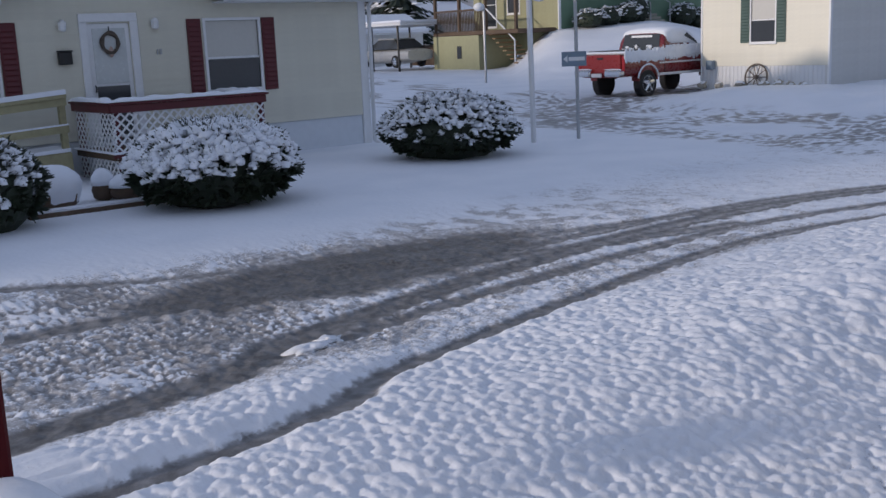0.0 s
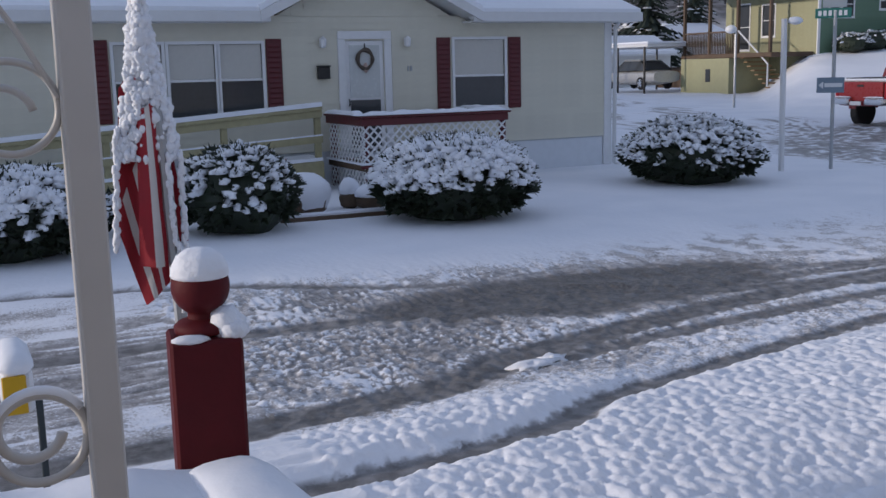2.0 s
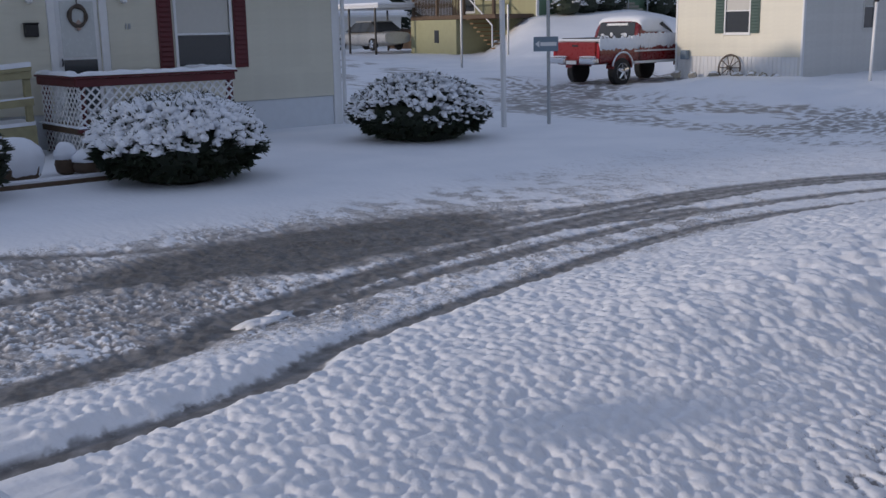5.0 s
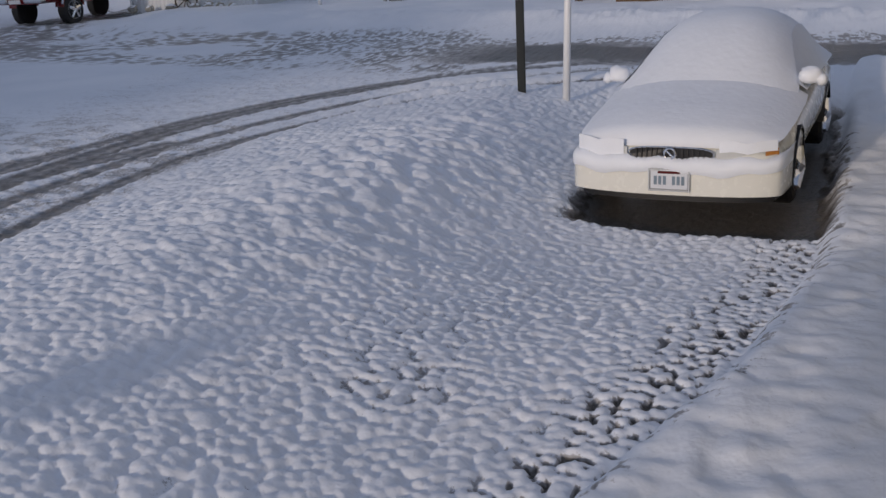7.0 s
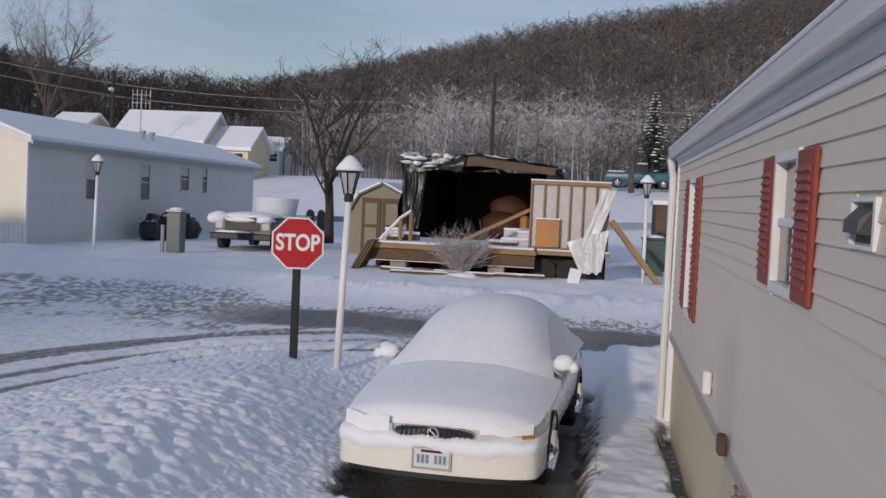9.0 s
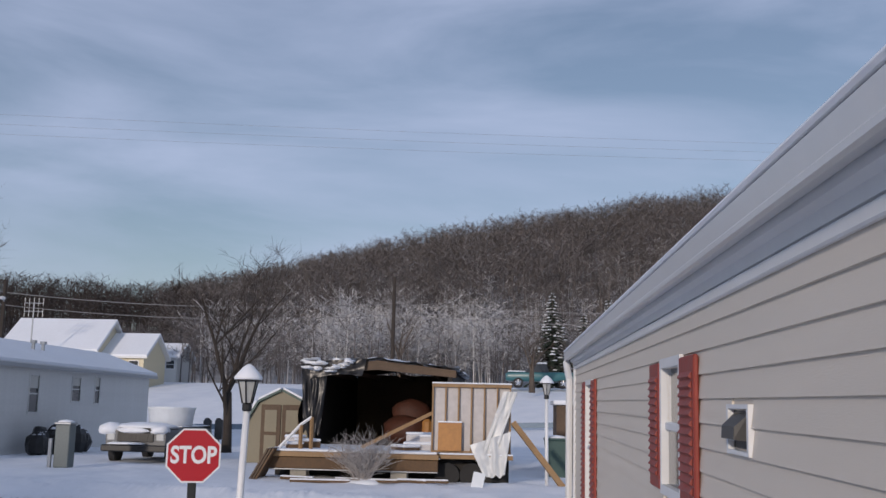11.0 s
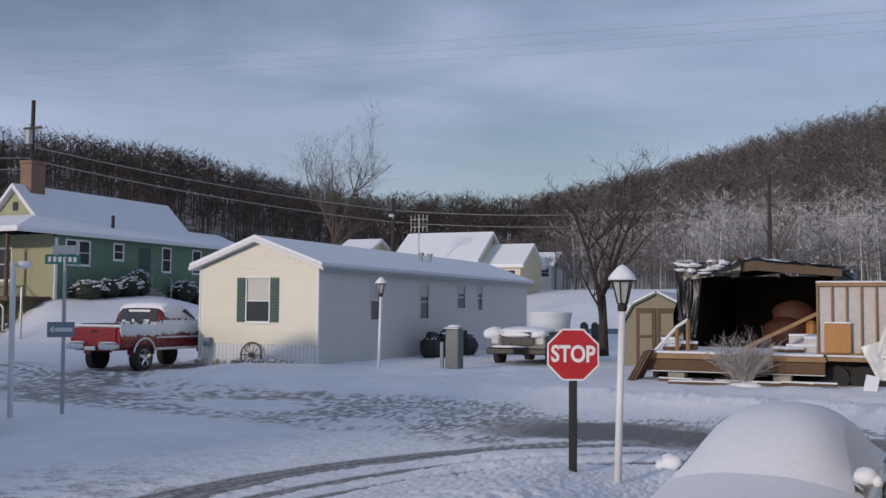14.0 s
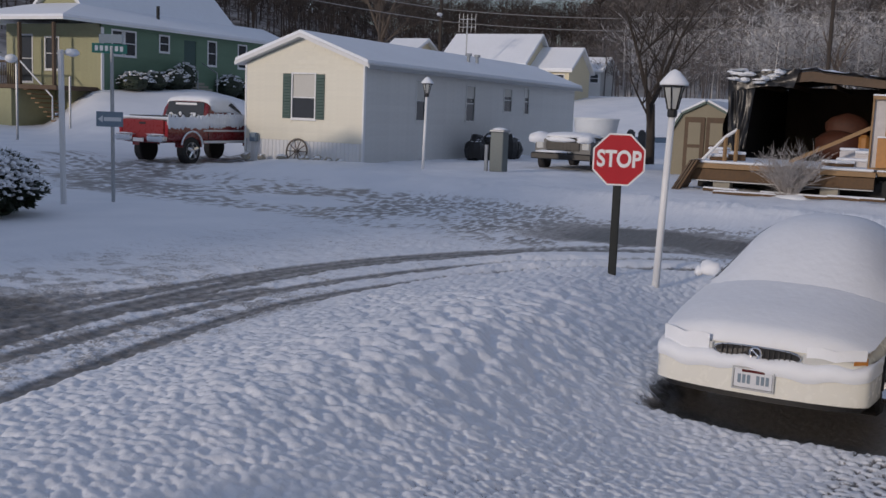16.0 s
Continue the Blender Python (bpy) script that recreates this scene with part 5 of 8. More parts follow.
# ---- bushes ----
def bush(x, y, r, h, seed, label, snowy=0.75, name="bush", dark_low=0.35, ry=None, dense=1.0, puff=1.0):
    """A clipped evergreen mound: leafy shoots over a dark core, with snow lying on the upper shoots."""
    rnd = random.Random(seed)
    ry = ry or r
    b = thing(name, label, "bush", Matrix.Translation((x, y, height(x, y))))
    core, leaves, snow = Geo(), Geo(), Geo()
    core.lump(0, 0, h * 0.42, r * 0.86, ry * 0.86, h * 0.50, 18, 10, 0.12, low=-0.85, seed=seed)
    count = int(700 * dense * r * (h + r) / 1.8)
    for i in range(count):
        u, a = rnd.uniform(-0.62, 1), rnd.uniform(0, 6.283)
        s = math.sqrt(1 - u * u)
        d = Vector((s * math.cos(a), s * math.sin(a), u))
        k = 0.93 + 0.10 * noise.noise(d * 3.1 + Vector((seed, 0, 0))) + rnd.uniform(-0.05, 0.05)
        p = Vector((d.x * r * k, d.y * ry * k, h * 0.45 + d.z * h * 0.55 * k))
        if p.z < 0.04:
            continue
        out = Vector((d.x, d.y, d.z * 0.7 + 0.15)).normalized()
        for j in range(5):
            t = (out + Vector((rnd.uniform(-1, 1), rnd.uniform(-1, 1), rnd.uniform(-0.7, 0.7))) * 0.75).normalized()
            w = t.orthogonal().normalized() * rnd.uniform(0.014, 0.026)
            ln = rnd.uniform(0.07, 0.15)
            leaves.add([p - t * 0.04, p + t * ln * 0.5 + w, p + t * ln, p + t * ln * 0.5 - w], [(0, 1, 2, 3)])
        if rnd.random() < snowy * min(1, max(0, (d.z + dark_low) * 1.5)):
            t = Vector((d.x + rnd.uniform(-0.5, 0.5), d.y + rnd.uniform(-0.5, 0.5), 0.25 * d.z - 0.05)).normalized()
            sz = rnd.uniform(0.04, 0.08) * puff
            for j in range(3):
                q = p + t * (j * 0.05 - 0.02) + Vector((rnd.uniform(-0.02, 0.02), rnd.uniform(-0.02, 0.02), 0.025 - 0.012 * j))
                snow.lump(q.x, q.y, q.z, sz * rnd.uniform(0.9, 1.4), sz * rnd.uniform(0.9, 1.4), sz * rnd.uniform(0.6, 0.9), 5, 3, 0.6, low=-0.7, seed=i + j)
                sz *= 0.8
    part("core", core, "leaf", b)
    part("foliage", leaves, "leaf", b)
    part("snow_cap", snow, "snow", b, "clumps of snow on the shoots", smooth=True)["kind"] = "stuff"
    return b


bush(6.1, 12.25, 1.06, 1.05, 1, "broad rounded evergreen bush loaded with snow", 1.0, dark_low=0.2, dense=1.5, puff=1.25)
bush(3.3, 12.65, 0.74, 1.05, 2, "round evergreen bush with patchy snow on shoots", 0.7)
bush(11.25, 13.7, 1.14, 1.05, 3, "low round evergreen bush with snow on top", 0.85)
bush(0.72, 12.2, 0.86, 0.95, 4, "rounded evergreen bush under thick snow", 1.0, dark_low=0.2, dense=1.4, puff=1.25)
bush(-1.6, 12.6, 0.9, 1.0, 5, "rounded evergreen bush under thick snow", 0.95)
bush(2.1, 13.2, 0.35, 0.6, 6, "small evergreen bush with patchy snow", 0.7)
for i, (x, y, r, h) in enumerate(((37.0, 34.3, 0.75, 0.85), (38.3, 34.3, 0.8, 0.85), (39.6, 34.3, 0.8, 0.95), (40.6, 34.4, 0.6, 1.3), (44.2, 34.4, 0.75, 1.1), (45.6, 34.4, 0.8, 1.1))):
    bush(x, y, r, h, 30 + i, "snow-dusted hedge shrub along the green wall", 0.6, "hedge_shrub", dense=0.35)

bd = thing("border_timber", "dark landscape timber edging a snowy flower bed", "edging", Matrix.Translation((0, 0, 0)))
part("timber", Geo().tube([(3.95, 13.0, 0.06), (5.6, 12.95, 0.06)], 0.055, 8), "dark_wood", bd)
part("snow_cap", Geo().tube([(3.95, 13.0, 0.125), (5.6, 12.95, 0.125)], 0.035, 6), "snow_smooth", bd)
for x, y, r, h, nm, lb in ((4.55, 13.75, 0.36, 0.52, "snowed_planter", "round planter buried under a cap of snow"), (5.25, 13.9, 0.16, 0.42, "garden_ornament", "small dark garden ornament with a snow cap"), (5.5, 13.7, 0.24, 0.34, "snowed_stone", "dark garden stone with snow on top")):
    o = thing(nm, lb, "garden decor", Matrix.Translation((x, y, height(x, y))))
    part("base", Geo().lump(0, 0, h * 0.35, r * 0.95, r * 0.95, h * 0.5, 12, 6, 0.2, low=-0.7), "dark_wood", o, smooth=True)
    part("snow_cap", Geo().lump(0, 0, h * 0.5, r * 1.04, r * 1.04, h * 0.58, 16, 9, 0.15, low=-0.8) if r > 0.3 else Geo().lump(0, 0, h * 0.62, r * 1.02, r * 1.02, h * 0.42, 14, 7, 0.15, low=-0.35), "snow_smooth", o, smooth=True)


# ---- street furniture ----
def lamp_post(x, y, lean=(0, 0), label="white yard lamp post with black lantern and snow cap"):
    l = thing("lamp_post", label, "lamp post", Matrix.Translation((x, y, height(x, y) - 0.03)), group="yard lamp posts")
    dx, dy = lean
    part("pole", Geo().tube([(0, 0, -0.1), (dx * 0.82, dy * 0.82, 2.06)], [0.046, 0.040], 12), "white", l, smooth=True)
    c = (dx * 0.85, dy * 0.85)
    part("collar", Geo().lathe([(0.05, 2.05), (0.06, 2.07), (0.06, 2.13), (0.035, 2.15)], 12, (*c, 0)), "black", l)
    part("lantern_glass", Geo().lathe([(0.055, 2.15), (0.115, 2.40)], 6, (*c, 0)), M["lantern_glass"], l)
    for k in range(6):
        a = 2 * math.pi * k / 6
        part("lantern_bar", Geo().tube([(c[0] + 0.06 * math.cos(a), c[1] + 0.06 * math.sin(a), 2.14), (c[0] + 0.122 * math.cos(a), c[1] + 0.122 * math.sin(a), 2.41)], 0.009, 5), "black", l)
    part("lantern_roof", Geo().lathe([(0.165, 2.405), (0.16, 2.42), (0.06, 2.49)], 6, (*c, 0)), "black", l)
    part("snow_cap", Geo().lathe([(0.17, 2.424), (0.175, 2.45), (0.12, 2.52), (0.06, 2.585), (0.015, 2.61)], 12, (*c, 0)), "snow_smooth", l, smooth=True)
    return l


M["lantern_glass"] = material("lantern_glass", (0.42, 0.43, 0.42), 0.15, vary=0.1)
lamp_post(12.45, 3.175, (0.06, -0.06))
lamp_post(26.3, 13.6, (0.05, -0.03))
lamp_post(25.3, -0.9, (0.03, 0.02))

M["stop_red"] = material("stop_sign_red", (0.42, 0.012, 0.02), 0.35, vary=0.06)
M["post_dark"] = material("dark_post_paint", (0.012, 0.015, 0.015), 0.5, vary=0.2)
stop = thing("stop_sign", "red octagonal stop sign on a dark steel post", "stop sign", Matrix.Translation((12.39, 3.705, height(12.39, 3.705))) @ Matrix.Rotation(radians(17), 4, "Z"))
part("post", Geo().prism([(-0.035, -0.1), (0.035, -0.1), (0.035, 1.7), (-0.035, 1.7)], -0.015, 0.015).box(-0.05, 0.0, -0.1, -0.035, 0.018, 1.7).box(0.035, 0.0, -0.1, 0.05, 0.018, 1.7), M["post_dark"], stop, "dark green steel channel post", Matrix.Rotation(radians(-90), 4, "Z"))
face = Matrix.Translation((-0.03, 0, 1.41)) @ Matrix.Rotation(radians(-90), 4, "Z")
def octagon(r):
    return [(r / math.cos(math.pi / 8) * math.cos(math.pi / 8 + k * math.pi / 4), r / math.cos(math.pi / 8) * math.sin(math.pi / 8 + k * math.pi / 4)) for k in range(8)]
plate = part("sign_border", Geo().prism(octagon(0.312), -0.004, 0.003), "white", stop, "white border", face)
part("sign_face", Geo().prism(octagon(0.292), -0.008, -0.0045), M["stop_red"], stop, "red octagon face", face)


def lettering(text, parent, m, size, mat, sx=1.0, name="lettering", bold=0.0):
    c = bpy.data.curves.new(name, "FONT")
    c.body, c.size, c.align_x, c.align_y, c.extrude, c.offset = text, size, "CENTER", "CENTER", 0.0015, bold
    c.materials.append(M[mat])
    tmp = bpy.data.objects.new("tmp", c)
    me = bpy.data.meshes.new_from_object(tmp)
    bpy.data.objects.remove(tmp)
    me.name = name
    ob = part(name, me, mat, parent, "word %s in white letters" % text, m @ Matrix.Rotation(radians(90), 4, "X") @ Matrix.Diagonal((sx, 1, 1, 1)))
    return ob


lettering("STOP", stop, face @ Matrix.Translation((0, -0.011, 0.0)), 0.275, "white", 0.80, bold=0.008)

sp = thing("street_sign_post", "thin steel post with street name and arrow signs", "sign post", Matrix.Translation((14.45, 13.76, height(14.45, 13.76))))
part("post", Geo().tube([(0, 0, -0.1), (-0.06, -0.02, 2.78)], 0.033, 8), "grey_metal", sp)
turn_s = Matrix.Translation((-0.09, 0, 0)) @ Matrix.Rotation(radians(-46), 4, "Z")
M["sign_green"] = material("sign_green", (0.02, 0.16, 0.13), 0.4, vary=0.1)
M["sign_grey"] = material("sign_grey_blue", (0.16, 0.22, 0.28), 0.45, vary=0.1)
b1 = part("name_plate", Geo().cbox(-0.30, -0.008, 2.66, 0.30, 0.004, 2.83, 0.003), M["sign_green"], sp, "green street name plate with white bars", turn_s)
for k in range(6):
    part("bar", Geo().box(-0.25 + k * 0.085, -0.013, 2.70, -0.195 + k * 0.085, -0.0085, 2.79), "white", b1)
b2 = part("name_plate", Geo().cbox(-0.008, -0.22, 2.84, 0.004, 0.22, 3.0, 0.003), M["sign_grey"], sp, "second street plate set crosswise", Matrix.Translation((-0.06, 0, 0)) @ Matrix.Rotation(radians(20), 4, "Z"))
b3 = part("arrow_plate", Geo().cbox(-0.23, -0.008, 1.36, 0.23, 0.004, 1.63, 0.003), M["sign_grey"], sp, "grey plate with pale arrow and bar", turn_s)
part("arrow", Geo().prism([(-0.20, 1.495), (-0.12, 1.43), (-0.12, 1.56)], -0.012, -0.0085), "white_metal", b3)
part("bar", Geo().box(-0.10, -0.012, 1.46, 0.20, -0.0085, 1.53), "white_metal", b3)

up = thing("marker_post", "plain white-grey steel marker post with snowy top bracket", "post", Matrix.Translation((13.52, 14.02, height(13.52, 14.02))))
part("post", Geo().tube([(0, 0, -0.1), (-0.05, -0.01, 2.66)], 0.05, 8), "white_metal", up)
part("bracket", Geo().lump(0.1, -0.12, 2.62, 0.12, 0.14, 0.07, 8, 5, 0.3), "snow_smooth", up, "snow lump on the bracket", smooth=True)
for x, y, h, nm in ((27.3, 30.8, 2.9, "thin_post"), (30.1, 31.1, 2.0, "thin_post")):
    q = thing(nm, "thin pale steel post in the snow", "post", Matrix.Translation((x, y, height(x, y))), group="thin posts")
    part("post", Geo().tube([(0, 0, -0.2), (0.0, 0.0, h)], 0.05, 6), "grey_metal", q)
    if h > 2.5:
        part("head", Geo().lump(-0.15, 0.1, h, 0.22, 0.22, 0.16, 8, 6, 0.1), "white", q, smooth=True)

ub = thing("utility_pedestal", "grey-green utility pedestal beside the trailer", "utility box", Matrix.Translation((27.2, 11.75, height(27.2, 11.75))))
M["pedestal"] = material("pedestal_paint", (0.13, 0.155, 0.155), 0.5, vary=0.15)
part("cabinet", Geo().cbox(0.0, -0.2, 0, 0.4, 0.2, 1.12, 0.02), "pedestal", ub)
part("cap", Geo().cbox(-0.03, -0.23, 1.12, 0.43, 0.23, 1.18, 0.015), "grey_metal", ub)
part("snow_cap", Geo().lump(0.2, 0, 1.18, 0.22, 0.22, 0.07, 10, 5, 0.1, low=-0.05), "snow_smooth", ub, smooth=True)
part("side_post", Geo().tube([(0.05, 0.32, 0), (0.05, 0.32, 0.75)], 0.06, 8), "grey_metal", ub)

M["wagon"] = material("weathered_wheel_wood", (0.13, 0.105, 0.085), 0.8, vary=0.3, scale=10)
ww = thing("wagon_wheel", "weathered wooden wagon wheel leaning on the skirting", "wheel", Matrix.Translation((27.18, 18.5, 0.52)) @ Matrix.Rotation(radians(8), 4, "Y"))
part("rim", Geo().tube([(0, 0.38 * math.cos(a), 0.38 * math.sin(a)) for a in [2 * math.pi * k / 28 for k in range(29)]], 0.028, 6, caps=False), "wagon", ww)
for k in range(10):
    a = 2 * math.pi * k / 10
    part("spoke", Geo().tube([(0, 0.05 * math.cos(a), 0.05 * math.sin(a)), (0, 0.37 * math.cos(a), 0.37 * math.sin(a))], 0.014, 5), "wagon", ww)
part("hub", Geo().tube([(-0.08, 0, 0), (0.06, 0, 0)], 0.06, 10), "wagon", ww)
for k, (y, s) in enumerate(((18.95, 0.14), (18.1, 0.13), (17.6, 0.15), (17.25, 0.12), (16.8, 0.11), (19.7, 0.1), (20.3, 0.12))):
    rk = tagged(part("bed_rock", Geo().lump(27.0, y, 0.25 + s * 0.2, s * 1.3, s * 1.5, s, 8, 5, 0.5, seed=k), "concrete", None), "snow-dusted rock along the skirting", "rock", "border rocks")
    part("snow_cap", Geo().lump(27.0, y, 0.25 + s * 0.62, s * 1.1, s * 1.3, s * 0.65, 8, 5, 0.3, low=-0.1, seed=k), "snow_smooth", rk, smooth=True)
bin_ = thing("gas_meter", "small dark meter on the trailer skirting", "meter", Matrix.Translation((27.16, 20.15, 0.75)))
part("box", Geo().cbox(-0.06, -0.12, 0, 0.11, 0.12, 0.28, 0.02), "sign_grey", bin_)
heap = thing("dark_bags", "dark bags and clutter heaped under snow", "clutter", Matrix.Translation((33.5, 15.3, 0.25)))
for k in range(7):
    part("bag", Geo().lump(k * 0.55, 0.2 * math.sin(k * 2), 0.35, 0.38, 0.34, 0.42 + 0.1 * (k % 3), 9, 6, 0.4, seed=k), "black", heap)
    part("snow_cap", Geo().lump(k * 0.55, 0.2 * math.sin(k * 2), 0.68 + 0.08 * (k % 3), 0.26, 0.22, 0.1, 8, 4, 0.3, low=-0.1, seed=k), "snow", heap)
M["steel_meter"] = material("dark_meter_metal", (0.06, 0.065, 0.07), 0.5, vary=0.2)
vt = thing("meter_post", "two electric meters on a short post", "meter", Matrix.Translation((35.2, 10.2, height(35.2, 10.2))) @ Matrix.Scale(0.72, 4))
for y in (0.0, -0.55):
    part("post", Geo().tube([(0, y, 0), (0, y, 1.55)], 0.05, 6), "grey_metal", vt)
    part("meter", Geo().cbox(-0.15, y - 0.18, 0.85, 0.08, y + 0.18, 1.75, 0.03).lathe([(0.14, 0), (0.12, 0.1), (0.02, 0.13)], 10, (-0.1, y, 1.72)), "steel_meter", vt)


# ---- wheels and vehicles ----
def wheel(parent, x, y, z, r, w, side):
    """A wheel whose outer face looks to side (+1 or -1) along y."""
    t = part("wheel", Geo().loft([[(x + q * math.cos(a), y + s, z + q * math.sin(a)) for a in [2 * math.pi * k / 20 for k in range(20)]] for s, q in ((-w / 2, r * 0.9), (-w / 2 + 0.03, r), (w / 2 - 0.03, r), (w / 2, r * 0.9))]), "tyre", parent)
    part("rim", Geo().loft([[(x + q * math.cos(a), y + s * side, z + q * math.sin(a)) for a in [2 * math.pi * k / 20 for k in range(20)]] for s, q in ((w / 2 - 0.02, r * 0.64), (w / 2 + 0.006, r * 0.62), (w / 2 - 0.015, r * 0.5), (w / 2 - 0.02, 0.03))]), "grey_metal", t)
    for k in range(5):
        a = 2 * math.pi * k / 5 + 0.3
        part("spoke", Geo().tube([(x, y + (w / 2 + 0.004) * side, z), (x + r * 0.6 * math.cos(a), y + (w / 2 + 0.004) * side, z + r * 0.6 * math.sin(a))], [0.075, 0.05], 6), "chrome", t)
    return t


def ring(x, hw, z0, z1, n=28, e=3.4, bulge=0.0):
    """A rounded cross-section of a vehicle body."""
    out = []
    for k in range(n):
        a = 2 * math.pi * k / n
        c, s = math.cos(a), math.sin(a)
        out.append((x, hw * math.copysign(abs(c) ** (2 / e), c), (z0 + z1) / 2 + (z1 - z0) / 2 * math.copysign(abs(s) ** (2 / e), s)))
    return out


M["car_paint"] = material("cream_car_paint", (0.76, 0.75, 0.68), 0.25, vary=0.03, coat=0.6)
M["amber"] = material("amber_lens", (0.5, 0.2, 0.04), 0.2, vary=0.1)
M["lens"] = material("clear_lens", (0.55, 0.56, 0.55), 0.1, vary=0.1)
M["plate"] = material("plate_white", (0.62, 0.64, 0.68), 0.4, vary=0.05)
CZ = -0.47


def nose_line(w):
    """Plan line of the bumper, from one wheel round the nose to the other."""
    mid_ = [(0.24 - 0.26 * math.cos(t * 1.35) ** 0.7, w * math.sin(t * 1.35) / math.sin(1.35)) for t in [k / 12 for k in range(-12, 13)]]
    return [(0.58, -w - 0.04), (0.28, -w - 0.018), *mid_, (0.28, w + 0.018), (0.58, w + 0.04)]


car = thing("sedan", "cream sedan buried under a smooth layer of snow", "car", Matrix.Translation((8.55, 1.325, CZ)) @ Matrix.Rotation(radians(-3.4), 4, "Z") @ Matrix.Diagonal((1, 0.98, 1, 1)))
body = [ring(0.0, 0.62, 0.34, 0.60), ring(0.05, 0.74, 0.30, 0.66), ring(0.16, 0.82, 0.28, 0.70), ring(0.40, 0.865, 0.27, 0.74), ring(0.8, 0.885, 0.27, 0.80), ring(1.5, 0.89, 0.26, 0.86), ring(2.6, 0.89, 0.26, 0.88), ring(3.8, 0.885, 0.26, 0.90), ring(4.4, 0.86, 0.29, 0.90), ring(4.62, 0.80, 0.34, 0.86)]
part("body", smooth_by(Geo().loft(body).mesh("body", M["car_paint"]), 50), "car_paint", car)
part("bumper", smooth_by(Geo().loft([[(x - 0.04 + 0.05 * (z < 0.26), y, z + dz) for x, y in nose_line(0.845)] for dz, z in ((0, 0.252), (0.0, 0.268), (0.0, 0.292), (0, 0.302), (0, 0.38), (0, 0.505), (0, 0.53))], caps=False, closed=False).mesh("bumper", M["car_paint"]), 40), "car_paint", car, "cream front bumper")
part("air_dam", Geo().loft([[(x + 0.05, y * 0.94, z) for x, y in nose_line(0.845)] for z in (0.20, 0.255)], caps=False, closed=False), "black", car)
part("bumper_snow", Geo().loft([[(x - 0.045 + dx, y, z + 0.012 * math.sin(y * 19) + 0.02 * math.sin(y * 7 + 1) * (dx < -0.004)) for x, y in nose_line(0.85)] for dx, z in ((-0.006, 0.445), (-0.022, 0.475), (-0.030, 0.525), (0.0, 0.565), (0.06, 0.58), (0.14, 0.585))], caps=False, closed=False), "snow_smooth", car, "ledge of snow on the bumper", smooth=True)


def sheet_loft(sections, n=14):
    """Snow skin: for each x a half width, edge height and crown height."""
    return Geo().loft([[(x + fx * (1 - (2 * k / n - 1) ** 2), hw * (2 * k / n - 1), ze + (zc - ze) * (1 - abs(2 * k / n - 1) ** p_)) for k in range(n + 1)] for x, hw, ze, zc, p_, fx in sections], caps=False, closed=False)


hood = [(0.10, 0.74, 0.60, 0.645, 3, -0.10), (0.14, 0.79, 0.66, 0.745, 3, -0.13), (0.30, 0.84, 0.69, 0.81, 3, -0.15), (0.75, 0.875, 0.74, 0.90, 3, -0.12), (1.30, 0.89, 0.80, 0.985, 3, -0.10), (1.55, 0.885, 0.84, 1.04, 3, -0.12)]
part("hood_snow", sheet_loft(hood), "snow_smooth", car, "smooth snow over the hood", smooth=True)
cabin = [(1.22, 0.82, 0.76, 0.90, 4, -0.12), (1.50, 0.81, 0.90, 1.07, 4, -0.13), (1.85, 0.75, 1.02, 1.27, 3.6, -0.12), (2.15, 0.68, 1.16, 1.41, 3.2, -0.10), (2.45, 0.63, 1.27, 1.485, 2.8, -0.06), (2.9, 0.62, 1.31, 1.505, 2.6, 0), (3.4, 0.62, 1.27, 1.47, 2.6, 0.04), (3.8, 0.66, 1.10, 1.30, 3, 0.08), (4.2, 0.74, 0.95, 1.08, 3, 0.1), (4.66, 0.80, 0.88, 0.97, 3, 0.08)]
part("cabin_snow", sheet_loft(cabin), "snow_smooth", car, "deep rounded snow over windscreen and roof", smooth=True)
for s in (-1, 1):
    part("side_window", Geo().loft([[(x, s * (hw - 0.012), ze + 0.012), (x + dx, s * 0.875, 0.885)] for x, hw, ze, dx in ((1.52, 0.80, 0.93, 0), (1.85, 0.75, 1.03, 0.02), (2.15, 0.68, 1.17, 0.05), (2.45, 0.63, 1.28, 0.05), (2.9, 0.62, 1.32, 0), (3.4, 0.62, 1.28, 0.0), (3.8, 0.66, 1.11, 0.05), (4.1, 0.72, 0.97, 0.1))], caps=False, closed=False), "snow_smooth", car, "snow-crusted side windows", smooth=True)
    mir = part("mirror", Geo().lump(1.70, s * 0.90, 0.96, 0.06, 0.075, 0.05, 12, 8, 0.1), "car_paint", car, smooth=True)
    part("snow_cap", Geo().lump(1.68, s * 0.89, 0.985, 0.09, 0.11, 0.085, 12, 8, 0.25, low=-0.7).lump(1.66, s * 0.985, 0.955, 0.06, 0.05, 0.055, 10, 7, 0.25), "snow_smooth", mir, smooth=True)
    hl = part("headlight", Geo().loft([[(-0.015 + 0.10 * u * u, s * (0.36 + 0.36 * u), z) for u in (0, 0.25, 0.5, 0.75, 1)] for z in (0.565, 0.64)], caps=False, closed=False), "lens", car)
    part("headlight_snow", Geo().loft([[(-0.022 + 0.15 * u ** 2.5, s * (0.385 + 0.425 * u), z + 0.012 * math.sin(u * 9)) for u in (0, 0.25, 0.5, 0.75, 1)] for z in (0.615 if s < 0 else 0.565, 0.70)], caps=False, closed=False), "snow_smooth", hl, smooth=True)
    part("turn_signal", Geo().loft([[(0.075 + 0.10 * u, s * (0.725 + 0.09 * u), z) for u in (0, 0.5, 1)] for z in (0.57, 0.635)], caps=False, closed=False), "amber", hl)
gr = Geo()
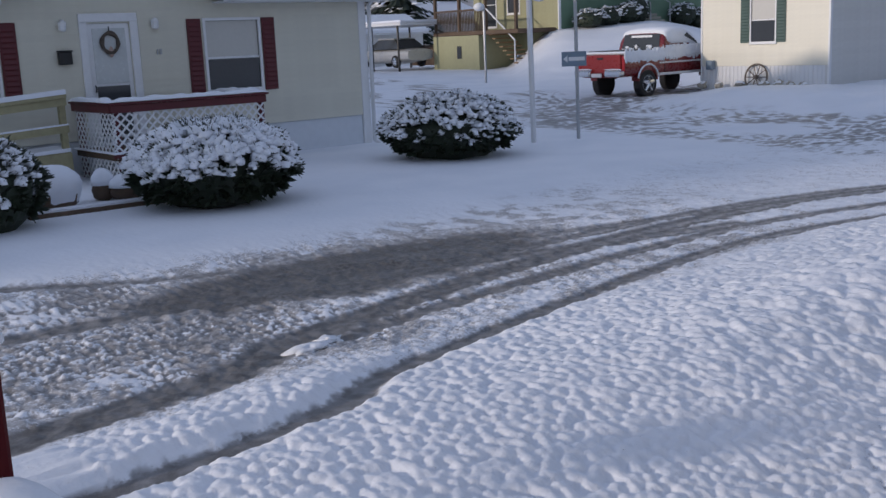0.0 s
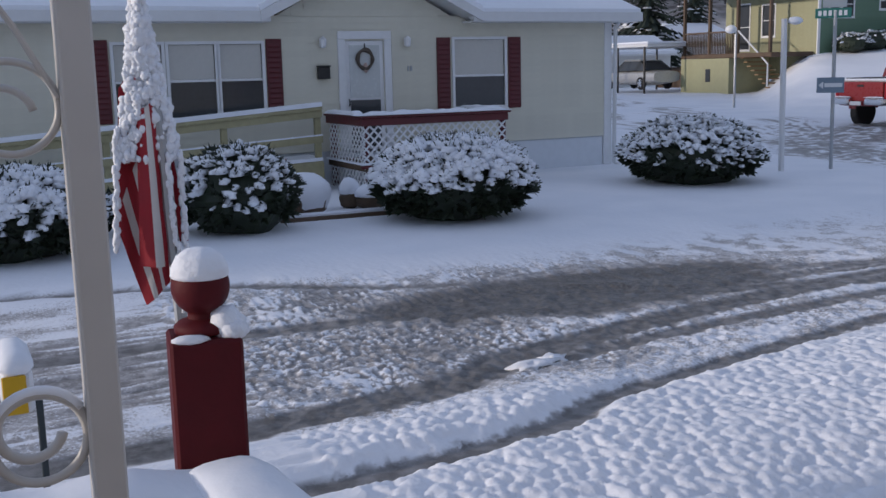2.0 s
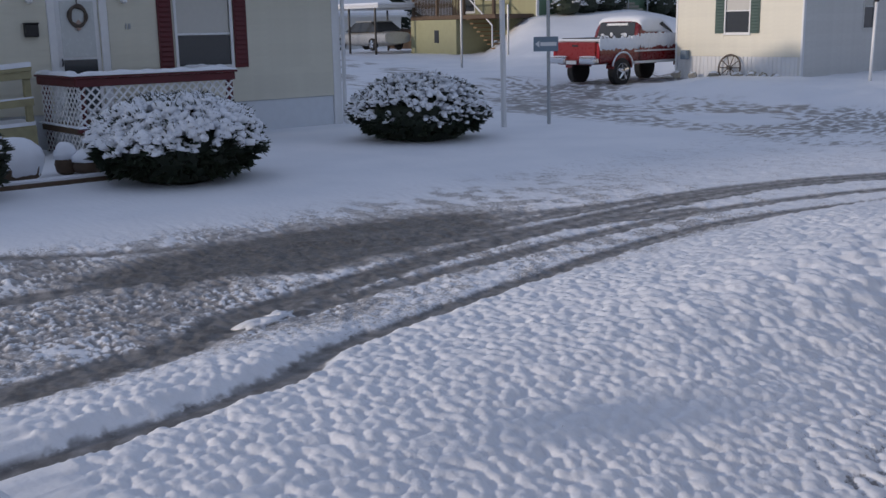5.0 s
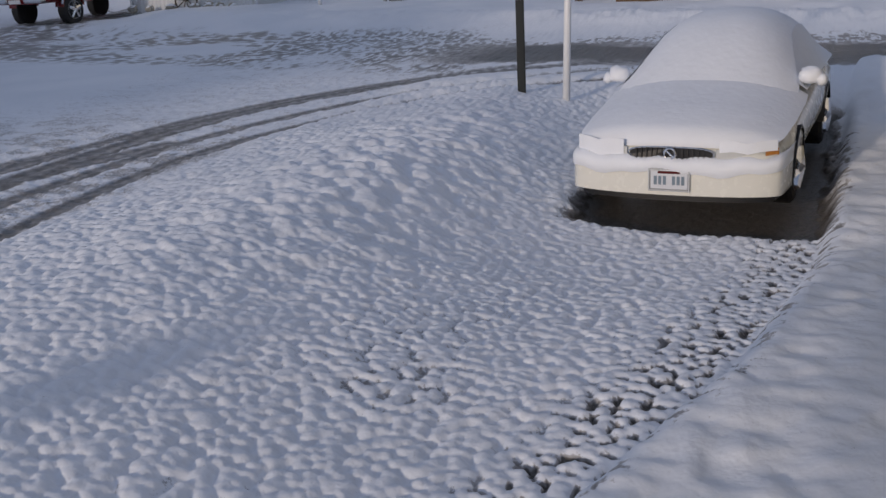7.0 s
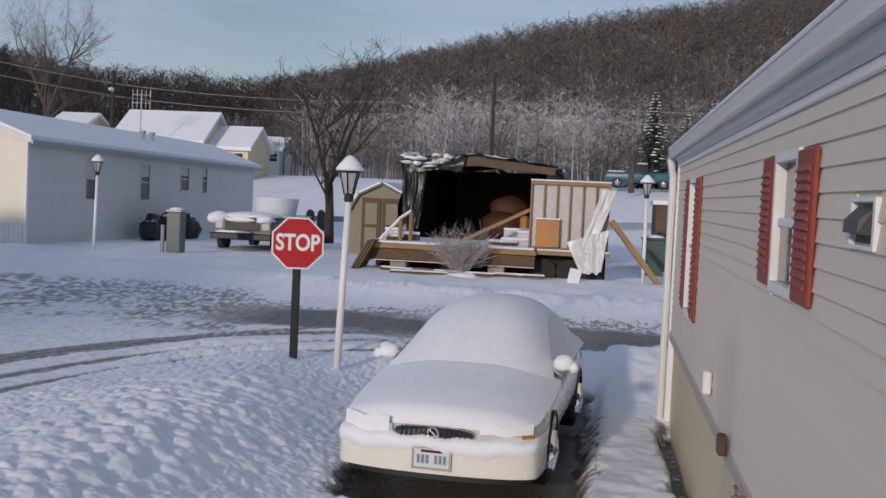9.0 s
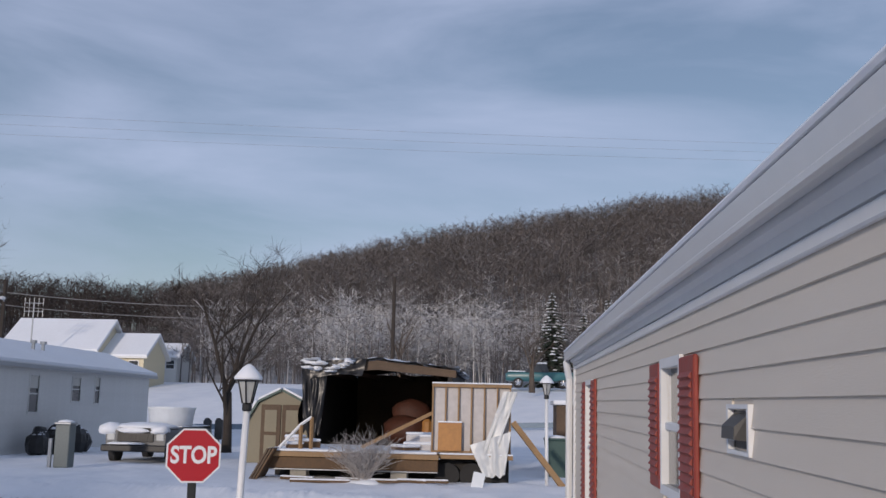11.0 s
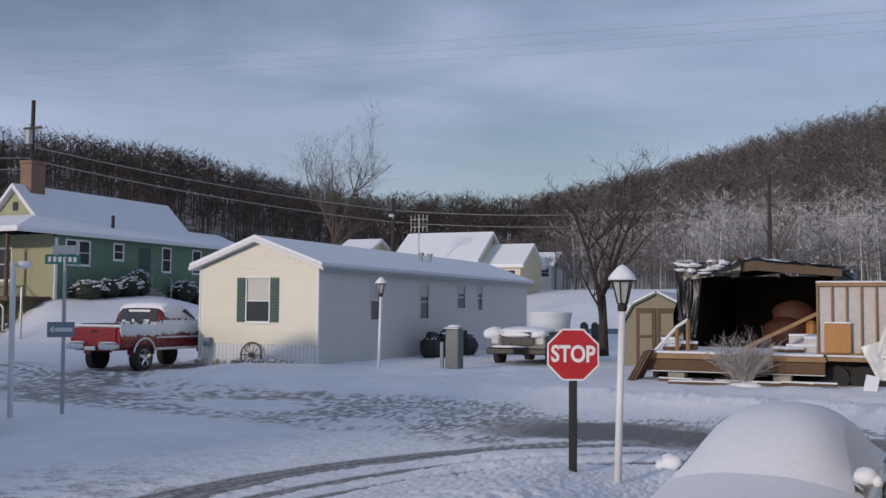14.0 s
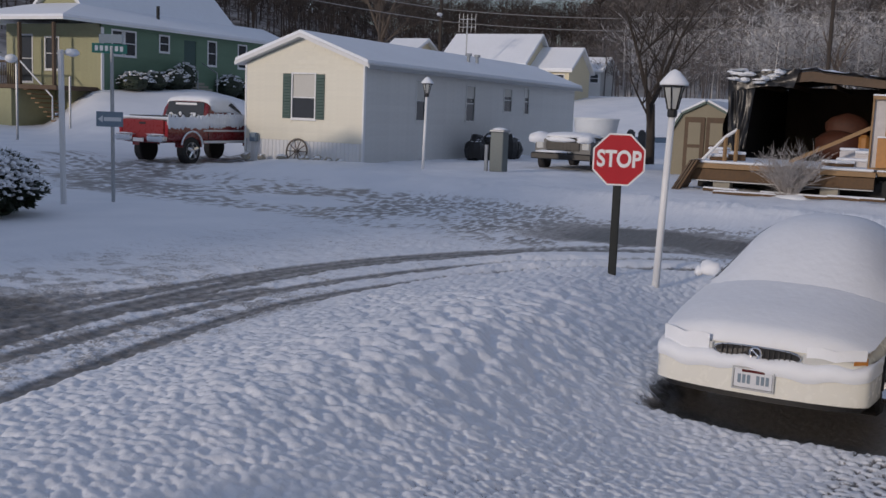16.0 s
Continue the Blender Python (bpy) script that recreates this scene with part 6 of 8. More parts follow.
gr.loft([[(0.03 - d + 0.02 * (abs(math.cos(a))) ** 2, 0.335 * math.copysign(abs(math.cos(a)) ** 0.7, math.cos(a)), 0.598 + 0.048 * math.copysign(abs(math.sin(a)) ** 0.8, math.sin(a))) for a in [2 * math.pi * k / 28 for k in range(28)]] for d in (0.0, 0.075)])
grille = part("grille", gr, "black", car, "black oval grille with chrome rim")
part("grille_rim", Geo().tube([(-0.045 + 0.02 * (abs(math.cos(a))) ** 2, 0.345 * math.copysign(abs(math.cos(a)) ** 0.7, math.cos(a)), 0.598 + 0.055 * math.copysign(abs(math.sin(a)) ** 0.8, math.sin(a))) for a in [2 * math.pi * k / 28 for k in range(29)]], 0.006, 6, caps=False), "chrome", grille)
for k in range(14):
    part("grille_bar", Geo().box(-0.052, -0.27 + k * 0.0415, 0.556, -0.046, -0.262 + k * 0.0415, 0.64), "black", grille)
part("badge", Geo().tube([(-0.06, 0.045 * math.cos(a), 0.60 + 0.045 * math.sin(a)) for a in [2 * math.pi * k / 16 for k in range(17)]], 0.009, 5, caps=False).tube([(-0.06, -0.03, 0.575), (-0.06, 0.03, 0.625)], 0.009, 5), "chrome", grille)
lp = part("number_plate", Geo().cbox(-0.075, -0.155, 0.315, -0.055, 0.155, 0.475, 0.008), "plate", car, "pale number plate in a dark frame")
part("plate_frame", Geo().box(-0.08, -0.168, 0.302, -0.05, 0.168, 0.315).box(-0.08, -0.168, 0.475, -0.05, 0.168, 0.488).box(-0.08, -0.168, 0.315, -0.05, -0.156, 0.475).box(-0.08, 0.156, 0.315, -0.05, 0.168, 0.475), "grey_metal", lp)
for k in range(7):
    if k != 3:
        part("bar", Geo().box(-0.079, -0.125 + k * 0.037, 0.355, -0.0755, -0.100 + k * 0.037, 0.425), "sign_grey", lp)
part("bar", Geo().box(-0.079, -0.09, 0.445, -0.0755, 0.09, 0.465), "red_post", lp)
for x in (0.98, 3.62):
    for s in (-1, 1):
        wheel(car, x, s * 0.765, 0.31, 0.31, 0.20, s)
        part("wheel_arch", Geo().loft([[(x + q * math.cos(a), s * yy, 0.30 + q * math.sin(a)) for a in [math.pi * k / 12 for k in range(13)]] for q, yy in ((0.37, 0.70), (0.37, 0.897), (0.345, 0.897))], caps=False, closed=False), "black", car)

M["truck_red"] = material("red_truck_paint", (0.16, 0.008, 0.010), 0.28, vary=0.08, coat=0.5)
truck = thing("pickup_truck", "red pickup truck with snow on cab and bed", "truck", Matrix.Translation((24.0, 21.9, 0.14)))
lowb = [ring(x, 0.95, 0.52, 1.22, e=6) for x in (0.12, 0.2, 1.0, 1.9)] + [ring(x, 0.95, 0.50, 1.22, e=6) for x in (2.6, 4.3)] + [ring(5.1, 0.93, 0.52, 1.15, e=5), ring(5.4, 0.84, 0.58, 1.02, e=4)]
part("body", smooth_by(Geo().loft(lowb).mesh("body", M["truck_red"]), 40), "truck_red", truck)
# brighter copy of the truck's red, with the sun on the tailgate coloured in
M["gate_red"] = material("sunlit_red_paint", (0.30, 0.018, 0.014), 0.3, vary=0.08, coat=0.4)
part("tailgate", Geo().cbox(0.07, -0.80, 0.66, 0.125, 0.80, 1.20, 0.02), "gate_red", truck, "red tailgate, coloured brighter as if sunlit")
part("gate_handle", Geo().cbox(0.055, -0.12, 1.07, 0.069, 0.12, 1.13, 0.004), "black", truck)
part("bed_snow", Geo().cbox(0.14, -0.96, 1.215, 1.92, 0.96, 1.30, 0.035), "snow_smooth", truck, "snow over the bed cover")
g = Geo()
rnd = random.Random(2)
for k in range(46):
    x = 0.16 + k * 0.083
    g.lump(x, -0.945, 1.19 - (0.0 if x > 1.9 else 0.03) + rnd.uniform(-0.03, 0.02), 0.09, 0.03, rnd.uniform(0.13, 0.24), 7, 5, 0.5, seed=k)
part("side_snow", g, "snow", truck, "snow stuck along the upper side", smooth=True)
part("bed_rail", Geo().box(0.3, -0.55, 1.302, 1.85, 0.75, 1.325), "black", truck)
cab = part("cab", smooth_by(Geo().loft([ring(1.93, 0.90, 1.10, 1.30, e=6), ring(2.02, 0.89, 1.10, 1.66, e=5), ring(2.12, 0.87, 1.10, 1.84, e=4.5), ring(2.40, 0.86, 1.10, 1.93, e=4), ring(3.00, 0.86, 1.10, 1.93, e=4), ring(3.30, 0.87, 1.10, 1.80, e=4), ring(3.90, 0.90, 1.10, 1.24, e=5)]).mesh("cab", M["truck_red"]), 45), "truck_red", truck)
part("cab_snow", smooth_by(Geo().loft([ring(2.10, 0.84, 1.56, 1.875, e=3.6), ring(2.20, 0.895, 1.42, 1.94, e=3.8), ring(2.40, 0.90, 1.36, 1.985, e=4), ring(3.00, 0.90, 1.36, 1.985, e=4), ring(3.34, 0.90, 1.34, 1.86, e=4), ring(3.92, 0.92, 1.12, 1.30, e=4)]).mesh("cab_snow", M["snow_smooth"]), 60), "snow_smooth", cab, "thick snow over the cab and its side windows")
rw = part("rear_window", Geo().add([(1.915, -0.76, 1.29), (1.915, 0.76, 1.29), (2.045, 0.70, 1.78), (2.045, -0.70, 1.78)], [(0, 3, 2, 1)]), "glass_dark", cab, "dark rear window with a pale sticker strip")
part("sticker_bar", Geo().add([(2.008, -0.42, 1.68), (2.008, 0.42, 1.68), (2.026, 0.42, 1.745), (2.026, -0.42, 1.745)], [(0, 3, 2, 1)]), "white", rw)
g = Geo()
for k in range(16):
    g.lump(1.90 + rnd.uniform(-0.01, 0.02), -0.7 + k * 0.093, 1.27 + rnd.uniform(0, 0.05) + (0.10 if k in (3, 4, 9, 13) else 0), 0.02, 0.07, rnd.uniform(0.03, 0.08), 7, 5, 0.6, seed=k)
part("window_snow", g, "snow", rw, "snow clinging to the lower glass", smooth=True)
part("side_window", Geo().add([(2.95, -0.915, 1.70), (3.62, -0.925, 1.42), (3.55, -0.92, 1.52), (3.10, -0.905, 1.79)], [(0, 1, 2, 3)]), "glass_dark", cab, "dark side window")
g = Geo()
for k in range(60):
    u = rnd.random()
    g.lump(2.0 + u * 1.9, -0.93, 1.22 + rnd.uniform(-0.1, 0.16), rnd.uniform(0.06, 0.13), 0.025, rnd.uniform(0.05, 0.11), 7, 5, 0.6, seed=k)
part("side_snow", g, "snow", cab, "snow plastered on the side of the cab", smooth=True)
def clinging(name, x0, x1, z_top, z_low, y, parent, label, seed):
    """Snow stuck to an upright side: thick above, ragged below."""
    n, P_ = 44, []
    for j in range(6):
        for i in range(n + 1):
            x = x0 + (x1 - x0) * i / n
            low = z_low + 0.10 * noise.noise((x * 3, seed, 1)) + 0.08 * noise.noise((x * 11, seed, 2))
            P_.append((x, y - 0.030 * math.sin(math.pi * j / 5), z_top + (low - z_top) * j / 5))
    return part(name, Geo().add(P_, [(j * (n + 1) + i, (j + 1) * (n + 1) + i, (j + 1) * (n + 1) + i + 1, j * (n + 1) + i + 1) for j in range(5) for i in range(n)]), "snow", parent, label, smooth=True)


clinging("side_snow", 0.22, 1.95, 1.28, 0.99, -0.955, truck, "snow clinging to the bed's upper side", 3)
clinging("side_snow", 2.0, 4.1, 1.42, 1.10, -0.94, truck, "snow clinging to the cab's door", 5)
part("door_seam", Geo().box(1.945, -0.957, 0.62, 1.965, -0.94, 1.30), "black", truck)
part("arch_snow", Geo().tube([(1.15 + 0.49 * math.cos(a), -0.985, 0.40 + 0.49 * math.sin(a)) for a in [radians(10 + 16 * k) for k in range(11)]], 0.028, 6), "snow", truck, "rim of snow on the wheel arch", smooth=True)
part("side_moulding", Geo().cbox(1.7, -0.975, 0.88, 4.2, -0.945, 0.93, 0.008).cbox(1.7, -0.985, 0.52, 4.2, -0.945, 0.60, 0.01), "white_metal", truck)
for s in (-1, 1):
    part("bumper_end", Geo().cbox(-0.12, s * 0.28, 0.56, 0.10, s * 0.96, 0.76, 0.05) if s > 0 else Geo().cbox(-0.12, -0.96, 0.56, 0.10, -0.28, 0.76, 0.05), "chrome", truck, "chrome bumper half")
    part("tail_light", Geo().cbox(0.09, s * 0.83 if s > 0 else -0.94, 0.70, 0.14, 0.94 if s > 0 else -0.83, 1.16, 0.01), M["stop_red"], truck)
    part("bumper_snow", Geo().lump(-0.02, s * 0.6, 0.77, 0.10, 0.36, 0.035, 10, 4, 0.2, low=0), "snow_smooth", truck)
    for x in (1.15, 4.45):
        wheel(truck, x, s * 0.84, 0.30, 0.42, 0.27, s)
        part("wheel_arch", Geo().loft([[(x + q * math.cos(a), s * yy, 0.40 + q * math.sin(a)) for a in [math.pi * k / 12 for k in range(13)]] for q, yy in ((0.46, 0.7), (0.46, 0.975), (0.41, 0.975))], caps=False, closed=False), "truck_red", truck)
part("plate_bar", Geo().cbox(-0.13, -0.2, 0.55, -0.09, 0.2, 0.66, 0.01), "plate", truck)

M["old_body"] = material("grimy_grey_paint", (0.12, 0.125, 0.13), 0.45, vary=0.15)
old = thing("old_truck", "snow-covered white truck with dark grille facing the street", "truck", Matrix.Translation((30.6, 11.0, 0.22)))
part("body", smooth_by(Geo().loft([ring(0.0, 0.90, 0.50, 1.0, e=6), ring(0.12, 0.95, 0.46, 1.06, e=6), ring(1.4, 0.97, 0.45, 1.10, e=6), ring(3.0, 0.97, 0.45, 1.10, e=6), ring(4.6, 0.95, 0.5, 1.05, e=6)]).mesh("body", M["old_body"]), 40), "old_body", old)
part("bumper", Geo().cbox(-0.18, -0.98, 0.38, 0.02, 0.98, 0.58, 0.03), "black", old, "dark front bumper")
og = part("grille", Geo().cbox(-0.03, -0.55, 0.66, 0.02, 0.55, 0.94, 0.02), "black", old, "dark slotted grille")
for k in range(9):
    part("grille_bar", Geo().box(-0.04, -0.5 + k * 0.12, 0.68, -0.031, -0.47 + k * 0.12, 0.92), "black", og)
for s in (-1, 1):
    part("headlight", Geo().cbox(-0.035, s * 0.74 - 0.12, 0.70, 0.02, s * 0.74 + 0.12, 0.90, 0.03), "lens", old)
    for x in (0.75, 3.6):
        wheel(old, x, s * 0.86, 0.36, 0.36, 0.22, s)
part("hood_snow", Geo().lump(0.8, 0, 1.08, 0.95, 1.0, 0.16, 16, 6, 0.12, low=-0.1), "snow_smooth", old, "mounded snow on the hood", smooth=True)
part("fender_snow", Geo().lump(0.2, 0.85, 1.0, 0.35, 0.35, 0.2, 12, 6, 0.3).lump(0.1, -0.7, 1.02, 0.3, 0.3, 0.14, 12, 6, 0.4).lump(-0.08, 0.3, 0.60, 0.12, 0.6, 0.07, 12, 5, 0.4, low=-0.1).lump(-0.02, 0.1, 1.0, 0.12, 0.5, 0.09, 12, 5, 0.4), "snow", old, smooth=True)
part("bed_snow", Geo().cbox(1.5, -0.9, 1.085, 4.5, 0.9, 1.115, 0.012), "snow_smooth", old)
tub = thing("round_tub", "round pale plastic stock tub standing on the truck bed", "tub", Matrix.Translation((33.0, 10.75, 1.33)))
part("shell", Geo().lathe([(0.66, 0), (0.70, 0.3), (0.74, 0.52), (0.77, 0.58), (0.72, 0.58), (0.64, 0.1)], 28), "skirt_white", tub, smooth=True)
part("snow_fill", Geo().lathe([(0.68, 0.5), (0.70, 0.56), (0.5, 0.61), (0.1, 0.63)], 24), "snow_smooth", tub, smooth=True)

# ---- shed ----
M["tan_shed"] = material("tan_shed_siding", (0.22, 0.195, 0.135), 0.6, vary=0.08)
shed = thing("garden_shed", "tan gambrel garden shed with dark-trimmed double doors", "shed", Matrix.Translation((32.3, 8.1, height(32.3, 8.1))) @ Matrix.Rotation(radians(-90), 4, "Z"))
out_s = [(0, 0), (2.1, 0), (2.1, 1.25), (1.75, 1.85), (1.05, 2.2), (0.35, 1.85), (0, 1.25)]
part("wall", Geo().prism(out_s, 0, 2.6), "tan_shed", shed)
for a, b in ((2, 3), (3, 4), (4, 5), (5, 6)):
    (xa, za), (xb, zb) = out_s[a], out_s[b]
    n_ = Vector((zb - za, 0, -(xb - xa))).normalized()
    q = [(xa, za), (xb, zb)]
    g = Geo().add([(x + n_.x * d, y, z + n_.z * d) for d in (0.004, 0.07) for y in (-0.12, 2.7) for x, z in q], [(0, 1, 3, 2), (4, 6, 7, 5), (0, 4, 5, 1), (2, 3, 7, 6), (0, 2, 6, 4), (1, 5, 7, 3)])
    rp = part("roof_panel", g, "green_shutter", shed)
    part("snow_layer", Geo().add([(x + n_.x * d, y, z + n_.z * d) for d in (0.074, 0.13) for y in (-0.1, 2.68) for x, z in q], [(0, 1, 3, 2), (4, 6, 7, 5), (0, 4, 5, 1), (2, 3, 7, 6), (0, 2, 6, 4), (1, 5, 7, 3)]), "snow_smooth", rp)
for x0 in (0.42, 1.08):
    d_ = part("door", Geo().cbox(x0, -0.04, 0.08, x0 + 0.62, -0.004, 1.78, 0.01), "dark_wood", shed, "dark framed shed door")
    part("panel", Geo().cbox(x0 + 0.12, -0.055, 0.95, x0 + 0.5, -0.042, 1.62, 0.005).cbox(x0 + 0.12, -0.055, 0.2, x0 + 0.5, -0.042, 0.85, 0.005), "tan_shed", d_)

# ---- half-demolished trailer ----
M["old_lumber"] = material("weathered_lumber", (0.11, 0.062, 0.028), 0.7, vary=0.3, scale=5, bump=0.15)
ruin = thing("wrecked_trailer", "half-demolished trailer with open dark end and torn tarp", "trailer", Matrix.Translation((25.4, 1.7, 0)))
part("deck_floor", Geo().box(0.1, 0.0, 0.86, 4.0, 4.2, 0.95), "lumber", ruin)
part("deck_snow", Geo().cbox(0.02, 0.02, 0.954, 4.0, 4.18, 1.01, 0.02), "snow", ruin)
part("rim_joist", Geo().cbox(0.0, -0.02, 0.83, 0.09, 4.2, 0.95, 0.008), "lumber", ruin, "yellow lumber edge of the torn floor")
part("lower_beam", Geo().cbox(0.06, 0.0, 0.55, 0.2, 4.15, 0.815, 0.008), "old_lumber", ruin, "dark steel and wood chassis beam")
part("beam_flange", Geo().cbox(0.02, 0.0, 0.52, 0.2, 4.1, 0.545, 0.004), "grey_metal", ruin)
for y in (0.75, 3.2):
    for z in (0.12, 0.33):
        part("block", Geo().cbox(0.15, y, z, 0.55, y + 0.4, z + 0.19, 0.012), "concrete", ruin)
# dark sheet standing in for the shade below the torn floor
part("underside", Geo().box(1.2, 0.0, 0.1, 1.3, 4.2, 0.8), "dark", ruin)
# open box behind, walls and ceiling coloured near-black for the shade inside
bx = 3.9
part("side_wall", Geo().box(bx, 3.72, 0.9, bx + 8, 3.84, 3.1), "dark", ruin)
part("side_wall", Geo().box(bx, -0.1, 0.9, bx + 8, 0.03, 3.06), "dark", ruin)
part("back_wall", Geo().box(bx + 7.9, 0.03, 0.9, bx + 8, 3.72, 3.2), "dark_wood", ruin)
part("inner_floor", Geo().box(bx, 0.03, 0.8, bx + 7.9, 4.15, 0.94), "dark_wood", ruin)
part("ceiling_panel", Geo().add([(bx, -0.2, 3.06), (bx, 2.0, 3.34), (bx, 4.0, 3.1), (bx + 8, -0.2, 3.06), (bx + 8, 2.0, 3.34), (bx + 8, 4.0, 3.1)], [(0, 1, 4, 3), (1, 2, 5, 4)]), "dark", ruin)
part("header_beam", Geo().add([(bx - 0.05, y, z) for y, z in ((-0.2, 2.92), (2.0, 3.10), (3.9, 2.94), (3.9, 3.14), (2.0, 3.36), (-0.2, 3.12))] + [(bx + 0.1, y, z) for y, z in ((-0.2, 2.92), (2.0, 3.10), (3.9, 2.94), (3.9, 3.14), (2.0, 3.36), (-0.2, 3.12))], [(0, 1, 4, 5), (1, 2, 3, 4), (6, 11, 10, 7), (7, 10, 9, 8), (0, 6, 7, 1), (1, 7, 8, 2), (5, 4, 10, 11), (4, 3, 9, 10)]), "dark_wood", ruin)
rf = part("roof", Geo().add([(bx - 0.15, -0.3, 3.13), (bx - 0.15, 2.0, 3.4), (bx - 0.15, 4.1, 3.16), (bx + 8, -0.3, 3.13), (bx + 8, 2.0, 3.4), (bx + 8, 4.1, 3.16)], [(0, 1, 4, 3), (1, 2, 5, 4)]), "tarp", ruin)
g = Geo()
rnd = random.Random(5)
NU, NV = 34, 26
P_ = []
for j in range(NV + 1):
    for i in range(NU + 1):
        x, y = bx - 0.12 + 7.6 * i / NU, -0.28 + 4.36 * j / NV
        k = 0.10 * noise.noise((x * 1.7, y * 1.9, 4)) + 0.07 * noise.noise((x * 4, y * 4.5, 7))
        P_.append((x, y, 3.43 - abs(y - 2.0) * 0.115 + max(-0.02, k)))
gone = lambda i, j: noise.noise((i * 0.33, j * 0.42, 11)) > 0.22 - 0.18 * (j > 15)
g.add(P_ + [(x, y, z - 0.06) for x, y, z in P_], [q for j in range(NV) for i in range(NU) if not gone(i, j) for o in [j * (NU + 1) + i] for m_ in [len(P_)] for q in ((o, o + 1, o + NU + 2, o + NU + 1), (m_ + o, m_ + o + NU + 1, m_ + o + NU + 2, m_ + o + 1))])
part("roof_snow", g, "snow", rf, "uneven snow over the tarp", smooth=True)


def drape(parent, name, origin, across, down, nu, nv, amp, mat, seed, label, sag=0.0, narrow=0.0):
    """A hanging crumpled sheet with thickness."""
    o, a, d = Vector(origin), Vector(across), Vector(down)
    n_ = a.cross(d).normalized()
    pts = []
    for j in range(nv + 1):
        for i in range(nu + 1):
            u, v = i / nu, j / nv
            uu = 0.5 + (u - 0.5) * (1 - narrow * v)
            k = amp * (noise.noise((u * 6 + seed, v * 2.2, seed)) + 0.5 * noise.noise((u * 15, v * 5 + seed, 3)))
            e = 1 + 0.25 * noise.noise((u * 4 + seed * 2, 0.5, 9)) * v
            pts.append(o + a * uu + d * v * e + n_ * k + Vector((0, 0, -sag * math.sin(math.pi * u))))
    g = Geo()
    m_ = (nu + 1) * (nv + 1)
    g.add([*pts, *[p + n_ * 0.006 for p in pts]], [(j * (nu + 1) + i, j * (nu + 1) + i + 1, (j + 1) * (nu + 1) + i + 1, (j + 1) * (nu + 1) + i) for j in range(nv) for i in range(nu)] +
          [(m_ + j * (nu + 1) + i, m_ + (j + 1) * (nu + 1) + i, m_ + (j + 1) * (nu + 1) + i + 1, m_ + j * (nu + 1) + i + 1) for j in range(nv) for i in range(nu)])
    return part(name, g, mat, parent, label, smooth=True)


drape(ruin, "tarp", (bx - 0.25, 4.12, 3.2), (0.1, -0.75, 0.12), (0.05, 0.05, -1.9), 18, 18, 0.14, "tarp", 3, "torn black tarp hanging over the corner", narrow=0.4)
drape(ruin, "tarp", (bx - 0.2, 4.0, 3.28), (0.0, -1.7, 0.12), (-0.05, 0.1, -0.45), 18, 6, 0.12, "tarp", 8, "torn black tarp flap")
drape(ruin, "tarp", (bx + 4.0, 4.0, 3.2), (-4.2, 0.0, 0.0), (0.0, 0.15, -1.9), 18, 14, 0.12, "tarp", 4, "black tarp over the side")
g = Geo()
for k in range(26):
    g.lump(bx - 0.2 + rnd.uniform(-0.08, 0.4), 2.7 + rnd.uniform(0, 1.3), 3.36 - rnd.uniform(0, 0.35), rnd.uniform(0.14, 0.34), rnd.uniform(0.10, 0.22), rnd.uniform(0.03, 0.07), 9, 5, 0.9, seed=k)
part("tarp_snow", g, "snow", ruin, "clumps of snow on the tarp", smooth=True)
for y in (0.35, 1.4, 2.5, 3.4):
    part("roof_joist", Geo().cbox(bx + 0.3, y, 2.92, bx + 5, y + 0.05, 3.04, 0.004), "dark_wood", ruin)
# stud wall with plastic sheet
sw = part("stud_wall", Geo().cbox(0.3, -1.75, 2.58, 0.4, 0.2, 2.66, 0.006), "lumber", ruin, "bare stud wall frame left standing")
part("sole_plate", Geo().cbox(0.3, -1.75, 1.005, 0.4, 0.2, 1.05, 0.006), "lumber", sw)
for k in range(7):
    part("stud", Geo().cbox(0.3, -1.74 + k * 0.315, 1.05, 0.39, -1.70 + k * 0.315, 2.58, 0.004), "lumber", sw)
part("stud_snow", Geo().cbox(0.29, -1.76, 2.664, 0.41, 0.2, 2.70, 0.012), "snow_smooth", sw)
M["insul"] = material("pink_grey_insulation", (0.55, 0.53, 0.53), 0.9, vary=0.15, scale=3, bump=0.3, bump_scale=10)
part("wall_sheet", Geo().box(0.41, -1.74, 1.0, 0.43, 0.18, 2.6), M["insul"], ruin, "pale sheathing behind the studs")
part("panel", Geo().cbox(0.22, -0.55, 1.05, 0.29, 0.02, 1.72, 0.006), "ply", ruin, "orange plywood panel")
part("panel_snow", Geo().cbox(0.21, -0.56, 1.724, 0.30, 0.03, 1.76, 0.01), "snow_smooth", ruin)
part("floor_strip", Geo().cbox(0.15, -1.8, 0.86, 0.6, -0.03, 0.96, 0.008), "lumber", ruin)
part("floor_snow", Geo().cbox(0.12, -1.8, 0.964, 0.29, -0.03, 1.0, 0.012), "snow_smooth", ruin)
drape(ruin, "plastic_sheet", (0.18, -1.9, 2.5), (0.0, 0.35, 0.0), (-0.05, 0.45, -1.3), 12, 14, 0.10, "sheet", 6, "loose white plastic sheet")
drape(ruin, "plastic_sheet", (0.12, -1.75, 1.55), (0.0, 1.0, -0.35), (-0.05, -0.1, -0.85), 14, 12, 0.12, "sheet", 7, "bunched white plastic sheet", narrow=0.5)
part("diagonal_brace", Geo().tube([(1.2, 2.0, 1.05), (0.7, 0.0, 2.05)], 0.06, 4), "lumber", ruin, "pale plank leaning across the opening")
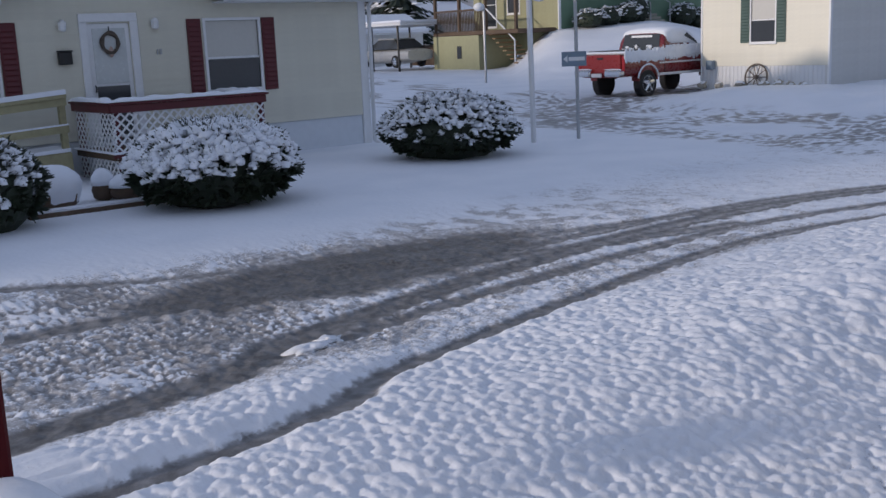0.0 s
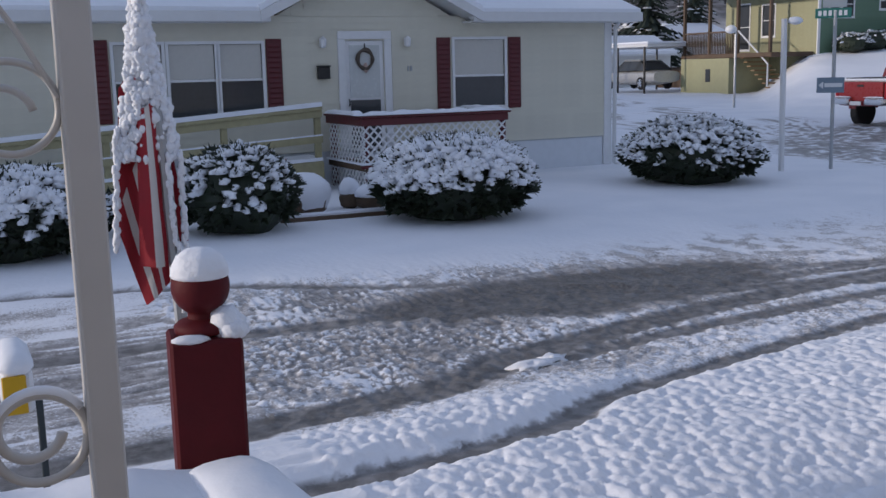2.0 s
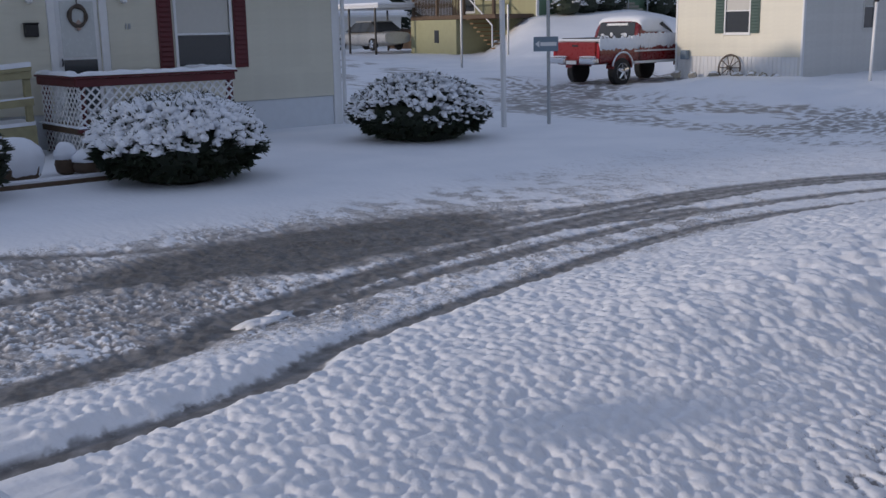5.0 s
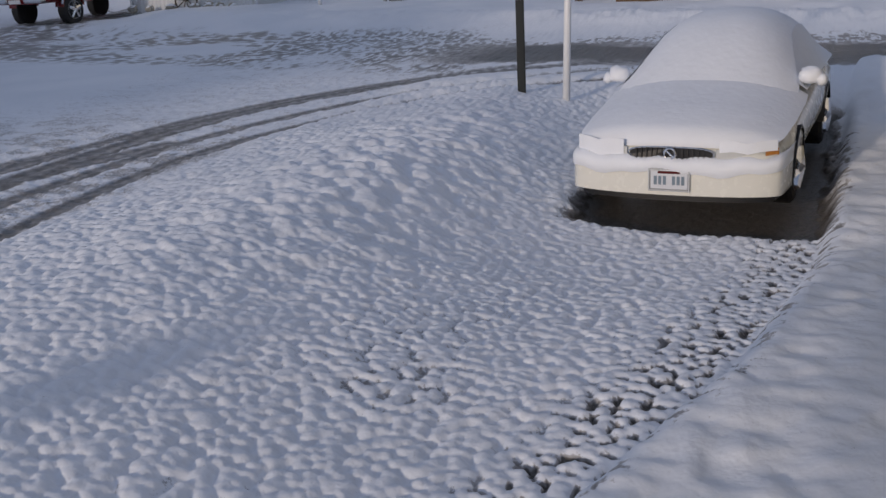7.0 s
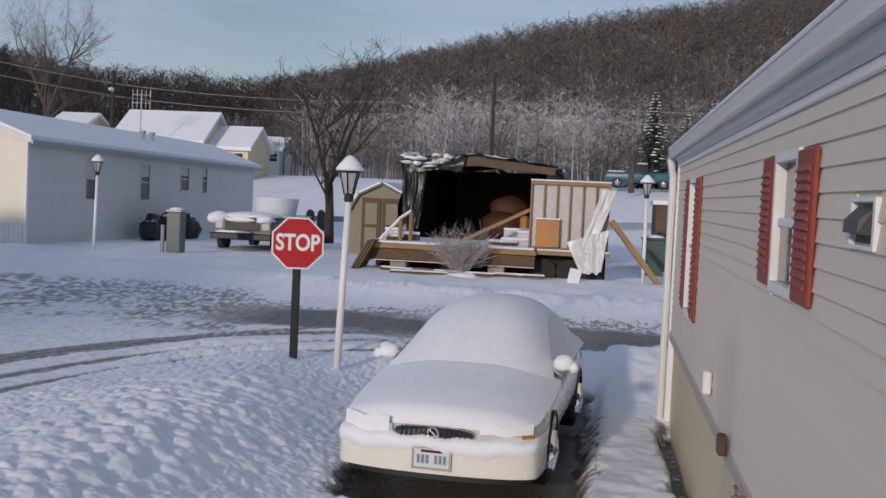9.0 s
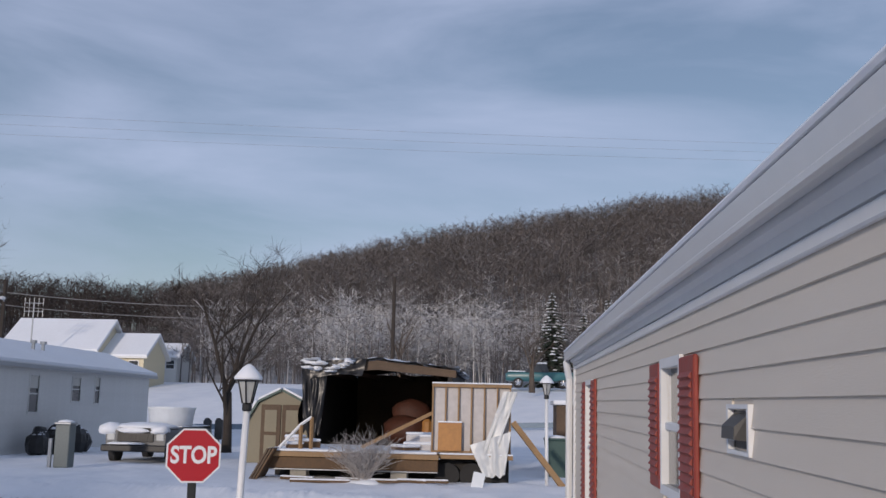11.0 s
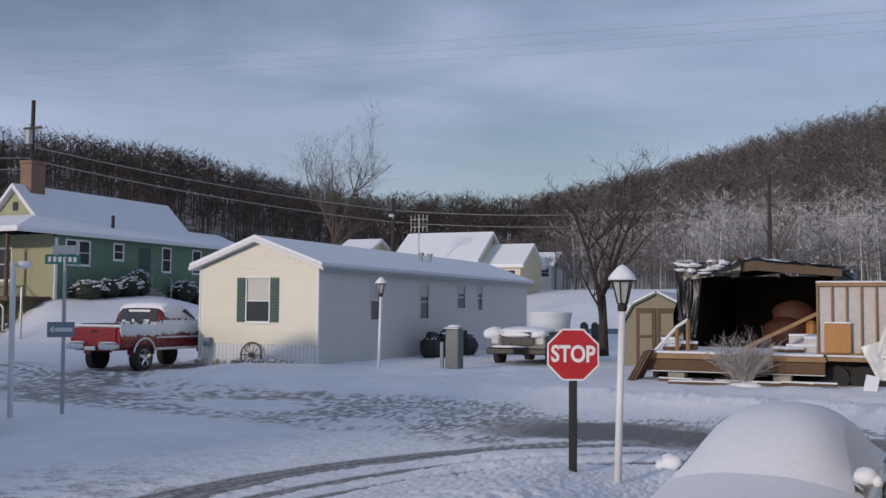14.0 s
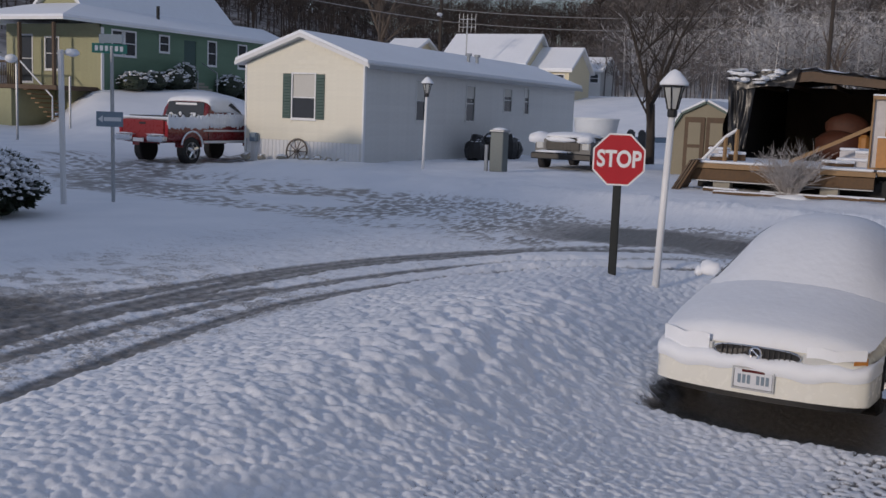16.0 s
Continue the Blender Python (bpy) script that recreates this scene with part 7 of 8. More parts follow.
# dark sheet in place of the shade behind the wheels
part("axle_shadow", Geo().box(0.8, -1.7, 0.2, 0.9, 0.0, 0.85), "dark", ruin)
for k in range(3):
    part("axle_wheel", Geo().tube([(0.55, -1.4 + k * 0.6, 0.45), (0.72, -1.4 + k * 0.6, 0.45)], 0.3, 14), "tyre", ruin)
for k, (x, y, z, a, b, h) in enumerate(((1.4, 0.6, 1.0, 0.5, 0.7, 0.14), (1.1, 0.9, 1.0, 0.6, 0.5, 0.08), (1.8, 0.3, 1.02, 0.5, 0.5, 0.3), (1.2, 3.4, 1.0, 0.5, 0.6, 0.16), (1.6, 3.8, 1.0, 0.4, 0.4, 0.24), (0.6, 3.6, 1.0, 0.3, 0.4, 0.1), (2.4, 0.6, 1.0, 0.6, 0.6, 0.36))):
    db = tagged(part("debris", Geo().cbox(-a / 2, -b / 2, 0, a / 2, b / 2, h, 0.02), "old_lumber" if k % 2 else "insul", None, m=Matrix.Translation((25.4 + x, 1.7 + y, z)) @ Matrix.Rotation(k * 0.7, 4, "Z")), "snow-topped piece of demolition debris on the deck", "debris", "debris pieces")
    part("snow_cap", Geo().cbox(-a / 2 - 0.01, -b / 2 - 0.01, h + 0.003, a / 2 + 0.01, b / 2 + 0.01, h + 0.07, 0.025), "snow", db)
sofa = thing("old_armchair", "brown and orange old armchair inside the wreck", "armchair", Matrix.Translation((31.8, 3.1, 0.94)))
M["sofa"] = material("brown_upholstery", (0.07, 0.022, 0.012), 0.7, vary=0.35)
part("seat", Geo().lump(0, 0, 0.45, 0.55, 0.7, 0.45, 12, 8, 0.2), "sofa", sofa, smooth=True)
part("backrest", Geo().lump(0.3, -0.1, 0.95, 0.3, 0.62, 0.42, 12, 8, 0.15), "sofa", sofa, smooth=True)
part("arm", Geo().cbox(-0.4, -0.78, 0, 0.4, -0.5, 0.8, 0.08), "ply", sofa)
hp = thing("handrail", "short white wooden stair handrail", "handrail", Matrix.Translation((25.6, 5.2, 0.98)))
part("rail", Geo().tube([(0, 0.4, 0.05), (0.1, -0.1, 0.62), (0.15, -0.35, 0.80)], 0.04, 5), "white", hp)
part("post", Geo().tube([(0.1, -0.1, -0.1), (0.1, -0.1, 0.6)], 0.05, 5).tube([(0.15, -0.35, -0.05), (0.15, -0.35, 0.8)], 0.05, 5), "lumber", hp)
sk = thing("panel_stack", "dark wall panels leaning against the torn floor", "panel", Matrix.Translation((25.3, 5.9, 0)))
for k in range(3):
    part("panel", Geo().add([(x, y + k * 0.07, z) for x, y, z in ((-0.4, 0.25, 0.05), (0.5, 0.25, 0.05), (0.5, -0.25, 1.02), (-0.2, -0.25, 1.02), (-0.4, 0.20, 0.05), (0.5, 0.20, 0.05), (0.5, -0.30, 1.02), (-0.2, -0.30, 1.02))], [(0, 1, 2, 3), (7, 6, 5, 4), (0, 4, 5, 1), (1, 5, 6, 2), (2, 6, 7, 3), (3, 7, 4, 0)]), "dark_wood" if k else "old_lumber", sk)
for k, (x, y, l_, a) in enumerate(((24.9, 3.0, 2.2, 84), (24.7, 4.4, 1.4, 96), (25.0, 5.0, 0.9, 70), (24.8, 2.0, 1.2, 92))):
    pk = tagged(part("scrap_plank", Geo().cbox(-l_ / 2, -0.06, 0, l_ / 2, 0.06, 0.05, 0.006), "old_lumber", None, m=Matrix.Translation((x, y, height(x, y) + 0.01)) @ Matrix.Rotation(radians(a), 4, "Z")), "snow-topped scrap plank on the ground", "plank", "scrap planks")
    part("snow_cap", Geo().cbox(-l_ / 2, -0.05, 0.053, l_ / 2, 0.05, 0.09, 0.015), "snow_smooth", pk)
sb = thing("bare_shrub", "bare grey twiggy shrub before the wreck", "shrub", Matrix.Translation((25.0, 3.45, 0.25)))
g, rnd = Geo(), random.Random(8)
for k in range(70):
    a = rnd.uniform(0, 6.28)
    branch(g, rnd, (rnd.uniform(-0.1, 0.1), rnd.uniform(-0.12, 0.12), 0), (math.cos(a) * 0.7, math.sin(a) * 0.8, 1), rnd.uniform(0.5, 0.82), 0.009, 2, 4, 0, (3, 5), 0.5)
M["shrub"] = material("grey_twig", (0.42, 0.39, 0.37), 0.9, vary=0.25)
part("twig_crown", g, "shrub", sb)
part("snow_foot", Geo().lump(0, 0, 0.02, 0.4, 0.5, 0.12, 14, 6, 0.6), "snow", sb, smooth=True)
yb = thing("yard_board", "small white board standing in the snow", "board", Matrix.Translation((24.6, 0.75, 0.2)) @ Matrix.Rotation(radians(12), 4, "X"))
part("board", Geo().cbox(-0.02, -0.14, 0, 0.02, 0.14, 0.42, 0.005), "skirt_white", yb)
lpk = thing("leaning_plank", "long pale plank leaning on the stud wall", "plank", Matrix.Translation((25.3, 0, 0)))
part("plank", Geo().tube([(-0.3, -1.35, 0.2), (0.4, -0.1, 1.75)], 0.09, 4), "lumber", lpk)
gb = thing("wheelie_bin", "dark green plastic rubbish bin beside the lamp post", "bin", Matrix.Translation((29.4, -1.3, 0.25)))
part("body", Geo().loft([[(-0.25, -0.25, 0), (0.25, -0.25, 0), (0.25, 0.25, 0), (-0.25, 0.25, 0)], [(-0.32, -0.32, 1.0), (0.32, -0.32, 1.0), (0.32, 0.32, 1.0), (-0.32, 0.32, 1.0)]]), "green_shutter", gb)
part("lid", Geo().cbox(-0.35, -0.35, 1.004, 0.35, 0.35, 1.08, 0.03), "green_shutter", gb)
part("snow_cap", Geo().lump(0, 0, 1.08, 0.32, 0.32, 0.08, 10, 4, 0.1, low=0), "snow_smooth", gb, smooth=True)
dk = thing("open_shed", "dark shed end with pale boards leaning on it", "shed", Matrix.Translation((31.5, -3.6, 0.25)))
part("wall", Geo().box(0, 0, 0, 2.5, 2.2, 2.0), "dark_wood", dk)
part("roof_edge", Geo().cbox(-0.15, -0.15, 2.004, 2.6, 2.3, 2.14, 0.02), "snow_smooth", dk)
for k in range(4):
    part("board", Geo().cbox(-0.2 - 0.03 * k, 0.1 + k * 0.28, 0, -0.15 - 0.03 * k, 0.28 + k * 0.28, 1.85 - (0.9 if k == 3 else 0), 0.006), "skirt_white" if k % 2 else "concrete", dk)


# ---- poles, wires and far vehicles ----
def pole(x, y, z0, z1, label, arms=True):
    p_ = thing("utility_pole", label, "utility pole", Matrix.Translation((x, y, z0)), group="utility poles")
    part("pole", Geo().tube([(0, 0, -1), (0, 0, z1 - z0)], [0.14, 0.10], 8), "bark_dark", p_)
    if arms:
        part("crossarm", Geo().cbox(-0.06, -0.6, z1 - z0 - 1.5, 0.06, 0.6, z1 - z0 - 1.38, 0.01), "bark", p_)
        part("transformer", Geo().tube([(-0.25, 0, z1 - z0 - 2.3), (-0.25, 0, z1 - z0 - 1.6)], 0.2, 10), "grey_metal", p_)
    return p_


pole(55.5, 27.95, 2.0, 8.6, "dark wooden utility pole behind the trailer", False)
pole(61.8, 7.0, 3.0, 9.9, "dark wooden utility pole before the woods", False)
pole(40.0, 41.0, 2.0, 12.6, "tall wooden utility pole with transformer")
pole(61.0, -22.0, 3.0, 10.5, "wooden utility pole at the end of the line", False)
sl = thing("street_lamp_arm", "short street lamp arm on the pole", "street lamp", Matrix.Translation((55.5, 27.9, 7.4)))
part("arm", Geo().tube([(-0.1, 0, 0), (-0.9, -0.3, 0.1)], 0.04, 6), "grey_metal", sl)
part("head", Geo().lump(-1.0, -0.35, 0.08, 0.25, 0.15, 0.1, 10, 6, 0.0), "white", sl)


M["cable"] = material("grey_cable", (0.22, 0.22, 0.23), 0.6, vary=0.1)


def wire(a, b, sag, label="grey overhead cable between the poles", r=0.024):
    w = tagged(part("overhead_wire", Geo().tube([Vector(a).lerp(Vector(b), k / 16) + Vector((0, 0, -4 * sag * (k / 16) * (1 - k / 16))) for k in range(17)], r, 4), "cable", None), label, "cable", "overhead wires")
    return w


for dz in (0.0, -0.7):
    wire((40, 41, 10.2 + dz), (55.5, 27.95, 7.9 + dz), 0.3)
    wire((55.5, 27.95, 7.9 + dz), (61.8, 7.0, 8.3 + dz), 0.5)
    wire((61.8, 7.0, 8.3 + dz), (61, -22, 8.6 + dz), 0.6)
wire((40, 41, 9.6), (10, 75, 10), 0.8)
wire((40, 41, 9.0), (5, 75, 9), 0.8)
for dz in (0, 0.45, 0.9):
    wire((30, 80, 13.5 + dz), (56, -30, 15.6 + dz), 0.9, "thin overhead cable across the sky", 0.005)


def simple_truck(x, y, z, mat, label, turn_):
    t = thing("parked_truck", label, "truck", Matrix.Translation((x, y, z)) @ Matrix.Rotation(radians(turn_), 4, "Z"))
    part("body", smooth_by(Geo().loft([ring(0, 0.85, 0.5, 1.0, e=6), ring(0.2, 0.92, 0.45, 1.1, e=6), ring(2.6, 0.95, 0.45, 1.15, e=6), ring(4.9, 0.95, 0.45, 1.15, e=6), ring(5.1, 0.9, 0.5, 1.1, e=6)]).mesh("body", M[mat]), 40), mat, t)
    part("cab", Geo().loft([[(1.4, -0.88, 1.1), (3.1, -0.88, 1.1), (3.1, 0.88, 1.1), (1.4, 0.88, 1.1)], [(1.9, -0.75, 1.7), (2.9, -0.75, 1.7), (2.9, 0.75, 1.7), (1.9, 0.75, 1.7)]]), "glass_dark", t)
    part("snow_cap", Geo().cbox(1.85, -0.78, 1.704, 2.95, 0.78, 1.82, 0.05).cbox(0.15, -0.85, 1.12, 1.4, 0.85, 1.2, 0.04), "snow_smooth", t)
    for xx in (0.9, 4.1):
        for s in (-1, 1):
            wheel(t, xx, s * 0.83, 0.36, 0.36, 0.22, s)
    return t


M["teal"] = material("teal_truck_paint", (0.03, 0.13, 0.15), 0.35, vary=0.1)
simple_truck(75.5, 0.3, float(land(np.array([75.5]), np.array([-2.0]))[0]) + 0.15, "teal", "teal pickup truck with snow on its roof", -90)
# carport with silver car
cp = thing("carport", "flat snow-topped carport roof on thin posts", "carport", Matrix.Translation((31.3, 41.5, 0.7)))
part("roof", Geo().cbox(-0.2, -0.3, 2.12, 5.4, 6.4, 2.26, 0.02), "white_metal", cp)
part("snow_layer", Geo().cbox(-0.2, -0.3, 2.264, 5.4, 6.4, 2.38, 0.04), "snow_smooth", cp)
for x, y in ((0, 0.2), (0, 2.4), (0, 4.0), (0, 6.0), (5.2, 0), (5.2, 6.0)):
    part("post", Geo().tube([(x, y, -0.5), (x, y, 2.12)], 0.06, 6), "black", cp)
part("back_panel", Geo().box(5.25, 0, 0, 5.3, 6.0, 1.1), "dark_wood", cp)
M["silver"] = material("silver_car_paint", (0.50, 0.50, 0.49), 0.3, metal=0.3, vary=0.05)
sc = thing("parked_car", "silver sedan parked under the carport", "car", Matrix.Translation((32.6, 46.2, 0.75)) @ Matrix.Rotation(radians(-90), 4, "Z"))
part("body", smooth_by(Geo().loft([ring(0, 0.7, 0.35, 0.7), ring(0.3, 0.85, 0.25, 0.82), ring(1.4, 0.88, 0.22, 0.95), ring(3.6, 0.88, 0.22, 0.98), ring(4.6, 0.8, 0.35, 0.9)]).mesh("body", M["silver"]), 50), "silver", sc)
part("cabin", Geo().loft([[(1.2, -0.82, 0.92), (4.0, -0.82, 0.94), (4.0, 0.82, 0.94), (1.2, 0.82, 0.92)], [(1.95, -0.65, 1.4), (3.3, -0.65, 1.42), (3.3, 0.65, 1.42), (1.95, 0.65, 1.4)]]), "glass_dark", sc)
part("roof", Geo().cbox(1.93, -0.68, 1.40, 3.35, 0.68, 1.47, 0.03), "silver", sc)
for xx in (0.85, 3.6):
    for s in (-1, 1):
        wheel(sc, xx, s * 0.8, 0.32, 0.32, 0.2, s)
for x, y, w, d, h, lb in ((36, 52, 5, 4, 2.0, "low snow-roofed outbuilding behind the carport"), (44, 58, 7, 5, 2.6, "snow-roofed house far behind the carport")):
    hb = thing("far_outbuilding", lb, "building", Matrix.Translation((x, y, height(x, y))), group="far outbuildings")
    part("wall", Geo().box(0, 0, -1, w, d, h), "siding_grey", hb)
    gable_roof(hb, 0, w, 0, d, h + 0.03, 0.9, 0.3, 0.1, 0.15)
po = thing("neighbour_porch", "small porch roof with orange wood beside the trailer", "porch", Matrix.Translation((34.5, 21.4, 0.3)))
part("roof", Geo().add([(-1.2, -0.9, 2.55), (-1.2, 1.0, 2.1), (2.5, 1.0, 2.1), (2.5, -0.9, 2.55), (-1.2, -0.9, 2.65), (-1.2, 1.0, 2.2), (2.5, 1.0, 2.2), (2.5, -0.9, 2.65)], [(0, 1, 2, 3), (7, 6, 5, 4), (0, 4, 5, 1), (1, 5, 6, 2), (2, 6, 7, 3), (3, 7, 4, 0)]), "snow_smooth", po)
part("gable_board", Geo().cbox(-1.1, -0.8, 1.85, -1.05, 0.9, 2.1, 0.005), "ply", po)
for y in (-0.7, 0.85):
    part("post", Geo().cbox(-1.05, y, -0.1, -0.95, y + 0.1, 2.1, 0.01), "lumber", po)
fn = thing("field_guard_rail", "long low dark guard rail across the snowy field", "rail", Matrix.Translation((0, 0, 0)))
for k in range(12):
    y0, y1 = 26 - k * 4.2, 26 - (k + 1) * 4.2
    za, zb = float(land(np.array([57.0]), np.array([y0]))[0]), float(land(np.array([57.0]), np.array([y1]))[0])
    part("rail", Geo().add([(57, y0, za + 0.15), (57, y1, zb + 0.15), (57, y1, zb + 0.45), (57, y0, za + 0.45), (57.08, y0, za + 0.15), (57.08, y1, zb + 0.15), (57.08, y1, zb + 0.45), (57.08, y0, za + 0.45)], [(0, 1, 2, 3), (7, 6, 5, 4), (3, 2, 6, 7), (0, 4, 5, 1)]), "sign_grey", fn)
    part("post", Geo().box(57.09, y0, za - 0.3, 57.2, y0 + 0.12, za + 0.45), "dark_wood", fn)


for x, y, a, b, h in ((3.5, 5.9, 0.19, 0.11, 0.05), (3.72, 6.0, 0.10, 0.08, 0.035)):
    tagged(part("snow_clump", Geo().lump(x, y, height(x, y) - 0.008, a, b, h, 18, 7, 1.1, low=-0.3, seed=x), "snow", None, smooth=True), "loose clump of ploughed snow on the street", "snow clump", "snow clumps")

# ---- own porch ----
DECK = 0.45
po2 = thing("own_porch", "small snow-covered porch with maroon rail", "porch", Matrix.Translation((0, 0, 0)))
part("porch_floor", Geo().cbox(-3.0, -0.70, DECK - 0.1, 0.55, 1.9, DECK, 0.01), "dark_wood", po2)
# top rail from the house side to the red post, and on along the front
part("top_rail", Geo().cbox(-3.0, 1.70, 1.235, 0.34, 1.86, 1.275, 0.01), "red_post", po2, "maroon porch rail")

part("rail_snow", snow_strip([(-1.3, 1.78, 1.277), (0.40, 1.78, 1.277)], 0.085, 0.055, 1), "snow_smooth", po2, "rounded snow on the porch rail", smooth=True)
part("end_rail", Geo().cbox(0.36, -0.68, 1.205, 0.50, 1.74, 1.245, 0.01), "red_post", po2)
part("rail_snow", snow_strip([(0.415, 1.88, 1.262), (0.43, 1.72, 1.255), (0.47, 1.45, 1.247), (0.44, 1.0, 1.247)], 0.085, 0.055, 2), "snow_smooth", po2, smooth=True)
post = thing("newel_post", "maroon painted wooden newel post with a ball finial", "post", Matrix.Translation((0.425, 1.945, 0)) @ Matrix.Rotation(radians(-8), 4, "Z"))
part("shaft", Geo().cbox(-0.065, -0.065, DECK - 0.2, 0.065, 0.065, 1.505, 0.006), "red_post", post)
fin = part("finial", smooth_by(Geo().lathe([(0.044, 1.507), (0.052, 1.511), (0.053, 1.522), (0.044, 1.530), (0.027, 1.536), (0.026, 1.543)] + [(0.0535 * math.cos(a), 1.594 + 0.0535 * math.sin(a)) for a in [radians(-60 + 10 * k) for k in range(15)]], 24).mesh("finial", M["red_post"]), 60), "red_post", post, "turned maroon ball finial")
part("snow_cap", Geo().lathe([(0.0500, 1.611), (0.0535, 1.616), (0.0515, 1.632), (0.042, 1.650), (0.025, 1.663), (0.004, 1.667)], 20), "snow", post, "cap of snow on the ball", smooth=True)
part("base_snow", Geo().lump(0.04, -0.005, 1.522, 0.038, 0.055, 0.036, 10, 7, 0.3).lump(-0.03, -0.055, 1.508, 0.035, 0.015, 0.009, 8, 5, 0.3).lump(0.05, -0.03, 1.515, 0.03, 0.04, 0.022, 8, 5, 0.3), "snow", post, smooth=True)

iron = thing("porch_column", "white wrought-iron porch column with scrollwork", "column", Matrix.Translation((0, 0, 0)))
M["iron"] = material("white_iron_paint", (0.50, 0.48, 0.45), 0.4, vary=0.06)
cxr, cyr = 0.159, 1.283
cxl, cyl_ = 0.019, 1.292
part("bar", Geo().cbox(cxr - 0.019, cyr - 0.019, 1.30, cxr + 0.019, cyr + 0.019, 2.75, 0.003), M["iron"], iron, m=None)
part("bar", Geo().cbox(cxl - 0.019, cyl_ - 0.019, 1.30, cxl + 0.019, cyl_ + 0.019, 2.75, 0.003), M["iron"], iron)


def scroll(zc, r, flip, thick, seed):
    """A ring between the two bars that ends in an inner curl."""
    cx_, cy_ = (cxr + cxl) / 2, (cyr + cyl_) / 2
    pts = [(cx_ + r * math.cos(a), cy_, zc + r * math.sin(a) * flip) for a in [radians(205 - 9.5 * k) for k in range(37)]]
    for k in range(1, 15):
        t = k / 14
        a = radians(-137 - 190 * t)
        q = r * (1 - 0.58 * t)
        pts.append((cx_ + q * math.cos(a) + r * 0.12 * t, cy_, zc + flip * (q * math.sin(a) - r * 0.30 * t)))
    return Geo().tube(pts, thick, 6)


sc1 = part("scroll", scroll(1.572, 0.052, -1, 0.0062, 1), M["iron"], iron, smooth=True)
part("scroll", scroll(1.945, 0.050, 1, 0.0045, 2), M["iron"], iron, smooth=True)
part("diagonal_bar", Geo().tube([(cxr - 0.020, cyr, 1.955), (0.10, 1.287, 2.03), (0.03, 1.291, 2.14)], 0.0036, 6), M["iron"], iron)
part("scroll", scroll(2.16, 0.045, -1, 0.0045, 2), M["iron"], iron, smooth=True)
part("base_plate", Geo().cbox(cxl - 0.05, cyr - 0.05, 1.275, cxr + 0.05, cyr + 0.05, 1.30, 0.004), M["iron"], iron)
part("snow_line", Geo().tube([tuple(Vector(v) + Vector((0, 0, 0.004))) for v in [((cxr + cxl) / 2 + 0.052 * math.cos(a), (cyr + cyl_) / 2, 1.572 + 0.052 * math.sin(a)) for a in [radians(150 - 12 * k) for k in range(11)]]], 0.0065, 6), "snow_smooth", sc1, smooth=True)
shelf = thing("porch_ledge", "snow-covered ledge under the iron column", "ledge", Matrix.Translation((0, 0, 0)))
part("board", Geo().cbox(-0.9, 1.20, 1.225, 0.30, 1.69, 1.262, 0.006), "red_post", shelf)
part("snow", snow_strip([(-0.9, 1.46, 1.264), (0.30, 1.46, 1.264)], 0.225, 0.045, 3), "snow_smooth", shelf, smooth=True)

# flag hanging beside the rail
M["flag_red"] = material("flag_red_cloth", (0.30, 0.012, 0.022), 0.75, vary=0.15, scale=9, bump=0.1)
M["flag_white"] = material("flag_white_cloth", (0.60, 0.58, 0.56), 0.75, vary=0.08, scale=9, bump=0.1)
flag = thing("flag", "furled red and white striped flag crusted with snow", "flag", Matrix.Translation((0, 0, 0)))
fp = [(0.425, 2.455, 2.42), (0.436, 2.452, 2.13), (0.470, 2.445, 1.81), (0.486, 2.443, 1.40), (0.488, 2.442, 0.2)]
part("pole", Geo().tube(fp, 0.0145, 8), M["grey_metal"], flag, "grey metal flagpole")
# hanging folds: bands of cloth that run down and outwards
def band(tl, tr_, bl, br, y, mat, seed):
    """A strip of cloth between four corners (x, z)."""
    nv, nu = 14, 5
    P_ = []
    for j in range(nv + 1):
        for i in range(nu + 1):
            u, v = i / nu, j / nv
            x = (tl[0] * (1 - u) + tr_[0] * u) * (1 - v) + (bl[0] * (1 - u) + br[0] * u) * v
            z = (tl[1] * (1 - u) + tr_[1] * u) * (1 - v) + (bl[1] * (1 - u) + br[1] * u) * v
            P_.append((x, y + 0.010 * math.sin(x * 95 + 1) + 0.008 * noise.noise((x * 30, z * 9, 2)), z))
    k, m_ = nu + 1, (nu + 1) * (nv + 1)
    g = Geo().add([*P_, *[(q[0], q[1] + 0.003, q[2]) for q in P_]], [(j * k + i, (j + 1) * k + i, (j + 1) * k + i + 1, j * k + i + 1) for j in range(nv) for i in range(nu)] + [(m_ + j * k + i, m_ + j * k + i + 1, m_ + (j + 1) * k + i + 1, m_ + (j + 1) * k + i) for j in range(nv) for i in range(nu)])
    return part("stripe", g, mat, flag, "", smooth=True)


mixed = lambda p, q, t: (p[0] + (q[0] - p[0]) * t, p[1] + (q[1] - p[1]) * t)
for k, (t0, t1, mt) in enumerate(((0, 0.26, "flag_red"), (0.26, 0.42, "flag_white"), (0.42, 0.62, "flag_red"), (0.62, 0.74, "flag_white"), (0.74, 1.0, "flag_red"))):
    tl, tr_, bl, br = (0.357, 1.655), (0.437, 1.835), (0.415, 1.455), (0.478, 1.505)
    band(mixed(tl, tr_, t0), mixed(tl, tr_, t1), mixed(bl, br, t0), mixed(bl, br, t1), 2.470, mt, k)
for k, (t0, t1, mt) in enumerate(((0, 0.42, "flag_red"), (0.42, 0.72, "flag_white"), (0.72, 1.0, "flag_red"))):
    tl, tr_, bl, br = (0.418, 1.90), (0.452, 1.92), (0.402, 1.552), (0.478, 1.545)
    band(mixed(tl, tr_, t0), mixed(tl, tr_, t1), mixed(bl, br, t0), mixed(bl, br, t1), 2.435, mt, 10 + k)
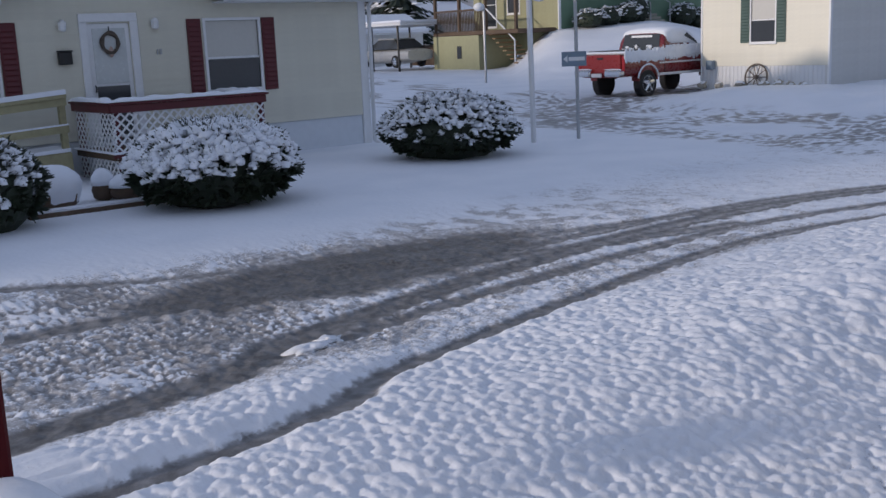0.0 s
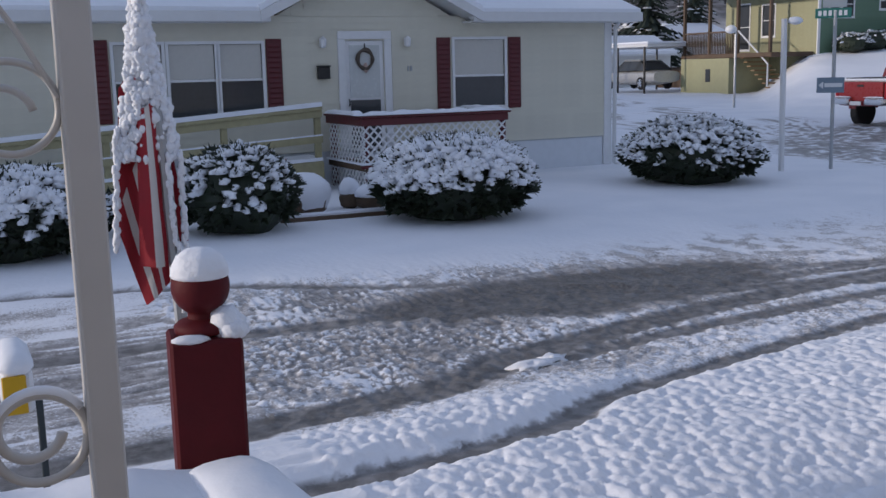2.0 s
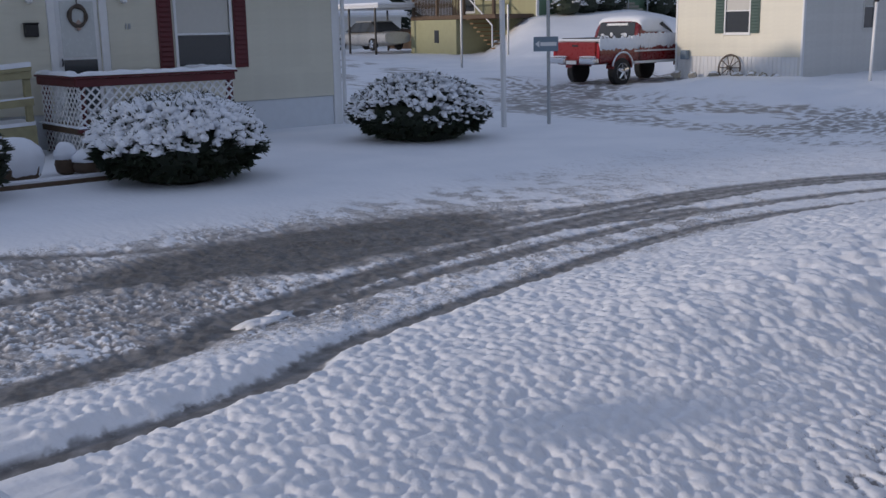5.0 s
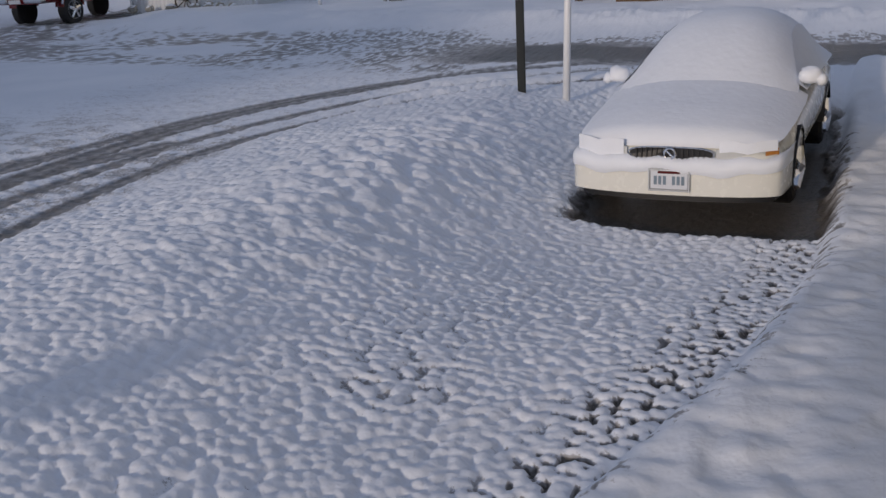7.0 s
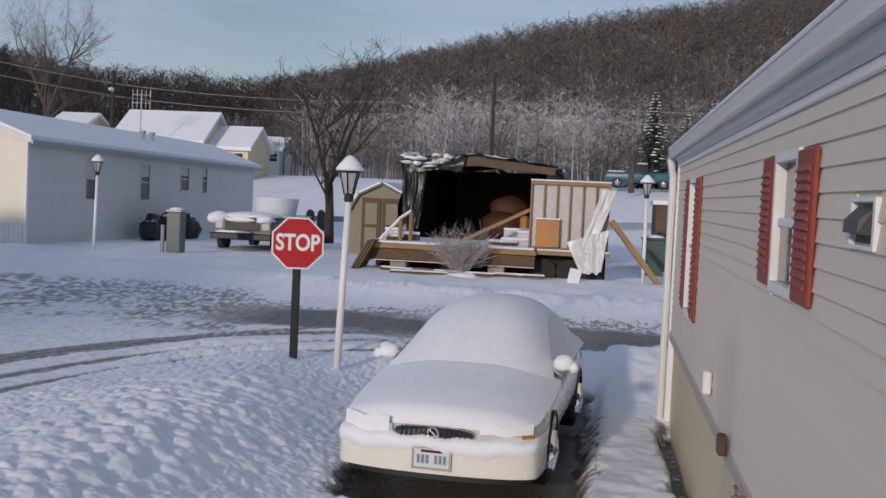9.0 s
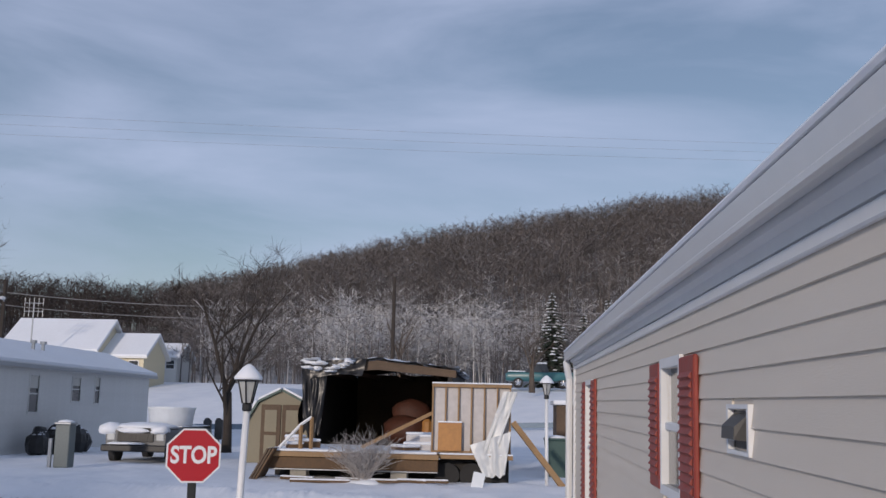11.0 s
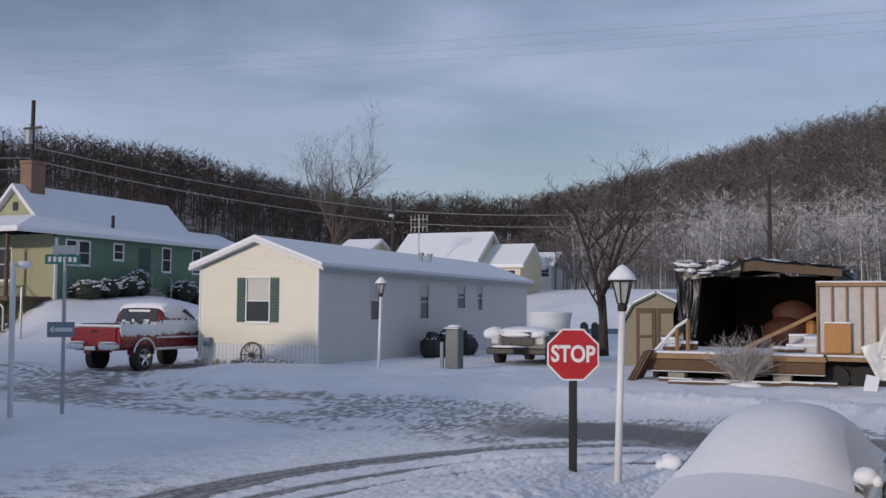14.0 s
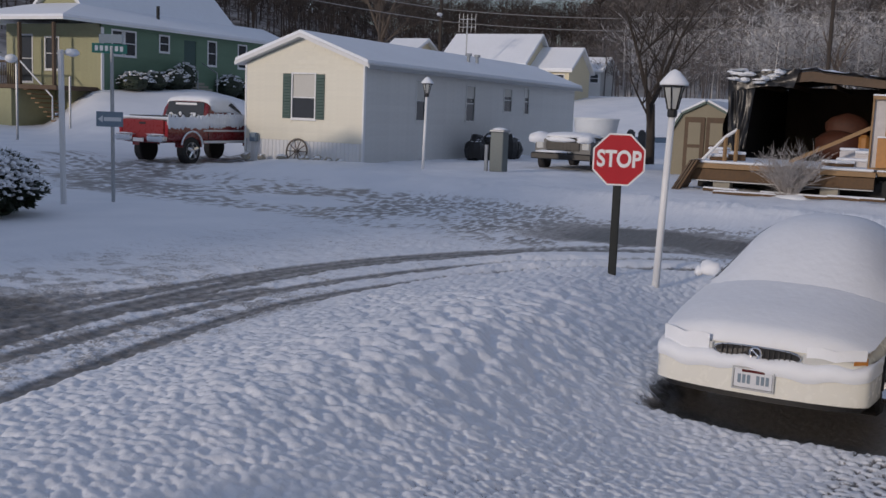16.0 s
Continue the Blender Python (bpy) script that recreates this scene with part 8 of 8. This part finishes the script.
band((0.39, 1.95), (0.425, 2.0), (0.357, 1.655), (0.44, 1.80), 2.480, "flag_red", 20)
band((0.462, 1.95), (0.475, 1.95), (0.495, 1.60), (0.515, 1.60), 2.455, "flag_red", 21)
g, rnd = Geo(), random.Random(3)
for k in range(850):
    v = rnd.random() ** 0.85
    z = 2.15 - v * 0.36
    w = 0.012 + 0.060 * v
    c = 0.438 + 0.004 * v
    u = rnd.uniform(-1, 1)
    if v > 0.75 and abs(u) < 0.55 and rnd.random() < 0.8:
        continue
    s = rnd.uniform(0.0045, 0.0105)
    g.lump(c + u * w, 2.437 + 0.022 * u * u + rnd.uniform(-0.008, 0.006), z, s, s * 0.9, s * 1.2, 7, 5, 0.5, seed=k)
for k in range(70):
    z = 2.42 - k * 0.0042
    g.lump(0.428 + 0.0009 * k * 0.2 + rnd.uniform(-0.006, 0.006), 2.45, z, 0.0135, 0.014, 0.016, 7, 5, 0.5, seed=k)
for k in range(60):                    # crust along the outer edge and along the pole
    z = 1.86 - k * 0.0045
    g.lump(0.372 - 0.0003 * k + rnd.uniform(-0.004, 0.006), 2.45, z, 0.006, 0.008, 0.010, 6, 4, 0.5, seed=k)
    g.lump(0.472 + 0.0003 * k + rnd.uniform(-0.003, 0.006), 2.425, 1.80 - k * 0.0060, 0.0055, 0.007, 0.010, 6, 4, 0.5, seed=k + 99)
    if k < 45:
        g.lump(0.505 + rnd.uniform(-0.004, 0.006), 2.44, 1.80 - k * 0.0060, 0.006, 0.008, 0.012, 6, 4, 0.5, seed=k + 199)
g.lump(0.430, 2.45, 2.25, 0.075, 0.05, 0.035, 12, 7, 0.3)
part("snow_crust", g, "snow", flag, "wet snow frozen onto the cloth", smooth=True)

nb = thing("newspaper_box", "white and yellow newspaper box with snow cap on post", "mailbox", Matrix.Translation((0.205, 4.19, 0)))
M["yellow"] = material("yellow_plastic", (0.62, 0.36, 0.01), 0.4, vary=0.08)
M["steel_dark"] = material("dark_steel_post", (0.03, 0.04, 0.045), 0.5, vary=0.2)
part("box", Geo().cbox(-0.06, -0.02, 0.72, 0.055, 0.30, 0.88, 0.015), "white", nb)
part("front", Geo().cbox(-0.058, -0.034, 0.725, 0.028, -0.022, 0.875, 0.004), "yellow", nb, "yellow front panel")
part("snow_cap", Geo().cbox(-0.066, -0.05, 0.865, 0.06, 0.31, 0.955, 0.035), "snow_smooth", nb, smooth=True)
part("post", Geo().cbox(0.057, 0.0, -0.1, 0.083, 0.03, 0.81, 0.003), "steel_dark", nb)
